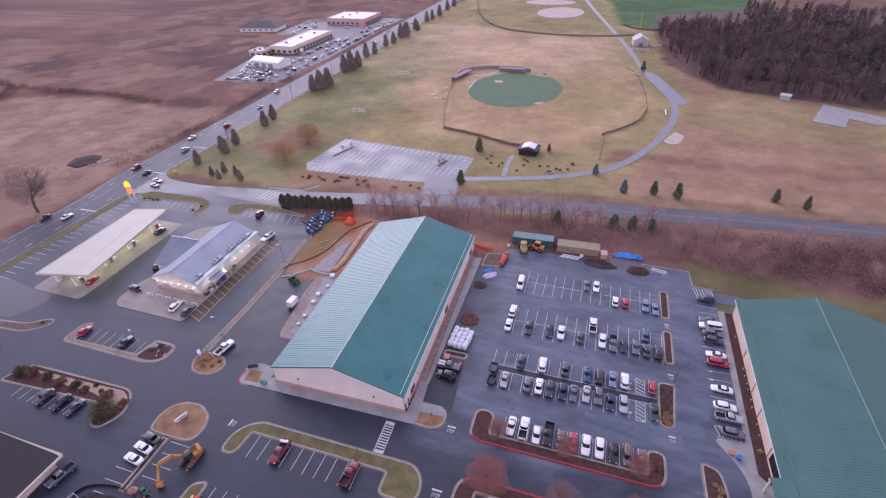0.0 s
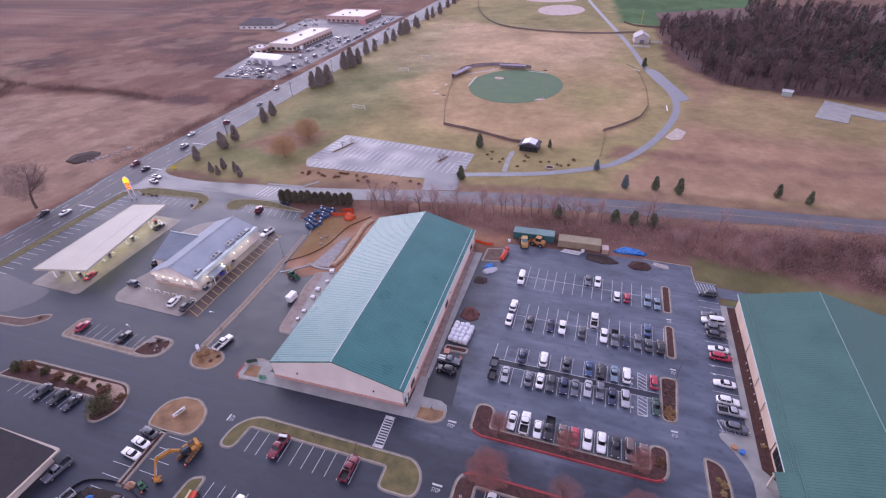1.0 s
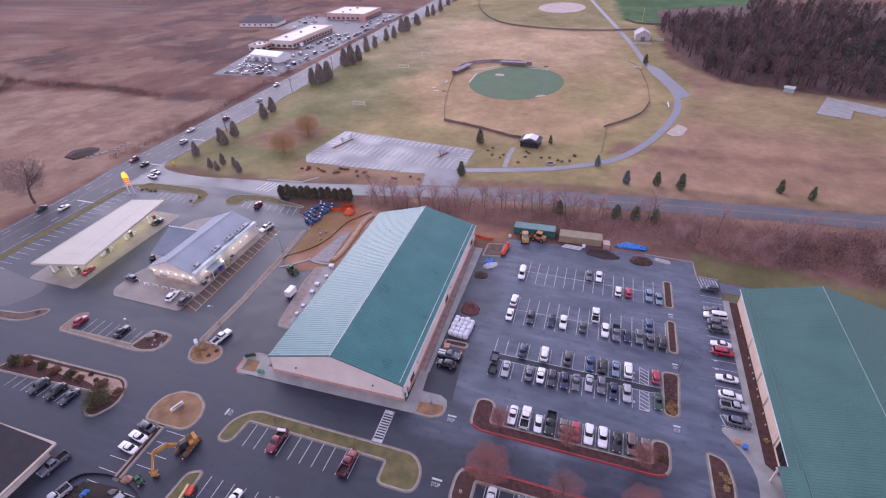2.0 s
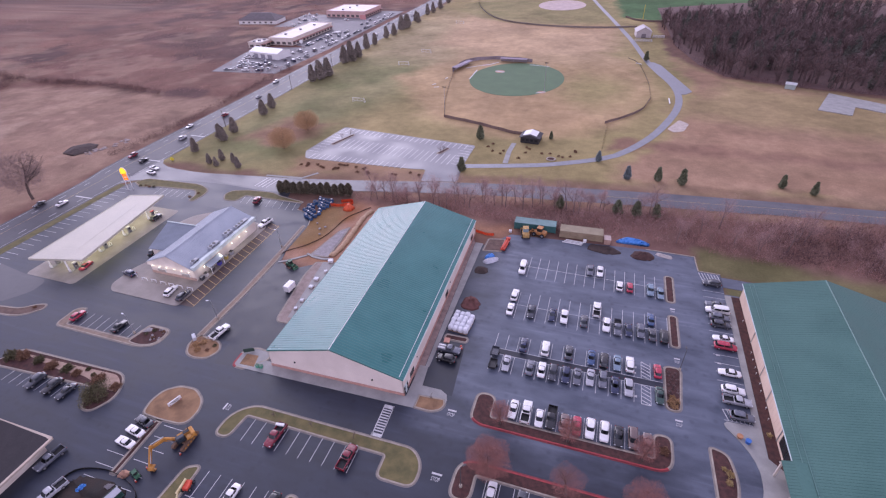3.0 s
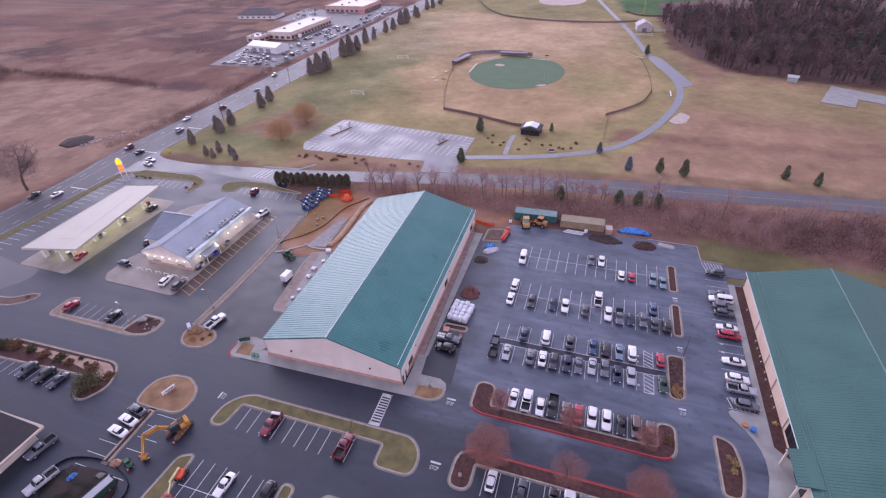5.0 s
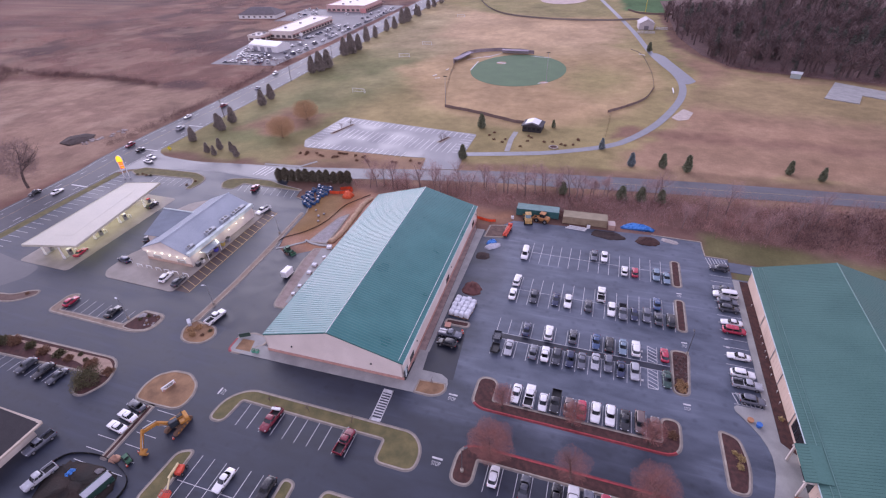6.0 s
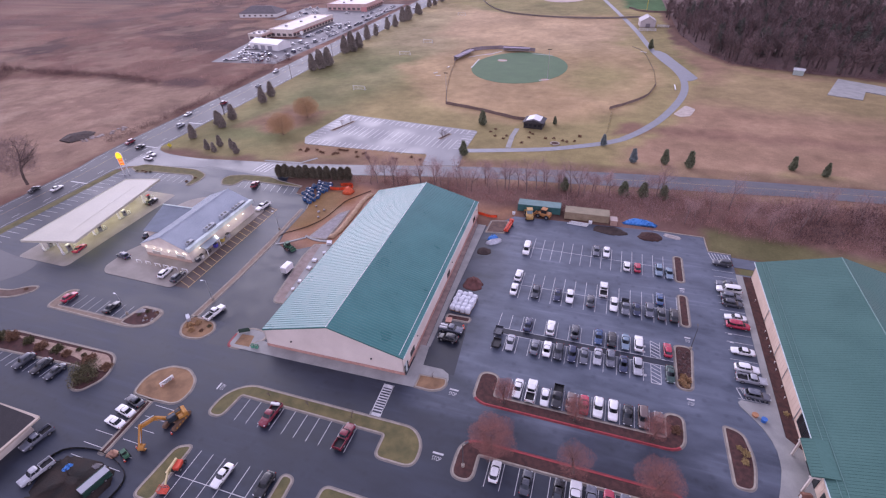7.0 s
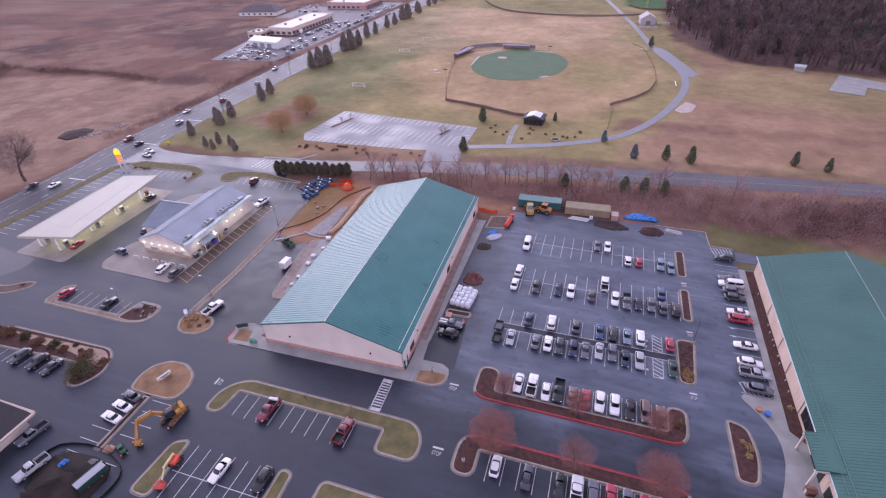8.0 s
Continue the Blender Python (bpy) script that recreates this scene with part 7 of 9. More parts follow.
EX_AT = (-40.1, -23.75, 0.03)
ex = thing("excavator", "yellow tracked excavator with its arm reaching down", "excavator", EX_AT, 1)
for s in (-1.15, 1.15):
    prof = [(-2.4, 0.3), (-2.1, 0.0), (2.1, 0.0), (2.4, 0.3), (2.4, 0.62), (2.1, 0.9), (-2.1, 0.9), (-2.4, 0.62)]
    bm = bmesh.new()
    skin(bm, [[(s - 0.3, y, z) for y, z in prof], [(s + 0.3, y, z) for y, z in prof]])
    for k in range(15):  # track shoes
        box(bm, (s, -2.05 + 0.293 * k, 0.92), (0.62, 0.2, 0.05))
    track = part("track", bm, TRACK, ex, "muddy track")
    bm = bmesh.new()
    for k in range(5):
        tube(bm, (s + math.copysign(0.31, s), -1.6 + 0.8 * k, 0.42), (s + math.copysign(0.35, s), -1.6 + 0.8 * k, 0.42), 0.22, 0.22, 10)
    part("roller", bm, MACHINE_YELLOW, track)
bm = bmesh.new()
box(bm, (0, 0, 0.75), (1.8, 1.9, 0.5), bevel=0.08)
part("undercarriage", bm, TRACK, ex)
# the upper house is slewed round, its nose to the south-south-west
slew = pose(0, 0, 0, 0, 0, 152)
bm = bmesh.new()
box(bm, (0.62, -0.5, 1.5), (1.2, 2.9, 0.85), bevel=0.14)
box(bm, (0, -1.75, 1.55), (2.4, 0.9, 1.1), bevel=0.2)
box(bm, (-0.7, -0.9, 1.4), (1.1, 1.2, 0.65), bevel=0.1)
bmesh.ops.transform(bm, matrix=slew, verts=bm.verts)
part("house", bm, MACHINE_YELLOW, ex)
bm = bmesh.new()
box(bm, (0.55, -0.9, 1.98), (0.8, 1.3, 0.14), bevel=0.04)
tube(bm, (0.9, -1.4, 1.9), (0.9, -1.4, 2.5), 0.07, 0.07, 8)
bmesh.ops.transform(bm, matrix=slew, verts=bm.verts)
part("engine_hood", bm, BLACK, ex, "black engine grille with an exhaust")
bm = bmesh.new()
box(bm, (-0.72, 0.65, 2.15), (1.0, 1.7, 1.6), bevel=0.14)
bmesh.ops.transform(bm, matrix=slew, verts=bm.verts)
cab = part("cab", bm, BLACK, ex, "black-framed cab")
bm = bmesh.new()
box(bm, (-0.72, 1.5, 2.3), (0.82, 0.05, 1.1)), box(bm, (-0.72, 0.6, 2.96), (0.8, 1.3, 0.04))
for s in (-1.23, -0.21):
    box(bm, (s, 0.7, 2.4), (0.04, 1.3, 0.85))
bmesh.ops.transform(bm, matrix=slew, verts=bm.verts)
part("cab_window", bm, CAR_GLASS, cab)
inv = pose(*EX_AT, 0, 0, 1).inverted()
to_local = lambda *p: inv @ Vector(p)
bm = bmesh.new()
bar(bm, to_local(-40.5, -24.6, 1.7), to_local(-41.5, -26.5, 4.0), 0.5, 0.7), bar(bm, to_local(-41.4, -26.3, 4.0), to_local(-43.0, -28.9, 3.6), 0.45, 0.62)
part("boom", bm, MACHINE_YELLOW, ex)
bm = bmesh.new()
bar(bm, to_local(-42.9, -28.5, 4.2), to_local(-42.2, -30.8, 1.1), 0.4, 0.55)
part("stick", bm, MACHINE_YELLOW, ex)
bm = bmesh.new()
prof = [(-0.5, 0.5), (0.35, 0.55), (0.62, 0.1), (0.45, -0.45), (-0.1, -0.6), (-0.2, -0.45), (0.2, -0.3), (0.3, 0.1), (0.1, 0.3), (-0.45, 0.3)]
skin(bm, [[(x, y, z) for y, z in prof] for x in (-0.6, 0.6)])
bmesh.ops.transform(bm, matrix=inv @ pose(-41.7, -30.9, 0.72, 0, 0, 198), verts=bm.verts)
part("bucket", bm, MACHINE_YELLOW, ex, "worn bucket")
bm = bmesh.new()
for o in (-0.35, 0.35):
    bar(bm, to_local(-40.7 + o, -25.1, 1.6), to_local(-41.4 + o * 0.7, -26.3, 3.5), 0.16, 0.16)
bar(bm, to_local(-41.6, -26.3, 4.5), to_local(-42.8, -28.4, 4.4), 0.17, 0.17), bar(bm, to_local(-42.7, -28.9, 3.9), to_local(-41.9, -30.6, 1.6), 0.13, 0.13)
part("ram", bm, STEEL, ex)

lift = thing("boom_lift", "folded red boom lift with a yellow arm", "boom lift", (-32.2, -33.4, 0.03), 14)
lift.matrix_basis = lift.matrix_basis @ Matrix.Scale(0.86, 4)
bm = bmesh.new()
box(bm, (0.3, 1.9, 0.9), (1.4, 2.2, 0.9), bevel=0.12)
part("chassis", bm, MACHINE_RED, lift)
for x in (-0.5, 1.1):
    for y in (1.0, 2.9):
        wheel_on(lift, x, y, 0.45)
bm = bmesh.new()
bar(bm, (-0.3, 2.9, 1.7), (-0.8, -0.4, 1.55), 0.4, 0.4), bar(bm, (-0.7, 0, 1.5), (0.0, -2.6, 1.0), 0.3, 0.3)
part("boom", bm, surface("pale_yellow_paint", (0.55, 0.45, 0.22), (0.7, 0.6, 0.35), size=.8, rough=.5), lift)
bm = bmesh.new()
box(bm, (0, -3.55, 0.42), (1.8, 1.3, 0.08))
basket = part("basket", bm, MACHINE_RED, lift)
for z in (0.95, 1.5):
    for a, b in (((-0.9, -4.2), (0.9, -4.2)), ((0.9, -4.2), (0.9, -2.9)), ((0.9, -2.9), (-0.9, -2.9)), ((-0.9, -2.9), (-0.9, -4.2))):
        bm = bmesh.new()
        bar(bm, (*a, z), (*b, z), 0.08, 0.08)
        part("rail", bm, MACHINE_RED, basket)
for x in (-0.9, 0.9):
    for y in (-4.2, -2.9):
        bm = bmesh.new()
        bar(bm, (x, y, 0.4), (x, y, 1.55), 0.08, 0.08)
        part("upright", bm, MACHINE_RED, basket)


def loader(at, rz, paint, label, cab_colour=BLACK, size=1.0):
    t = thing("loader", label, "loader", (*at, 0.03), rz)
    t.matrix_basis = t.matrix_basis @ Matrix.Scale(size, 4)
    bm = bmesh.new()
    box(bm, (0, -0.8, 1.1), (1.8, 2.4, 1.1), bevel=0.12)
    box(bm, (0, 0.9, 0.85), (1.3, 1.6, 0.6), bevel=0.1)
    part("body", bm, paint, t)
    bm = bmesh.new()
    box(bm, (0, -0.1, 2.1), (1.4, 1.4, 1.2), bevel=0.1)
    c = part("cab", bm, cab_colour, t)
    bm = bmesh.new()
    box(bm, (0, -0.1, 2.76), (1.6, 1.6, 0.1), bevel=0.03)
    part("cab_roof", bm, paint, t)
    for x in (-0.95, 0.95):
        wheel_on(t, x, -1.2, 0.65, 0.4), wheel_on(t, x, 1.3, 0.6, 0.4)
    bm = bmesh.new()
    for x in (-0.6, 0.6):
        bar(bm, (x, 0.6, 1.6), (x, 2.6, 0.7), 0.16, 0.22)
    part("lift_arm", bm, paint, t)
    bm = bmesh.new()
    prof = [(2.5, 0.1), (3.3, 0.1), (3.2, 0.25), (2.75, 0.4), (2.7, 0.95), (2.5, 0.95)]
    skin(bm, [[(-1.1, y, z) for y, z in prof], [(1.1, y, z) for y, z in prof]])
    part("bucket", bm, paint, t)
    return t


loader((14.4, 71.6), 15, surface("faded_machine_yellow", (0.36, 0.22, 0.08), (0.60, 0.38, 0.14), size=.7, rough=.55), "faded yellow wheel loader parked beside storage containers", plain("cab_blue_grey", (0.2, 0.3, 0.34), 0.3), 1.2)
loader((18.8, 73.0), 75, surface("machine_orange", (0.35, 0.15, 0.05), (0.5, 0.24, 0.09), size=.7, rough=.5), "orange backhoe loader parked beside storage containers", size=1.15)
loader((-52.3, 35.6), 250, MACHINE_GREEN, "green compact tractor with a front loader", size=0.8)
loader((-44.0, -32.9), 70, MACHINE_GREEN, "small green tractor beside a mulched divider", size=0.55)

rl = thing("scissor_lift", "low red-orange access platform at the car park's edge", "access platform", (9.3, 63.4, 0.03), 174)
bm = bmesh.new()
box(bm, (0, 0, 0.75), (1.4, 5.2, 0.7), bevel=0.1)
part("chassis", bm, MACHINE_RED, rl)
bm = bmesh.new()
bar(bm, (0.1, 2.4, 1.3), (0.0, -3.4, 1.2), 0.4, 0.4)
box(bm, (0, -3.4, 1.1), (1.3, 0.9, 0.9), bevel=0.05)
part("arm", bm, MACHINE_RED, rl)
for x in (-0.7, 0.7):
    for y in (-1.8, 1.8):
        wheel_on(rl, x, y, 0.42)

box_trailer = thing("box_trailer", "white enclosed box trailer parked on fresh asphalt", "trailer", (-46.2, 25.6, 0.03), -4)
box_trailer.matrix_basis = box_trailer.matrix_basis @ Matrix.Scale(0.78, 4)
bm = bmesh.new()
box(bm, (0, 0, 1.75), (2.4, 4.2, 2.5), bevel=0.1)
part("body", bm, plain("trailer_white", (0.80, 0.80, 0.82), 0.4), box_trailer)
for x in (-1.15, 1.15):
    wheel_on(box_trailer, x, -0.4, 0.35, 0.22), wheel_on(box_trailer, x, 0.5, 0.35, 0.22)
bm = bmesh.new()
bar(bm, (-0.8, 2.1, 0.5), (0, 3.4, 0.45), 0.1, 0.1), bar(bm, (0.8, 2.1, 0.5), (0, 3.4, 0.45), 0.1, 0.1)
part("drawbar", bm, BLACK, box_trailer)
bm = bmesh.new()
box(bm, (0, -2.12, 1.7), (2.0, 0.04, 2.1))
part("door", bm, plain("door_pale", (0.65, 0.65, 0.66), 0.4), box_trailer)


def container(x0, x1, y, w, colour, top, label):
    t = thing("container", label, "container", ((x0 + x1) / 2, y, 0.0), 2)
    L = x1 - x0
    bm = bmesh.new()
    box(bm, (0, 0, 1.35), (L, w, 2.4))
    part("body", bm, colour, t)
    bm = bmesh.new()
    for k in range(int(L / 0.5)):
        for s in (-1, 1):
            box(bm, (-L / 2 + 0.35 + 0.5 * k, s * (w / 2 + 0.02), 1.35), (0.22, 0.06, 2.2))
    tagged(part("wall_ribs", bm, colour, t), kind="stuff")
    bm = bmesh.new()
    box(bm, (0, 0, 2.62), (L + 0.1, w + 0.12, 0.14), bevel=0.03)
    part("roof", bm, top, t)
    for x in (-L / 2, L / 2):
        for s in (-w / 2, w / 2):
            bm = bmesh.new()
            box(bm, (x, s, 1.35), (0.18, 0.18, 2.7))
            part("corner_post", bm, colour, t)
    return t


container(10.0, 23.6, 77.0, 3.6, surface("green_container", (0.03, 0.11, 0.105), (0.06, 0.17, 0.16), size=1.5, rough=.6), surface("pale_green_top", (0.12, 0.22, 0.21), (0.2, 0.31, 0.3), size=1.5, rough=.6), "long green steel storage container by the scrub")
container(25.2, 38.7, 75.9, 4.0, surface("tan_container", (0.25, 0.19, 0.12), (0.36, 0.28, 0.19), size=1.5, rough=.7), surface("tan_top", (0.24, 0.20, 0.13), (0.34, 0.29, 0.20), size=2.5, rough=.7), "long tan steel storage container by the scrub")
t = thing("storage_box", "pinkish tan end box beside the container", "box", (40.2, 74.6, 0), 4)
bm = bmesh.new()
box(bm, (0, 0, 0.9), (2.0, 2.6, 1.8), bevel=0.05)
part("body", bm, surface("pink_tan_board", (0.38, 0.24, 0.19), (0.5, 0.34, 0.27), size=.9, rough=.8), t)
bm = bmesh.new()
box(bm, (0, 0, 1.84), (2.1, 2.7, 0.08))
part("lid", bm, plain("pale_lid", (0.5, 0.4, 0.36), 0.7), t)


def lumpy(name, outline, height, material, label, category, seed, kind="", rough=0.25, rings=5):
    """A heap with an uneven surface inside an outline."""
    bm = bmesh.new()
    rng = np.random.RandomState(seed)
    pts = rounded(outline, 1.5, 4)
    cx, cy = np.mean(pts, axis=0)
    loops = []
    for k in range(rings):
        f = 1 - k / rings
        z = height * (1 - f**1.7)
        loops.append([(cx + (x - cx) * f * (1 + 0.06 * rng.randn()), cy + (y - cy) * f * (1 + 0.06 * rng.randn()), max(0.0 if k == 0 else 0.05, z * (1 + rough * rng.randn()))) for x, y in pts])
    skin(bm, loops)
    ob = link(name, bm, material, smooth=True)
    return tagged(ob, label, category, kind=kind)


DARK_SOIL = surface("dark_soil", (0.035, 0.024, 0.022), (0.075, 0.052, 0.046), size=1.2, rough=.95, bump=.7, grain=.15)
RED_SOIL = surface("red_brown_mulch", (0.09, 0.035, 0.032), (0.17, 0.075, 0.065), size=1.0, rough=.95, bump=.7, grain=.12)
TARP = surface("blue_tarpaulin", (0.02, 0.15, 0.50), (0.10, 0.34, 0.80), size=0.6, rough=.3, bump=.9, grain=.35)
lumpy("earth_mound", [(47.2, 68.8), (48.6, 72.2), (53.0, 72.6), (55.0, 70), (53.2, 67.6), (49, 67.4)], 1.3, surface("brown_mulch_heap", (0.05, 0.027, 0.024), (0.10, 0.055, 0.047), size=1, rough=.95, bump=.7, grain=.15), "heap of dark brown mulch on asphalt", "heap", 1, rough=.08, rings=8)
lumpy("earth_mound", [(34.0, 69.0), (35, 72.6), (42.5, 72.4), (45.6, 69.6), (41, 67.4)], 0.5, DARK_SOIL, "low heap of dark soil on asphalt", "heap", 2)
lumpy("earth_mound", [(3.2, 31.6), (3.6, 36.6), (6.2, 37.8), (8.6, 35.2), (8.4, 31.6)], 0.8, RED_SOIL, "heap of red-brown mulch beside the hall", "heap", 3)
lumpy("earth_mound", [(3.0, 47.5), (3.0, 51.4), (6.6, 51.6), (7.4, 48.2)], 0.5, DARK_SOIL, "low heap of dark soil beside the hall", "heap", 4)
lumpy("tarpaulin", [(42.4, 75.2), (43.4, 77.8), (52.8, 78.0), (53.2, 75.4)], 1.7, TARP, "bright blue tarpaulin over a long stack", "tarpaulin", 5, rough=.15, rings=3)
lumpy("tarpaulin", [(4.0, 55.2), (4.8, 58.2), (7.6, 58.6), (7.2, 55.4)], 1.3, TARP, "blue tarpaulin over stacked materials", "tarpaulin", 6, rough=.2, rings=3)
lumpy("covered_heap", [(4.4, 53.0), (4.4, 55.2), (8.4, 57.6), (9.2, 55.8), (7, 53.4)], 1.0, surface("pale_plastic_sheet", (0.45, 0.46, 0.52), (0.68, 0.69, 0.74), size=.7, rough=.35, bump=.5, grain=.3), "crumpled pale plastic sheet over a stack", "sheet", 7, rough=.3, rings=3)
lumpy("rubble", [(54.6, 71.4), (55, 73.2), (59.6, 72.2), (60, 70.2), (57, 70.4)], 0.35, surface("pale_rubble", (0.33, 0.29, 0.27), (0.52, 0.48, 0.45), size=.6, rough=.95, bump=.8, grain=.2), "strip of pale broken rubble", "rubble", 8)
lumpy("earth_mound", [(-208.5, 83.5), (-212, 92), (-206, 97.5), (-199, 96), (-196.5, 89), (-200, 83.2)], 0.8, DARK_SOIL, "low heap of dark soil in the meadow", "heap", 9, rough=.1, rings=7)
GREY_RUBBLE = surface("grey_rubble", (0.27, 0.225, 0.21), (0.46, 0.40, 0.375), size=.9, rough=.95, bump=.8, grain=.25)
rng = np.random.RandomState(19)
for i in range(22):  # broken slabs strewn along the heap's east side
    f = rng.rand()
    x, y, r = -197.5 + 7 * f + rng.normal(0, 1.3), 84 + 21 * f + rng.normal(0, 1.5), rng.uniform(0.4, 1.1)
    lumpy("rubble", [(x - r * 1.5, y - r), (x - r, y + r), (x + r * 1.4, y + r * 0.8), (x + r, y - r)], 0.25 + 0.2 * r, GREY_RUBBLE, "broken pale rubble strewn beside the heap", "rubble", 100 + i, rough=.15, rings=2)
for k in range(3):
    t = thing("pipe", "long white plastic pipe lying on the asphalt", "pipe", (29.6 + 0.3 * k, 70.9 + 0.75 * k, 0.03), -4, "stacked pipes")
    bm = bmesh.new()
    tube(bm, (-3.1 + 0.2 * (k % 3), 0, 0.18), (3.0, 0, 0.18), 0.18, 0.18, 10)
    part("tube", bm, WHITE, t)
for x, y, s in ((33.4, 73.0, 1.0), (9.2, 72.6, 0.9)):
    t = thing("tank", "small white plastic tank on the ground", "tank", (x, y, 0.0))
    bm = bmesh.new()
    tube(bm, (0, 0, 0), (0, 0, 0.9 * s), 0.55 * s, 0.55 * s, 16), tube(bm, (0, 0, 0.9 * s), (0, 0, 1.15 * s), 0.55 * s, 0.2 * s, 16)
    part("body", bm, WHITE, t)
    bm = bmesh.new()
    tube(bm, (0, 0, 1.14 * s), (0, 0, 1.25 * s), 0.17 * s, 0.17 * s, 10)
    part("lid", bm, BLACK, t)

# pallets of white bulk bags
SACK = surface("white_bulk_bag", (0.55, 0.57, 0.62), (0.78, 0.79, 0.82), size=0.35, rough=.5, bump=.5, grain=.18)
PALLET = surface("pallet_wood", (0.24, 0.15, 0.09), (0.4, 0.27, 0.17), size=.5, rough=.85, bump=.3)
sack_model = None
rng = np.random.RandomState(3)
for i in range(4):
    for j in range(5):
        at = pose(3.5 + 1.36 * i + 0.1 * j + rng.uniform(-.08, .08), 23.2 + 1.36 * j - 0.12 * i + rng.uniform(-.08, .08), 0.03, 0, 0, rng.uniform(-14, 14)) @ Matrix.Diagonal((1.06, 1.06, rng.uniform(0.85, 1.35), 1))
        if sack_model is None:
            sack_model = thing("bulk_bag", "white wrapped bag of goods on a wooden pallet", "pallet of goods", group="bulk bags")
            bm = bmesh.new()
            for y in (-0.5, 0, 0.5):
                box(bm, (0, y, 0.06), (1.15, 0.1, 0.12))
            box(bm, (0, 0, 0.14), (1.15, 1.15, 0.04))
            part("pallet", bm, PALLET, sack_model)
            bm = bmesh.new()
            ring = lambda r, z: [(r * math.copysign(abs(math.cos(a)) ** 0.45, math.cos(a)), r * math.copysign(abs(math.sin(a)) ** 0.45, math.sin(a)), z) for a in (k / 16 * math.tau for k in range(16))]
            skin(bm, [ring(0.56, 0.16), ring(0.62, 0.5), ring(0.61, 1.0), ring(0.5, 1.28), ring(0.2, 1.38)])
            part("bag", bm, SACK, sack_model, smooth=True)
            sack_model.matrix_basis = at
        else:
            copy_thing(sack_model, at)
island([(2.9, 19.4), (2.9, 21.2), (8.8, 21.3), (8.8, 19.5)], 0.8, MULCH, "small kerbed island end beside the hall")
island([(2.9, 59.6), (3.2, 66.6), (8.6, 67.8), (8.6, 60.6)], 0.5, DULL_BED, "small bare corner bed beside the hall")
t = thing("skip", "orange-pink steel skip on fresh asphalt", "skip", (4.1, 18.2, 0.03), 5)
bm = bmesh.new()
skin(bm, [[(-0.5, -0.6, 0), (0.5, -0.6, 0), (0.5, 0.6, 0), (-0.5, 0.6, 0)], [(-0.7, -0.8, 1.1), (0.7, -0.8, 1.1), (0.7, 0.8, 1.1), (-0.7, 0.8, 1.1)]])
SALMON = surface("salmon_paint", (0.42, 0.2, 0.15), (0.58, 0.3, 0.22), size=.5, rough=.6)
part("body", bm, SALMON, t)
bm = bmesh.new()
box(bm, (0, 0, 1.12), (1.45, 1.65, 0.06), bevel=.02)
part("lid", bm, SALMON, t)
t = thing("stacked_boards", "two stacks of white boards in a pickup's bed", "boards", (3.6, 15.86, 0.71), 88)
for x in (-0.42, 0.42):
    bm = bmesh.new()
    for k in range(5):
        box(bm, (x + 0.02 * (k % 2), 0.03 * (k % 3), 0.06 + 0.12 * k), (0.42, 1.8, 0.11), bevel=0.01)
    part("stack", bm, WHITE, t)
t = thing("barrel_post", "red traffic barrel on fresh asphalt", "traffic barrel", (8.0, 17.4, 0.03))
bm = bmesh.new()
tube(bm, (0, 0, 0), (0, 0, 1.0), 0.32, 0.24, 12)
part("body", bm, MACHINE_RED, t)
bm = bmesh.new()
tube(bm, (0, 0, 0.55), (0, 0, 0.75), 0.3, 0.285, 12)
part("band", bm, WHITE, t)

# loose loads at the row's west end
for x, y, kind in ((16.4, 18.2, "grey"), (16.8, 14.2, "black")):
    t = thing("flat_trailer", f"small {kind} utility trailer parked in a stall", "trailer", (x, y, 0.03), 180 if kind == "grey" else 0)
    bm = bmesh.new()
    box(bm, (0, 0, 0.65), (1.8, 2.8, 0.14), bevel=.03)
    for xx in (-0.86, 0.86):
        box(bm, (xx, 0, 0.9), (0.07, 2.8, 0.45))
    for yy in (-1.37, 1.37):
        box(bm, (0, yy, 0.9), (1.8, 0.07, 0.45))
    part("bed", bm, PAINT_OF["dark grey"] if kind == "grey" else BLACK, t)
    for xx in (-1.0, 1.0):
        wheel_on(t, xx, 0, 0.33, 0.2)
    bm = bmesh.new()
    bar(bm, (0, 1.4, 0.6), (0, 2.4, 0.5), 0.1, 0.1)
    part("drawbar", bm, BLACK, t)
# tubs on the eastern pavement
t = thing("planter", "blue tub and orange planter on the pavement", "planter", (70.2, 9.0, 0.15))
bm = bmesh.new()
tube(bm, (0, 0, 0), (0, 0, 0.8), 0.45, 0.55, 14)
part("tub", bm, plain("blue_tub", (0.04, 0.16, 0.5), 0.4), t)
bm = bmesh.new()
tube(bm, (-1.3, 0.9, 0), (-1.3, 0.9, 0.5), 0.5, 0.6, 12)
part("bowl", bm, surface("terracotta", (0.36, 0.17, 0.09), (0.5, 0.25, 0.13), size=.5, rough=.85), t)

# ---- building site west of the hall ----
island([(-42.2, 12.9), (-43.2, 14.6), (-46.0, 33), (-45.8, 39.6), (-40.4, 40.4), (-36.0, 13.4)], [1.4, 1.2, 1, .6, .5, .5], surface("tan_brown_earth", (0.22, 0.17, 0.15), (0.38, 0.31, 0.275), size=1.6, rough=.95, bump=.5, grain=.12), "kerbed strip of tan earth beside the hall", name="site_strip")
sheet("site_slab", [(-40.4, 15.2), (-43.6, 40.2), (-36.4, 41.6), (-35.6, 14.6)], 0.17, CONCRETE, "new pale concrete slab along the hall", "pavement")
GRAVEL = surface("grey_gravel", (0.24, 0.22, 0.22), (0.38, 0.36, 0.36), size=1.5, rough=.95, bump=.7, grain=.15)
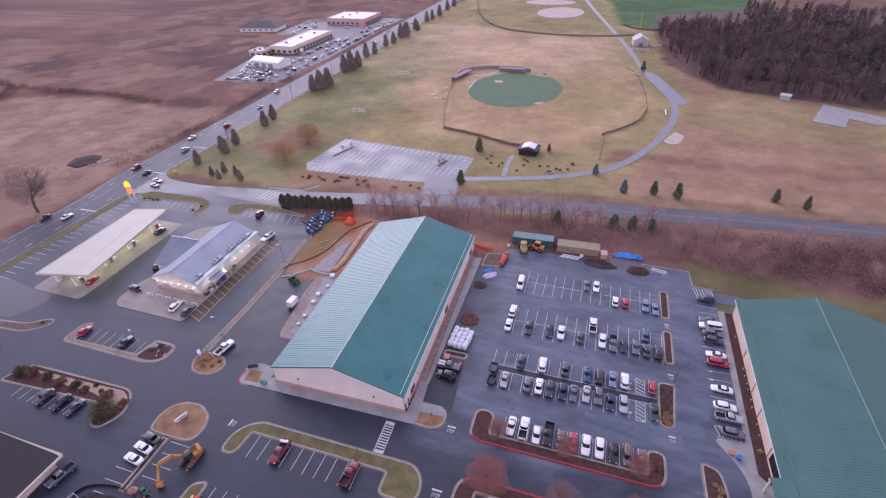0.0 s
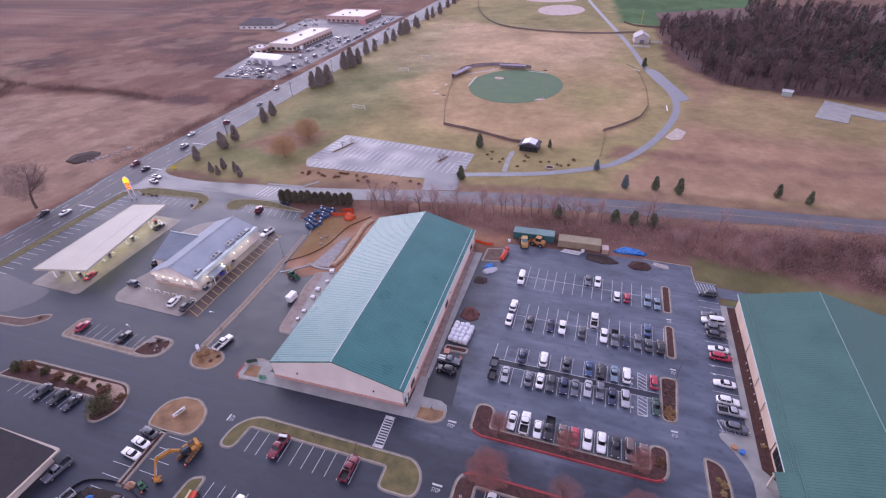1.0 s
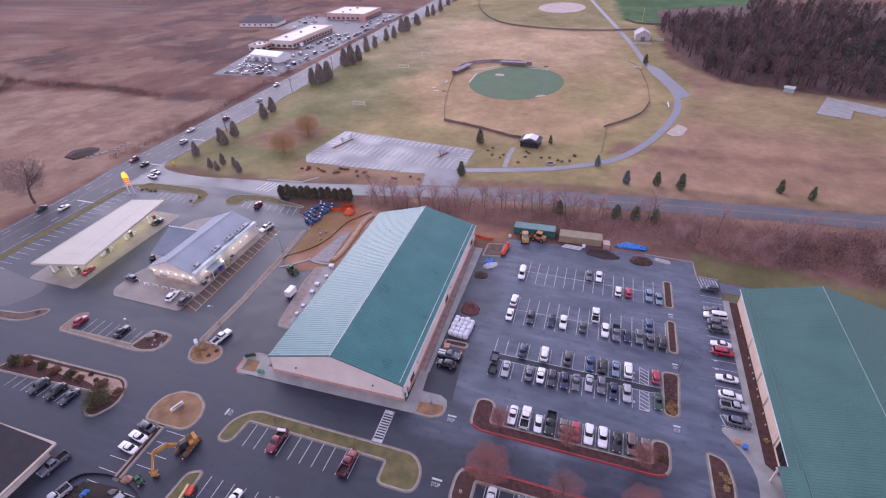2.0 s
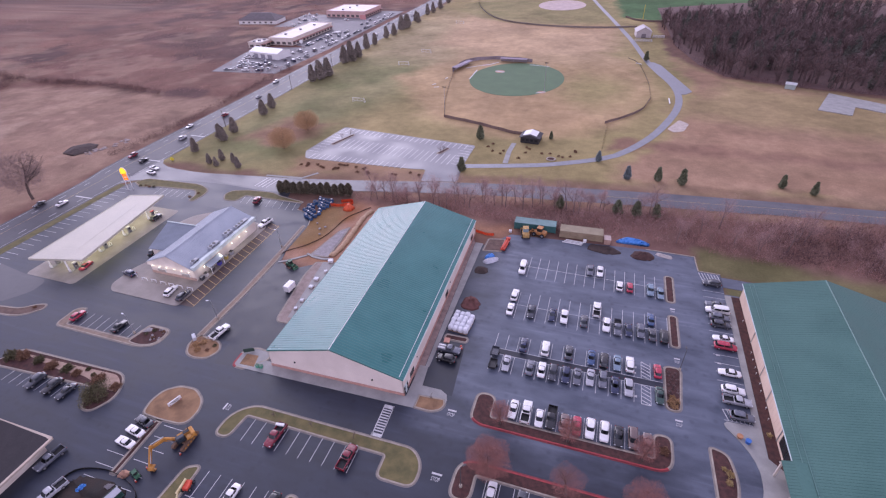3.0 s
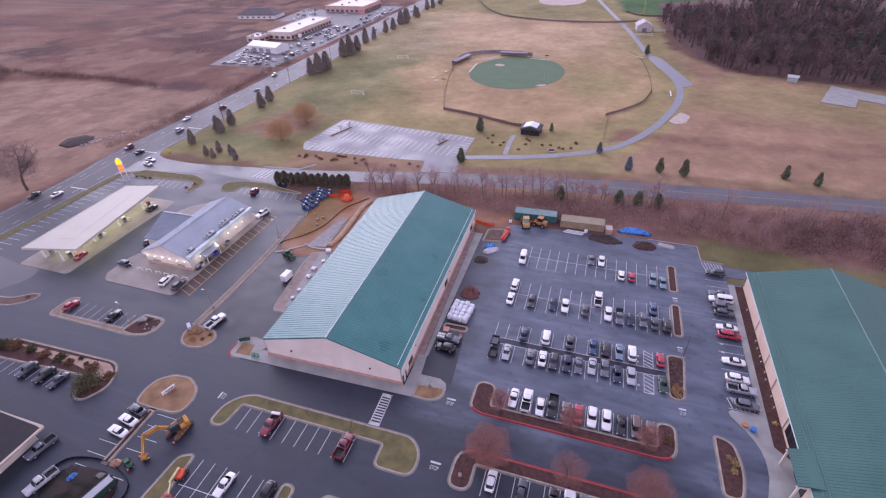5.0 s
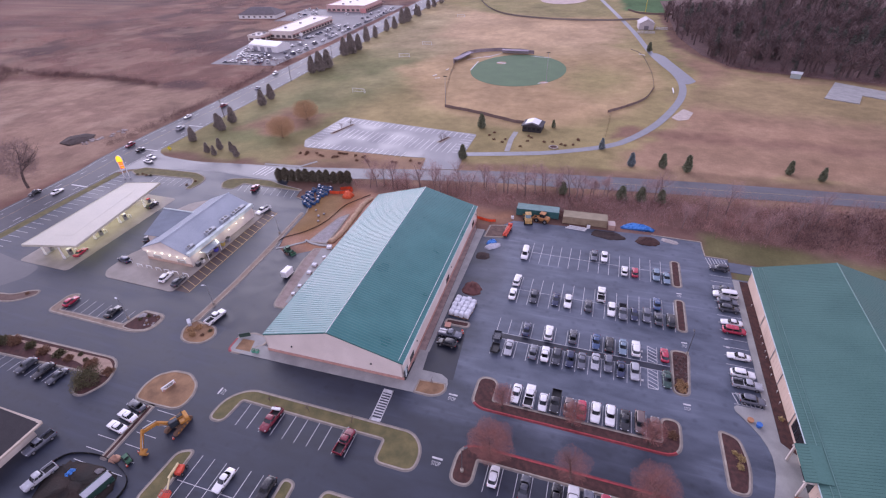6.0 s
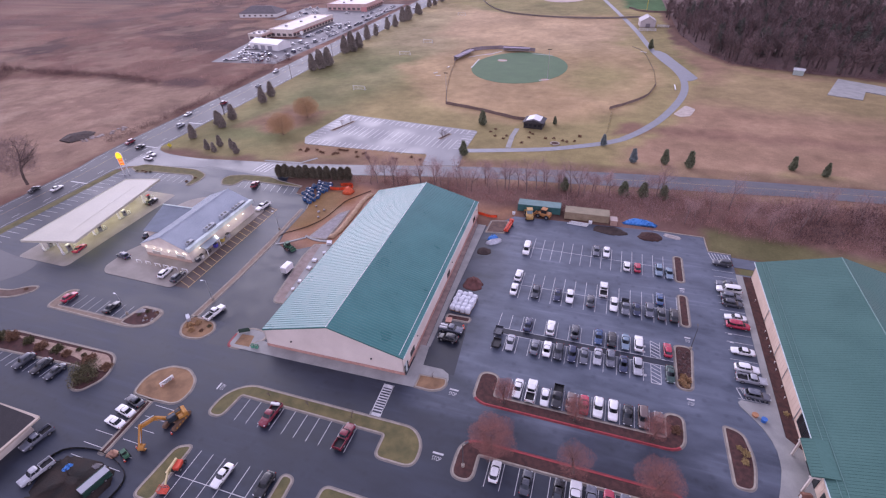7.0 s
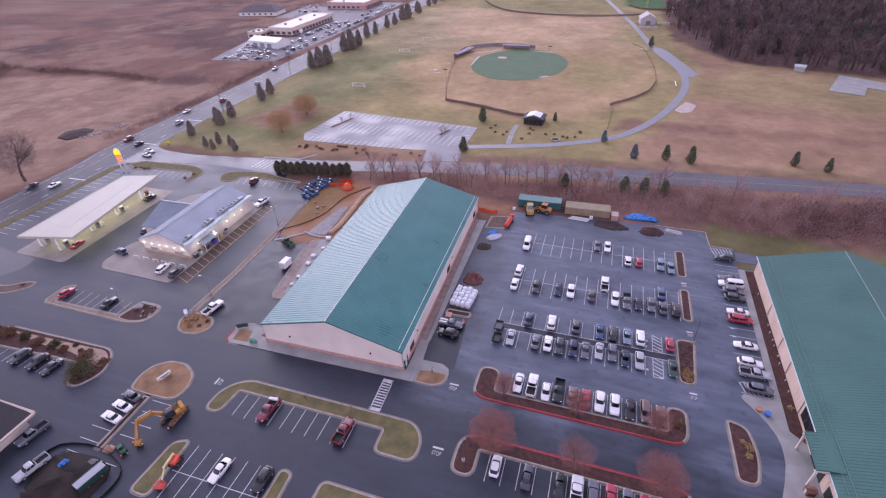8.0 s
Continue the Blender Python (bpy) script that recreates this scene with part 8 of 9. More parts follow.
island([(-49.8, 42.4), (-47.2, 58), (-44.8, 61), (-43.9, 52), (-43.6, 43)], [1, 1, .6, 1, .6], GRAVEL, "kerbed bed of grey gravel on the site", name="gravel_bed", height=0.12)
kerb_line([(-51.0, 43.0), (-48, 41.9), (-45.0, 41.7), (-41.8, 42.2)], "new pinkish concrete footing on bare earth", 0.8, 0.18, CONCRETE, "footing", "footing")
kerb_line([(-57.5, 36.4), (-55.3, 37.8), (-52.4, 40.4), (-50.4, 42.2)], "new pinkish concrete footing on bare earth", 0.7, 0.18, CONCRETE, "footing", "footing")
berm = smooth_line([(-42.6, 43.7), (-41.8, 49.8), (-42.4, 60), (-42.9, 68), (-42.0, 73)], 1.0)
bm = bmesh.new()
rings = []
for k, (x, y) in enumerate(berm):
    w = 1.0 + 0.15 * math.sin(k * 1.7)
    rings.append([(x + w * math.cos(a), y + 0.2 * math.sin(k), 0.02 + 0.8 * w * math.sin(a)) for a in (i / 6 * math.pi for i in range(7))])
skin(bm, rings)
tagged(link("earth_berm", bm, surface("tan_earth", (0.36, 0.24, 0.15), (0.52, 0.37, 0.25), size=1, rough=.95, bump=.6), smooth=True), "long low bank of tan earth along the hall", "earth bank")


def curtain(name, pts, height, material, label, category, posts=2.5, step=1.2, post_mat=None, kind=""):
    """A fence of cloth or mesh on stakes along a line."""
    t = thing(name, label, category, kind=kind)
    line = smooth_line(pts, step)
    bm = bmesh.new()
    L = [(x, y, 0) for x, y in line]
    lo = [bm.verts.new((x, y, -0.02)) for x, y in line]
    hi = [bm.verts.new((x, y, height * (0.94 + 0.06 * math.sin(i * 1.9)))) for i, (x, y) in enumerate(line)]
    for i in range(len(lo) - 1):
        bm.faces.new((lo[i], lo[i + 1], hi[i + 1], hi[i]))
    bmesh.ops.solidify(bm, geom=bm.faces[:], thickness=0.05)
    part("mesh", bm, material, t)
    P = resampled(line, max(2, int(sum(math.dist(a, b) for a, b in zip(line, line[1:])) / posts)))
    for x, y in P:
        bm = bmesh.new()
        tube(bm, (x, y, 0), (x, y, height + 0.1), 0.04, 0.04, 5)
        part("post", bm, post_mat or BARK, t)
    return t


SILT = plain("brown_silt_cloth", (0.10, 0.066, 0.05), 0.9)
curtain("silt_fence", [(-43.5, 75.2), (-46.5, 70.5), (-49, 65.5), (-50.3, 54.6), (-53.6, 47.5), (-58.4, 42.4), (-59.0, 40)], 0.32, SILT, "low dark brown silt fence across bare earth", "fence")
curtain("silt_fence", [(-58.0, -39.5), (-56.6, -35.6), (-51, -33.8), (-45, -34.3), (-40.6, -36.2), (-39.8, -40), (-42, -46)], 0.6, plain("black_silt_cloth", (0.022, 0.024, 0.024), 0.9), "low black silt fence round an earth pile", "fence")
ORANGE_NET = surface("orange_netting", (0.6, 0.09, 0.035), (0.85, 0.17, 0.07), size=.5, rough=.6, bump=.3)
curtain("safety_fence", [(-58.6, 72.4), (-54.4, 73.2), (-51.0, 75.6), (-52.6, 77.4), (-56, 75.8)], 1.3, ORANGE_NET, "orange plastic safety fence round a stack", "fence")
curtain("safety_fence", [(-37, 72), (-30, 73.2), (-22, 73.8)], 1.1, ORANGE_NET, "orange plastic safety fence behind the hall", "fence")
curtain("safety_fence", [(-2, 69.6), (2.5, 68.6), (4.4, 69)], 1.0, ORANGE_NET, "orange plastic safety fence beside the hall", "fence")
lumpy("tarpaulin", [(-53.4, 70.6), (-49.4, 70.4), (-48.8, 74), (-52.8, 74.4)], 2.2, ORANGE_NET, "orange sheet over stacked materials", "tarpaulin", 11, rough=.2, rings=3)
# blue crates and white bags in the storage corner
rng = np.random.RandomState(12)
crate = None
BLUE_CRATE = surface("blue_crate", (0.02, 0.05, 0.13), (0.05, 0.14, 0.30), size=.5, rough=.5, bump=.2)
k = 0
for i in range(7):
    for j in range(8):
        x, y = -68.2 + 1.25 * i + 0.5 * j + rng.uniform(-.2, .2), 66.2 + 1.4 * j - 0.75 * i * (1 - j / 9) + rng.uniform(-.2, .2)
        if x > -58.6 or x + y < -0.6 or rng.rand() < 0.12:
            continue
        at = pose(x, y, -0.02, 0, 0, rng.uniform(-40, 40))
        if crate is None:
            crate = thing("crate", "blue plastic crate stacked with goods", "crate", group="blue crates")
            bm = bmesh.new()
            box(bm, (0, 0, 0.5), (1.1, 1.2, 1.0), bevel=.05)
            part("body", bm, BLUE_CRATE, crate)
            bm = bmesh.new()
            box(bm, (0.05, 0, 1.08), (0.8, 0.9, 0.2), bevel=.05)
            part("load", bm, plain("dark_goods", (0.06, 0.07, 0.1), .6), crate)
            crate.matrix_basis = at
        else:
            c = copy_thing(crate, at)
        k += 1
        if k % 3 == 0:
            t = thing("sack", "white plastic sack lying on a crate", "sack", (x + 0.1, y, 1.16), rng.uniform(0, 180), "white sacks")
            bm = bmesh.new()
            box(bm, (0, 0, 0.14), (0.5, 0.75, 0.28), bevel=.1)
            part("bag", bm, SACK, t)
for x, y, rz, s in ((-41.2, 40.8, 20, 1.5), (-41.0, 31.6, 5, 1.3), (-40.2, 35.8, 40, 1.0), (-40.6, 28.0, 0, 1.2), (-40, 22, 12, 1.0), (-52.8, 54, 30, .7), (-54.4, 57, 60, .8), (-53.2, 58.6, 10, .7), (-57.2, 60.2, 30, .6), (-40.0, 18.6, 30, .9)):
    t = thing("pallet", "pale timber pallet with a wrapped white load", "pallet of goods", (x, y, 0.16 if x > -44 else -0.03), rz, "site pallets")
    bm = bmesh.new()
    for q in (-0.4, 0, 0.4):
        box(bm, (0, q * s, 0.06), (1.1 * s, 0.1, 0.12))
    box(bm, (0, 0, 0.14), (1.1 * s, 1.0 * s, 0.04))
    part("deck", bm, PALLET, t)
    bm = bmesh.new()
    box(bm, (0, 0, 0.16 + 0.25 * s), (s, 0.9 * s, 0.5 * s), bevel=.05)
    part("load", bm, SACK if x > -50 else GRAVEL, t)
# the pavement's rounded west end with a bed of earth
island([(-44.2, -3.7), (-44.4, 1.6), (-41.4, 3.2), (-36.6, 2.8), (-36.6, 0.4), (-40.8, -3.7)], [2.2, 2, 1, .4, .4, .4], CONCRETE, "rounded kerb end of the hall's pavement", lambda x, y: x < -43.2 and y < 0.5)
bm = bmesh.new()
prism(bm, [(-42.6, -2.6), (-42.8, 0.6), (-39.6, 0.9), (-38.6, -2.5)], 0.1, 0.17)
tagged(link("earth_bed", bm, EARTH), "square bed of bare orange earth", "planting bed", kind="structure")
t = thing("panel_rack", "dark green mesh panel standing on the kerb", "panel", (-42.6, 1.3, 0.15), 30)
bm = bmesh.new()
box(bm, (0, 0, 0.7), (2.6, 0.12, 1.2), bevel=.03)
part("mesh", bm, plain("dark_green_mesh", (0.03, 0.06, 0.045), .7), t)
for s in (-1.2, 1.2):
    bm = bmesh.new()
    tube(bm, (s, 0, 0), (s, 0, 1.4), 0.05, 0.05, 6)
    part("post", bm, STEEL, t)
for i, (x, y) in enumerate(((-37.6, -2.3), (-36.6, -2.2))):
    t = thing("green_box", "green utility box on the pavement", "utility box", (x, y, 0.15), 15 * i, "utility boxes")
    bm = bmesh.new()
    box(bm, (0, 0, 0.4), (0.7, 0.7, 0.8), bevel=.06)
    part("body", bm, surface("mint_green", (0.08, 0.3, 0.2), (0.13, 0.4, 0.27), size=.5, rough=.6), t)
    bm = bmesh.new()
    box(bm, (0, 0, 0.82), (0.78, 0.78, 0.06), bevel=.02)
    part("lid", bm, MACHINE_GREEN, t)
t = thing("sign_board", "low white sign board in an earth island", "sign", (-49.3, -16.6, 0.1), 72)
bm = bmesh.new()
box(bm, (0, 0, 0.75), (3.0, 0.3, 1.0), bevel=.05)
part("board", bm, WHITE, t)
bm = bmesh.new()
for k in range(3):
    box(bm, (0.1 * k, -0.16, 1.0 - 0.25 * k), (2.0 - 0.4 * k, 0.02, 0.1))
part("lettering", bm, BLACK, t)
for s in (-1.2, 1.2):
    bm = bmesh.new()
    box(bm, (s, 0, 0.3), (0.3, 0.4, 0.6))
    part("pier", bm, BRICK, t)
for x, y in ((-59.4, 1.2),):
    t = thing("meter_box", "pale grey utility cabinet beside the kerb", "utility box", (x, y, 0.1), -40)
    bm = bmesh.new()
    box(bm, (0, 0, 0.6), (2.0, 0.8, 1.1), bevel=.06)
    part("body", bm, plain("cabinet_grey", (0.5, 0.52, 0.56), .5), t)
    bm = bmesh.new()
    box(bm, (0, -0.41, 0.6), (1.1, 0.03, 0.9))
    part("door", bm, plain("cabinet_door", (0.42, 0.44, 0.48), .5), t)
lumpy("rubble", [(-75.6, -1.4), (-75.2, 1.4), (-72.6, 1.8), (-72.2, -0.6)], 0.3, GRAVEL, "flat heap of pale stones in a mulched island", "rubble", 21)
rng = np.random.RandomState(23)
for i in range(12):
    x, y, r = rng.uniform(-72, -68.4), rng.uniform(-2.4, 1.6), rng.uniform(0.22, 0.42)
    lumpy("boulder", [(x - r, y - r), (x - r, y + r), (x + r, y + r * 1.2), (x + r, y - r)], 0.3 + r * 0.5, GRAVEL, "small pale stone in a mulched island", "boulder", 24 + i, rough=.1, rings=2)
sheet("gravel_bed", rounded([(-99, -15.4), (-90, -15.0), (-80, -14.6), (-69, -14.0), (-65.4, -16.4), (-66, -18.4), (-70, -18.0), (-77, -16.6), (-84, -17.0), (-92, -16.2)], 1.5, 4), 0.135, surface("buff_gravel", (0.29, 0.20, 0.15), (0.46, 0.335, 0.26), size=1, rough=.95, bump=.6), "pale buff gravel strip in a planted island", "gravel")
# worn pickup loads
t = thing("box_load", "white box lying across a pickup bed", "box", (-22.5, -15.2, 1.02), 8)
bm = bmesh.new()
box(bm, (0, 0, 0.2), (1.9, 0.6, 0.4), bevel=.04)
part("body", bm, WHITE, t)

# red cones round the excavator
for x, y in ((-43.2, -31.0), (-43.1, -33.9), (-38.9, -26.6)):
    t = thing("traffic_cone", "small red plastic traffic cone on asphalt", "traffic cone", (x, y, 0.03), 0, "traffic cones")
    bm = bmesh.new()
    box(bm, (0, 0, 0.03), (0.5, 0.5, 0.06), bevel=.02)
    part("base", bm, BLACK, t)
    bm = bmesh.new()
    tube(bm, (0, 0, 0.05), (0, 0, 0.8), 0.2, 0.04, 12)
    part("cone", bm, MACHINE_RED, t)
    bm = bmesh.new()
    tube(bm, (0, 0, 0.45), (0, 0, 0.58), 0.125, 0.098, 12)
    part("band", bm, WHITE, t)
# the fenced earth pile and what stands in it
lumpy("earth_mound", [(-56.5, -38.6), (-55, -36), (-46, -35), (-42, -36.6), (-41.5, -42), (-46, -47), (-55, -45)], 0.9, surface("brown_site_soil", (0.014, 0.013, 0.012), (0.042, 0.028, 0.023), size=2.5, rough=.95, bump=.7, grain=.2), "broad heap of brown soil inside a silt fence", "heap", 14, rough=.2)
lumpy("tarpaulin", [(-53.6, -39), (-52.6, -37), (-50.8, -37.2), (-51.6, -39.6)], 1.2, TARP, "crumpled blue tarpaulin on a soil heap", "tarpaulin", 15, rough=.3, rings=3)
lumpy("boulder", [(-48.6, -37.2), (-48, -35.6), (-46.4, -35.4), (-46.6, -37)], 0.9, GRAVEL, "pale grey boulder on a soil heap", "boulder", 16, rough=.15, rings=3)
lumpy("earth_mound", [(-48, -34.4), (-47.6, -32.4), (-45.4, -32.6), (-45.6, -34.2)], 0.9, surface("peach_sand", (0.4, 0.22, 0.15), (0.54, 0.33, 0.23), size=1, rough=.95), "small heap of peach-coloured sand", "heap", 17)
bt = thing("goods_trailer", "dark trailer with a long grey roof panel", "trailer", (-44.4, -38.9, 0.03), 168)
bt.matrix_basis = bt.matrix_basis @ Matrix.Scale(0.84, 4)
bm = bmesh.new()
box(bm, (0, 0, 1.1), (2.4, 6.0, 1.8), bevel=.12)
part("body", bm, PAINT_OF["dark green"], bt)
bm = bmesh.new()
box(bm, (-0.2, 0, 2.06), (1.9, 6.0, 0.12), bevel=.04)
part("roof", bm, plain("trailer_grey", (0.35, 0.36, 0.4), .5), bt)
for x in (-1.15, 1.15):
    wheel_on(bt, x, -1.4, 0.42, 0.25), wheel_on(bt, x, 1.4, 0.42, 0.25)
sw = thing("dark_roofed_building", "low building with a dark roof and pale fascia", "building")
bm = bmesh.new()
prism(bm, [(-112, -60), (-66.6, -60), (-66.6, -34.0), (-112, -34.0)], 0, 3.0)
part("wall", bm, CREAM, sw)
bm = bmesh.new()
skin(bm, [[(-113, y, 3.1), (-90, y, 4.6), (-65.3, y, 3.1), (-65.3, y, 2.9), (-113, y, 2.9)] for y in (-61, -32.9)])
part("roof", bm, surface("dark_shingle", (0.022, 0.020, 0.023), (0.045, 0.04, 0.044), size=2, rough=.9, bump=.5, grain=.2), sw)
bm = bmesh.new()
box(bm, (-65.1, -46.9, 2.95), (0.5, 28.6, 0.4)), box(bm, (-89.2, -32.7, 2.95), (48, 0.6, 0.4))
part("fascia", bm, plain("buff_fascia", (0.5, 0.42, 0.34), .6), sw)

# ---- ball field and park ----
FENCE_NET = plain("dark_windscreen_net", (0.28, 0.22, 0.20), .9)
curtain("field_fence", [(-46, 171.4), (-27.5, 166), (-6.8, 157.7), (-1, 157)], 1.6, FENCE_NET, "low dark-netted outfield fence on posts", "fence", 4, 3)
curtain("field_fence", [(34.5, 180.9), (44, 192), (52.1, 205.3), (56.7, 224.5)], 1.4, FENCE_NET, "low dark-netted outfield fence on posts", "fence", 4, 3)
NET_PALE = plain("galvanised_mesh", (0.30, 0.265, 0.24), .7)
curtain("field_fence", [(-46, 171.4), (-52.6, 193.4), (-59.5, 222), (-63.8, 243)], 0.5, plain("pale_rail", (0.46, 0.42, 0.38), .6), "low pale rail along the foul line", "fence", 4, 4)
curtain("field_fence", [(56.7, 224.5), (56.6, 245), (55.7, 261), (50.9, 299), (44, 312)], 0.35, NET_PALE, "low pale wire fence at the field's edge", "fence", 4, 4)
curtain("field_fence", [(34.8, 150), (35.8, 181)], 0.4, plain("white_rail", (0.5, 0.47, 0.45), .6), "low pale rail beside the field", "fence", 4, 4)
curtain("field_fence", [(-139, 606), (-112, 508), (-77, 440), (-34, 415), (16, 411), (50, 420)], 1.5, NET_PALE, "long pale wire fence round the far field", "fence", 6, 6)
curtain("field_fence", [(40, 465), (54, 447), (90, 446), (130, 452)], 1.6, FENCE_NET, "dark netted fence beside the far pitch", "fence", 5, 5)
t = curtain("backstop", [(-62.8, 242), (-66.5, 258), (-63.5, 280), (-48, 291), (-27, 291), (-19, 288)], 2.4, surface("violet_grey_net", (0.27, 0.235, 0.255), (0.38, 0.34, 0.36), size=5, rough=.9), "tall grey-violet net backstop behind home plate", "backstop", 5, 4)
for x0, y0, x1, y1 in ((-66.0, 256, -60.5, 277), (-41, 286.5, -22.5, 286.5)):
    t = thing("dugout", "long low dugout with a dark flat roof", "dugout", ((x0 + x1) / 2, (y0 + y1) / 2, 0), math.degrees(math.atan2(y1 - y0, x1 - x0)), "dugouts")
    L = math.dist((x0, y0), (x1, y1))
    bm = bmesh.new()
    box(bm, (0, 0, 2.4), (L, 4.2, 0.2), bevel=.04)
    part("roof", bm, plain("dugout_roof", (0.24, 0.20, 0.25), .7), t)
    bm = bmesh.new()
    box(bm, (0, 1.4, 1.15), (L, 0.15, 2.3))
    part("back_wall", bm, plain("dugout_wall", (0.3, 0.27, 0.28), .8), t)
    for s in (-L / 2 + .3, 0, L / 2 - .3):
        bm = bmesh.new()
        box(bm, (s, -1.3, 1.15), (0.15, 0.15, 2.3))
        part("post", bm, STEEL, t)
bm = bmesh.new()
for cx, cy, r in ((-36.0, 261.5, 3.2), (-3.0, 223.5, 2.4), (-48.5, 275.5, 3.0)):
    prism(bm, [(cx + r * math.cos(a / 24 * math.tau), cy + r * math.sin(a / 24 * math.tau)) for a in range(24)], 0, 0.03)
tagged(link("dirt_circle", bm, surface("infield_clay", (0.32, 0.2, 0.14), (0.46, 0.31, 0.23), size=1.5, rough=.95)), "pale clay circles of the ball field", "ball field", kind="structure")
bm = bmesh.new()
for pts, w in (([(-60.5, 265.5), (-53.8, 272.2), (-46.9, 277), (-41.8, 285)], 1.0), ([(-51.8, 262.4), (-51.4, 241)], 0.8), ([(-6.0, 221.6), (-0.7, 225.0)], 0.9), ([(-20, 282), (-6, 279.5)], 0.7), ([(-39, 262.4), (-33, 260.6)], 1.4)):
    ribbon(bm, pts, w, 0.04)
tagged(link("field_line", bm, WHITE_LINE, fix=False), "white chalk lines of the ball field", "road marking", kind="stuff")
bm = bmesh.new()
for cx, cy, a, b in ((-26, 528, 25, 33), (-46, 596, 30, 18)):
    prism(bm, [(cx + a * math.cos(q / 32 * math.tau), cy + b * math.sin(q / 32 * math.tau)) for q in range(32)], 0, 0.03)
tagged(link("far_infield", bm, surface("pale_clay", (0.42, 0.33, 0.3), (0.58, 0.48, 0.44), size=6, rough=.95)), "pale clay infields of far ball fields", "ball field", kind="structure")
goal = None
for x, y, rz, s in ((-101.8, 184, 0, 1.0), (-102, 301, 0, 1.0), (-105.7, 264, 12, .9), (-108, 413, 0, .9)):
    if goal is None:
        goal = thing("soccer_goal", "white-framed soccer goal on grass", "goal", group="soccer goals")
        bm = bmesh.new()
        for sx in (-3.6, 3.6):
            tube(bm, (sx, 0, 0), (sx, 0, 2.4), 0.11, 0.11, 6), tube(bm, (sx, 0, 2.4), (sx, 1.8, 0.05), 0.08, 0.08, 6), tube(bm, (sx, 0, 0.06), (sx, 1.8, 0.06), 0.08, 0.08, 6)
        tube(bm, (-3.6, 0, 2.4), (3.6, 0, 2.4), 0.11, 0.11, 6), tube(bm, (-3.6, 1.8, 0.06), (3.6, 1.8, 0.06), 0.08, 0.08, 6)
        part("frame", bm, WHITE, goal)
        bm = bmesh.new()
        for q in range(15):
            x_ = -3.5 + 0.5 * q
            bar(bm, (x_, 0.05, 2.35), (x_, 1.75, 0.08), 0.03, 0.03)
        tagged(part("net", bm, WHITE, goal), kind="stuff")
        goal.matrix_basis = pose(x, y, 0, 0, 0, rz)
    else:
        copy_thing(goal, pose(x, y, 0, 0, 0, rz))
hut = thing("field_hut", "dark timber hut with a white roof panel", "hut", (3.0, 151.2, 0), -4)
bm = bmesh.new()
box(bm, (0, 0, 1.4), (8.4, 7.0, 2.8), bevel=.05)
part("wall", bm, plain("dark_hut_wall", (0.028, 0.026, 0.03), .8), hut)
bm = bmesh.new()
skin(bm, [[(-4.8, y, 2.8), (0, y, 4.2), (4.8, y, 2.8), (4.8, y, 2.65), (-4.8, y, 2.65)] for y in (-4.0, 4.0)])
part("roof", bm, plain("dark_hut_roof", (0.045, 0.042, 0.05), .7), hut)
bm = bmesh.new()
slope(bm, -3.4, 3.36, -0.2, 4.3, -2.6, 3.4, .1), slope(bm, 3.0, 3.45, -0.2, 4.3, -2.6, 3.4, .1)
part("roof_panel", bm, WHITE, hut)
for x in (-3, -1, 1, 3):
    bm = bmesh.new()
    box(bm, (x, -3.55, 1.5), (1.3, 0.06, 1.0))
    part("window", bm, GLASS, hut)
barn = thing("shed", "pale grey shed with a gabled roof", "shed", (54.2, 384, 0), 6)
bm = bmesh.new()
face = [(-5.6, 0), (5.6, 0), (5.6, 4.6), (0, 7.6), (-5.6, 4.6)]
skin(bm, [[(x, y, z) for x, z in face] for y in (-5, 8)])
part("wall", bm, plain("shed_grey", (0.5, 0.46, 0.46), .7), barn)
for s in (-1, 1):
    bm = bmesh.new()
    slope(bm, s * 6.1, 4.45, 0, 7.75, -5.5, 8.5, .15)
    part("roof_slope", bm, plain("shed_roof", (0.46, 0.43, 0.44), .6), barn)
bm = bmesh.new()
box(bm, (0, -5.05, 1.4), (3.4, 0.1, 2.8))
part("door", bm, plain("shed_door", (0.2, 0.18, 0.2), .6), barn)
BLEACHER = plain("bleacher_grey", (0.55, 0.55, 0.57), .5)
for x, y, L, rz in ((54.5, 364.5, 13, 3), (66, 380, 9, -8)):
    t = thing("bleachers", "low pale metal bleachers beside the drive", "bleachers", (x, y, 0), rz, "bleachers")
    for k in range(4):
        bm = bmesh.new()
        box(bm, (0, 0.7 * k, 0.4 + 0.38 * k), (L, 0.45, 0.1))
        part("seat_plank", bm, BLEACHER, t)
    bm = bmesh.new()
    for s in (-L / 2 + .5, 0, L / 2 - .5):
        bar(bm, (s, -0.2, 0.05), (s, 2.3, 1.6), 0.1, 0.1), bar(bm, (s, 2.2, 0), (s, 2.2, 1.6), 0.1, 0.1)
    part("frame", bm, STEEL, t)
t = thing("foul_pole", "tall yellow pole beside the far pitch", "pole", (55, 452, 0))
bm = bmesh.new()
tube(bm, (0, 0, 0), (0, 0, 13), 0.22, 0.2, 8)
part("pole", bm, plain("pole_yellow", (0.65, 0.52, 0.08), .5), t)
t = thing("shed", "small pale green shed at the wood's edge", "shed", (131.5, 259.5, 0), -20)
bm = bmesh.new()
box(bm, (0, 0, 1.3), (5, 3.4, 2.6), bevel=.05)
part("wall", bm, plain("pale_green_wall", (0.35, 0.42, 0.4), .7), t)
bm = bmesh.new()
skin(bm, [[(x, -2, 2.6), (x, 0, 3.6), (x, 2, 2.6)] for x in (-2.8, 2.8)])
part("roof", bm, plain("pale_roof", (0.5, 0.52, 0.52), .6), t)
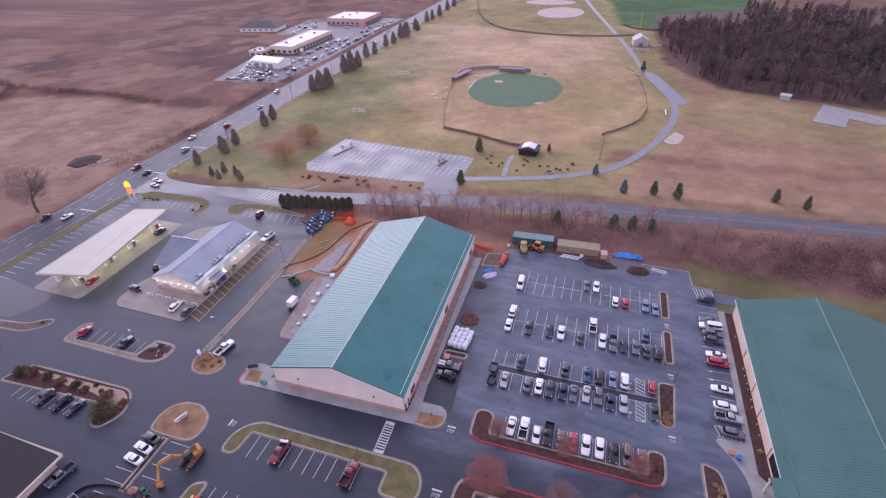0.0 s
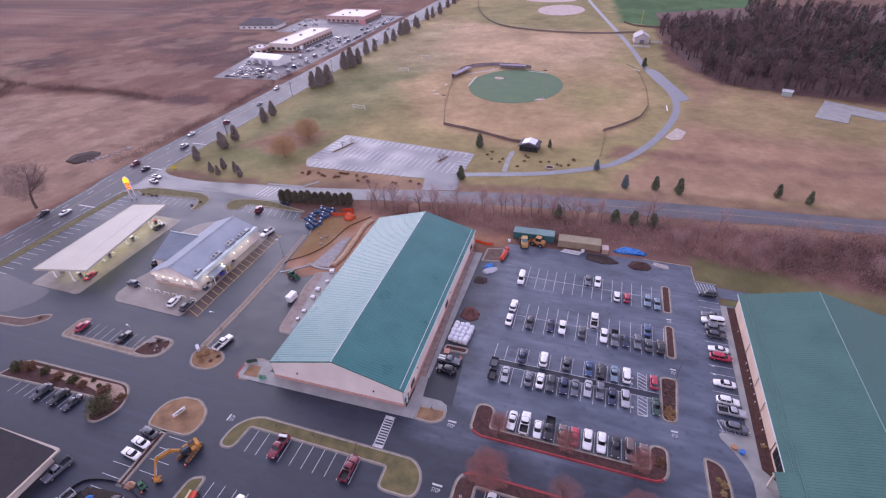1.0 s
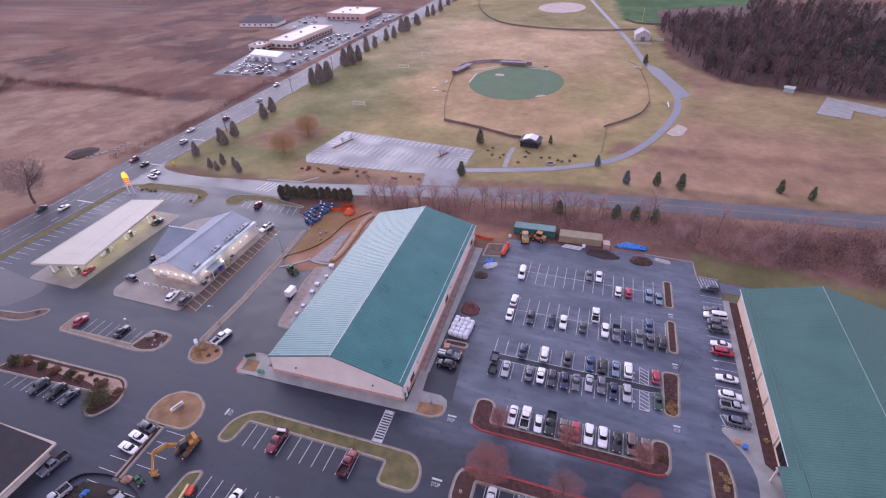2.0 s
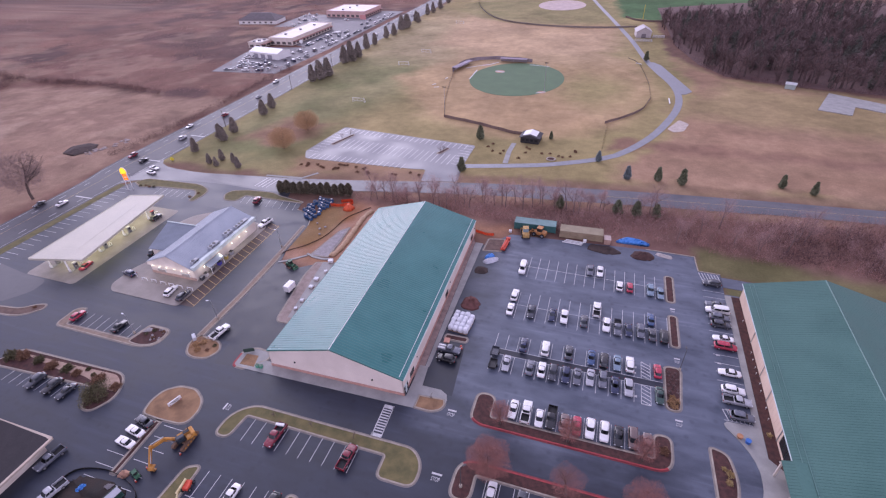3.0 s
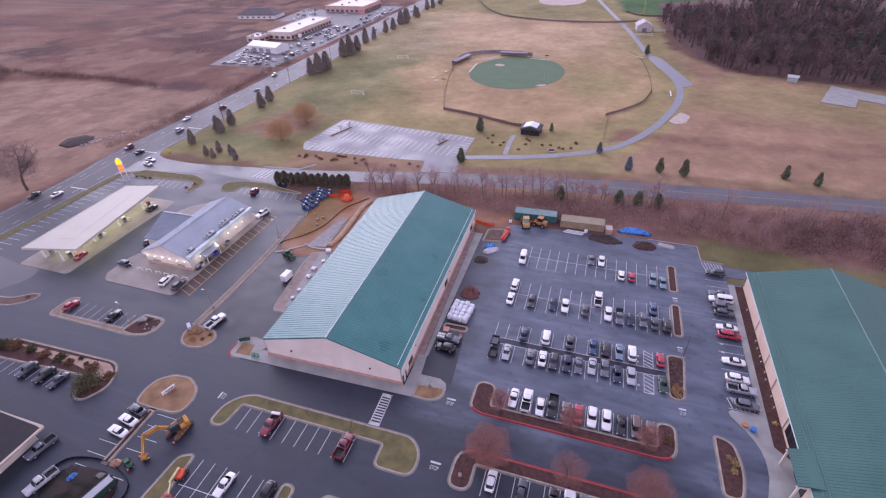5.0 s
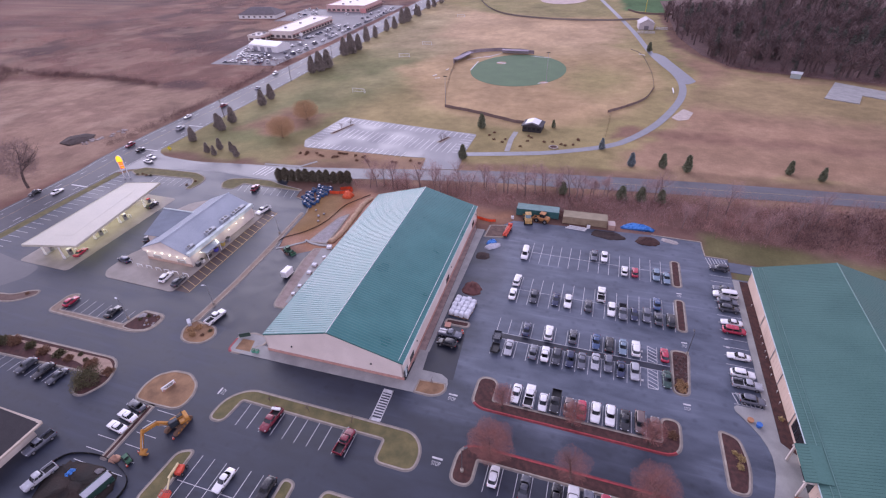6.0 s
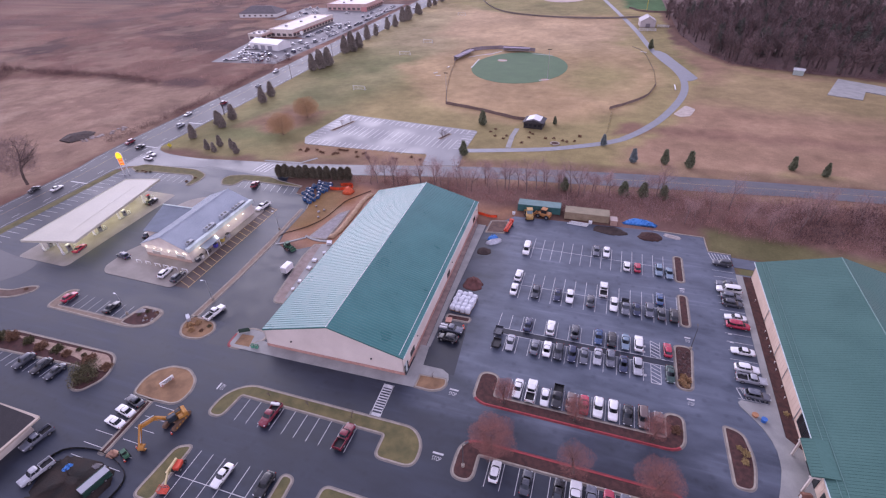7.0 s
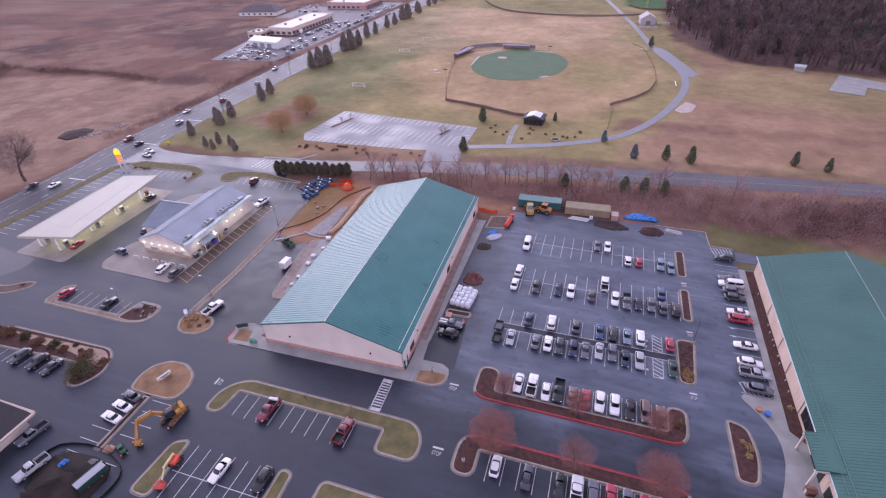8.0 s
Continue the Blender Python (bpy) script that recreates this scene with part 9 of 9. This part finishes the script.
for x, y, rz, L in ((66.2, 222, 90, 9), (51, 297, -40, 5), (-66.2, 219.2, 30, 3), (-69.6, 224.5, 60, 3), (-65.9, 238.6, 80, 3)):
    t = thing("bench", "long white bench on the grass", "bench", (x, y, 0), rz, "benches")
    bm = bmesh.new()
    box(bm, (0, 0, 0.45), (L, 0.6, 0.1), bevel=.02)
    part("seat", bm, WHITE, t)
    for s in (-L / 2 + .5, L / 2 - .5):
        bm = bmesh.new()
        box(bm, (s, 0, 0.2), (0.15, 0.5, 0.4))
        part("leg", bm, STEEL, t)
t = thing("tyre_planter", "pale ring-shaped planter on the grass", "planter", (14.6, 133, 0))
bm = bmesh.new()
ringp = lambda r, z: [(r * math.cos(k / 20 * math.tau), r * 0.9 * math.sin(k / 20 * math.tau), z) for k in range(20)]
skin(bm, [ringp(2.0, 0), ringp(2.0, 0.4), ringp(1.5, 0.4), ringp(1.5, 0.15)], False)
part("ring", bm, KERB, t)
bm = bmesh.new()
prism(bm, [(1.5 * math.cos(k / 20 * math.tau), 1.35 * math.sin(k / 20 * math.tau)) for k in range(20)], 0, 0.2)
part("soil", bm, MULCH, t)
island([(-35.5, 127), (-32.6, 134), (-30.8, 133.4), (-33.6, 126.4)], .8, MULCH, "small planted island in the far car park")
island([(-87.5, 125), (-82.6, 138.6), (-81, 138), (-85.6, 124.4)], .8, MULCH, "small planted island in the far car park")
for i, (x, y) in enumerate(((-33, 130), (-84.5, 131), (-33.6, 128), (-82.4, 136))):
    bare_tree((x, y), 3.4, 0.8, 520 + i, "small bare tree in a car park island", TWIG_GREY, 240, 0.5, 0.025, 2, "car park saplings")
rng = np.random.RandomState(31)
for i in range(26):
    x, y = rng.uniform(-92, -24), rng.uniform(100.5, 106)
    if y < 93.5 + 0.21 * (x + 61) + 5:
        continue
    shrub((x, y), 0.9, 540 + i, "small round brown shrub in the grass verge", RUST_SHRUB, 130, 0.8, -0.03, "shrub", 0.2)
for i in range(16):
    shrub((rng.uniform(-15, 30), rng.uniform(130, 147)), 0.9, 580 + i, "small round brown shrub in the park", RUST_SHRUB, 120, 0.8, -0.03, "shrub", 0.2)

# ---- shops beyond the highway ----
SHOP_YARD = surface("shop_yard_asphalt", (0.12, 0.115, 0.122), (0.215, 0.205, 0.212), size=10, rough=0.7, bump=0.2, grain=0.1)
SHADED_PANE = surface("tinted_pane", (0.10, 0.085, 0.085), (0.16, 0.14, 0.14), size=3, rough=0.15, bump=0, grain=.3, spec=.6)
sheet("shop_yard", [(-236, 222), (-186, 226), (-184, 300), (-188, 470), (-224, 470), (-224, 440), (-290, 440), (-286, 372), (-246, 376), (-246, 318), (-206, 300), (-250, 292)], 0.02, SHOP_YARD, "grey asphalt yard of the roadside shops")
FLAT_WHITE = surface("white_membrane_roof", (0.62, 0.58, 0.57), (0.82, 0.78, 0.76), size=8, rough=.6, bump=.1, grain=.5)


def roadside_shop(x0, x1, y0, y1, h, label, wall=CREAM, rz=0, porch_side=1):
    cx, cy = (x0 + x1) / 2, (y0 + y1) / 2
    t = thing("shop", label, "shop building", (cx, cy, 0), rz, "roadside shops")
    w, d = x1 - x0, y1 - y0
    bm = bmesh.new()
    box(bm, (0, 0, h / 2), (w, d, h))
    part("wall", bm, wall, t)
    bm = bmesh.new()
    box(bm, (0, 0, h + 0.05), (w - 0.8, d - 0.8, 0.12))
    part("roof", bm, FLAT_WHITE, t)
    bm = bmesh.new()
    for c, s in (((-w / 2, 0), (0.4, d + .4)), ((w / 2, 0), (0.4, d + .4)), ((0, -d / 2), (w, 0.4)), ((0, d / 2), (w, 0.4))):
        box(bm, (*c, h + 0.3), (*s, 0.7))
    part("parapet", bm, wall, t)
    n = max(2, int(d / 5))
    for k in range(n):
        bm = bmesh.new()
        box(bm, (w / 2 + 0.05, -d / 2 + (k + .5) * d / n, 1.6), (0.1, d / n * .7, 2.2))
        part("window", bm, SHADED_PANE, t)
    m = max(2, int(w / 5))
    for k in range(m):
        bm = bmesh.new()
        box(bm, (-w / 2 + (k + .5) * w / m, -d / 2 - 0.05, 1.6), (w / m * .6, 0.1, 2.0))
        part("window", bm, SHADED_PANE, t)
    bm = bmesh.new()
    box(bm, (w / 2 + 1.3, 0, 3.0), (2.6, d * .96, 0.3), bevel=.03)
    part("awning", bm, plain("rust_awning", (0.32, 0.16, 0.13), .6), t)
    for k in range(3):
        bm = bmesh.new()
        box(bm, (-w * .15 + k * 2, -d * .3 + k * d * .3, h + 0.7), (1.8, 1.8, 1.1), bevel=.05)
        part("roof_unit", bm, plain("roof_unit_grey", (0.25, 0.24, 0.24), .6), t)
    return t


roadside_shop(-243, -221, 304, 372, 5.2, "long flat-roofed white shop row")
roadside_shop(-258, -214, 428, 470, 5.5, "flat-roofed shop with a pinkish front", surface("pink_plaster", (0.5, 0.33, 0.3), (0.62, 0.44, 0.4), size=4, rough=.8))
roadside_shop(-254, -242, 290, 304, 4.0, "small cream flat-roofed annexe")
t = thing("shop", "white metal shed with a low gabled roof", "shop building", (-218, 268, 0), -9, "roadside shops")
bm = bmesh.new()
face = [(-7, 0), (7, 0), (7, 4.6), (0, 6.4), (-7, 4.6)]
skin(bm, [[(x, y, z) for y, z in face] for x in (-14, 14)])
part("wall", bm, WHITE, t)
for s in (-1, 1):
    bm = bmesh.new()
    skin(bm, [[(-14.4, s * 7.5, 4.4), (14.4, s * 7.5, 4.4), (14.4, s * 7.5, 4.3), (-14.4, s * 7.5, 4.3)], [(-14.4, 0, 6.6), (14.4, 0, 6.6), (14.4, 0, 6.45), (-14.4, 0, 6.45)]])
    part("roof_slope", bm, plain("white_sheet_roof", (0.8, 0.8, 0.82), .4), t)
for k in range(3):
    bm = bmesh.new()
    box(bm, (-8 + 7 * k, -7.05, 1.6), (4.2, 0.1, 3.0))
    part("door", bm, plain("grey_shutter", (0.3, 0.3, 0.33), .5), t)
hs = thing("house", "pale house with a broad dark hipped roof", "house", (-312, 392, 0), 8)
bm = bmesh.new()
box(bm, (0, 0, 1.7), (40, 22, 3.4))
part("wall", bm, WHITE, hs)
bm = bmesh.new()
skin(bm, [[(-21, -12, 3.4), (21, -12, 3.4), (21, 12, 3.4), (-21, 12, 3.4)], [(-11, -1, 9), (11, -1, 9), (11, 1, 9), (-11, 1, 9)]])
part("roof", bm, surface("slate_roof", (0.10, 0.085, 0.09), (0.16, 0.14, 0.145), size=3, rough=.8, bump=.3, grain=.3), hs)
for k in range(6):
    bm = bmesh.new()
    box(bm, (-15 + 6 * k, -11.05, 1.7), (2.2, 0.1, 1.4))
    part("window", bm, SHADED_PANE, hs)
pole_sign = thing("shop_sign", "pink and white roadside shop sign on a post", "sign", (-196, 388, 0), 0)
bm = bmesh.new()
tube(bm, (0, 0, 0), (0, 0, 8), 0.3, 0.3, 8)
part("post", bm, STEEL, pole_sign)
bm = bmesh.new()
box(bm, (0, 0, 8), (6, 0.6, 4), bevel=.1)
part("board", bm, plain("pink_board", (0.55, 0.25, 0.24), .5), pole_sign)
t = thing("shop_sign", "round white roadside sign on a post", "sign", (-207, 296, 0), 0)
bm = bmesh.new()
tube(bm, (0, 0, 0), (0, 0, 5.2), 0.2, 0.2, 8)
part("post", bm, STEEL, t)
bm = bmesh.new()
tube(bm, (0, -0.25, 5.4), (0, 0.25, 5.4), 1.5, 1.5, 20)
part("board", bm, WHITE, t)
rng = np.random.RandomState(41)
KINDS, TONES = ("sedan", "suv", "pickup", "van", "hatchback"), ("white", "white", "silver", "grey", "silver", "dark blue", "white", "white")
def shop_cars(*places):
    """Vehicles of mixed kinds and colours at x, y, turn."""
    for x, y, rz in places:
        park(KINDS[rng.randint(5)], TONES[rng.randint(8)], x, y, rz, "parked at the roadside shops", "cars at the shops")


shop_cars((-227, 227, 100), (-224, 242, 95), (-220, 243, 95), (-212, 228, 95), (-201, 229, 95), (-206, 244, 20), (-203, 245, 20), (-196, 233, 30), (-216, 256, 90), (-199, 259, 20), (-206, 280, 60), (-203, 286, 60), (-232, 252, 90), (-209, 243, 15), (-222, 236, 90))
shop_cars((-190, 248, 60), (-191, 257, 60), (-190, 264, 60), (-189, 272, 60), (-209, 308, 5), (-198, 320, 5), (-197, 328, 5), (-203, 351, 5), (-200, 357, 5), (-201, 364, 5), (-227, 412, 60), (-280, 410, 20), (-284, 428, 20), (-283, 435, 20), (-270, 421, 20), (-269, 392, 20), (-267, 379, 20), (-275, 436, 20))
shop_cars((-201, 394, 5), (-198, 400, 5), (-191, 405, 5), (-191, 424, 5), (-194, 447, 5), (-194, 454, 5), (-202, 416, 5), (-200, 431, 5), (-197, 440, 5), (-262, 410, 90), (-256, 400, 90))
shop_cars((-222, 229, 100), (-217, 236, 95), (-209, 236, 95), (-214, 243, 95), (-210, 250, 20), (-203, 236, 30), (-230, 252, 80), (-234, 260, 70), (-238, 268, 70), (-229, 262, 20), (-196, 241, 60), (-194, 280, 60), (-192, 290, 5), (-205, 335, 5), (-198, 342, 5), (-262, 400, 90), (-270, 404, 90), (-268, 418, 90))
shop_cars(*[(-190.5 + 0.05 * k, 300 + 5.6 * k, 5) for k in range(25) if k % 4 != 1], *[(-208.5, 306 + 5.4 * k, 95) for k in range(12) if k % 3 != 2], *[(-228 + 3.4 * k, 246 - 0.4 * k, 95) for k in range(6)])
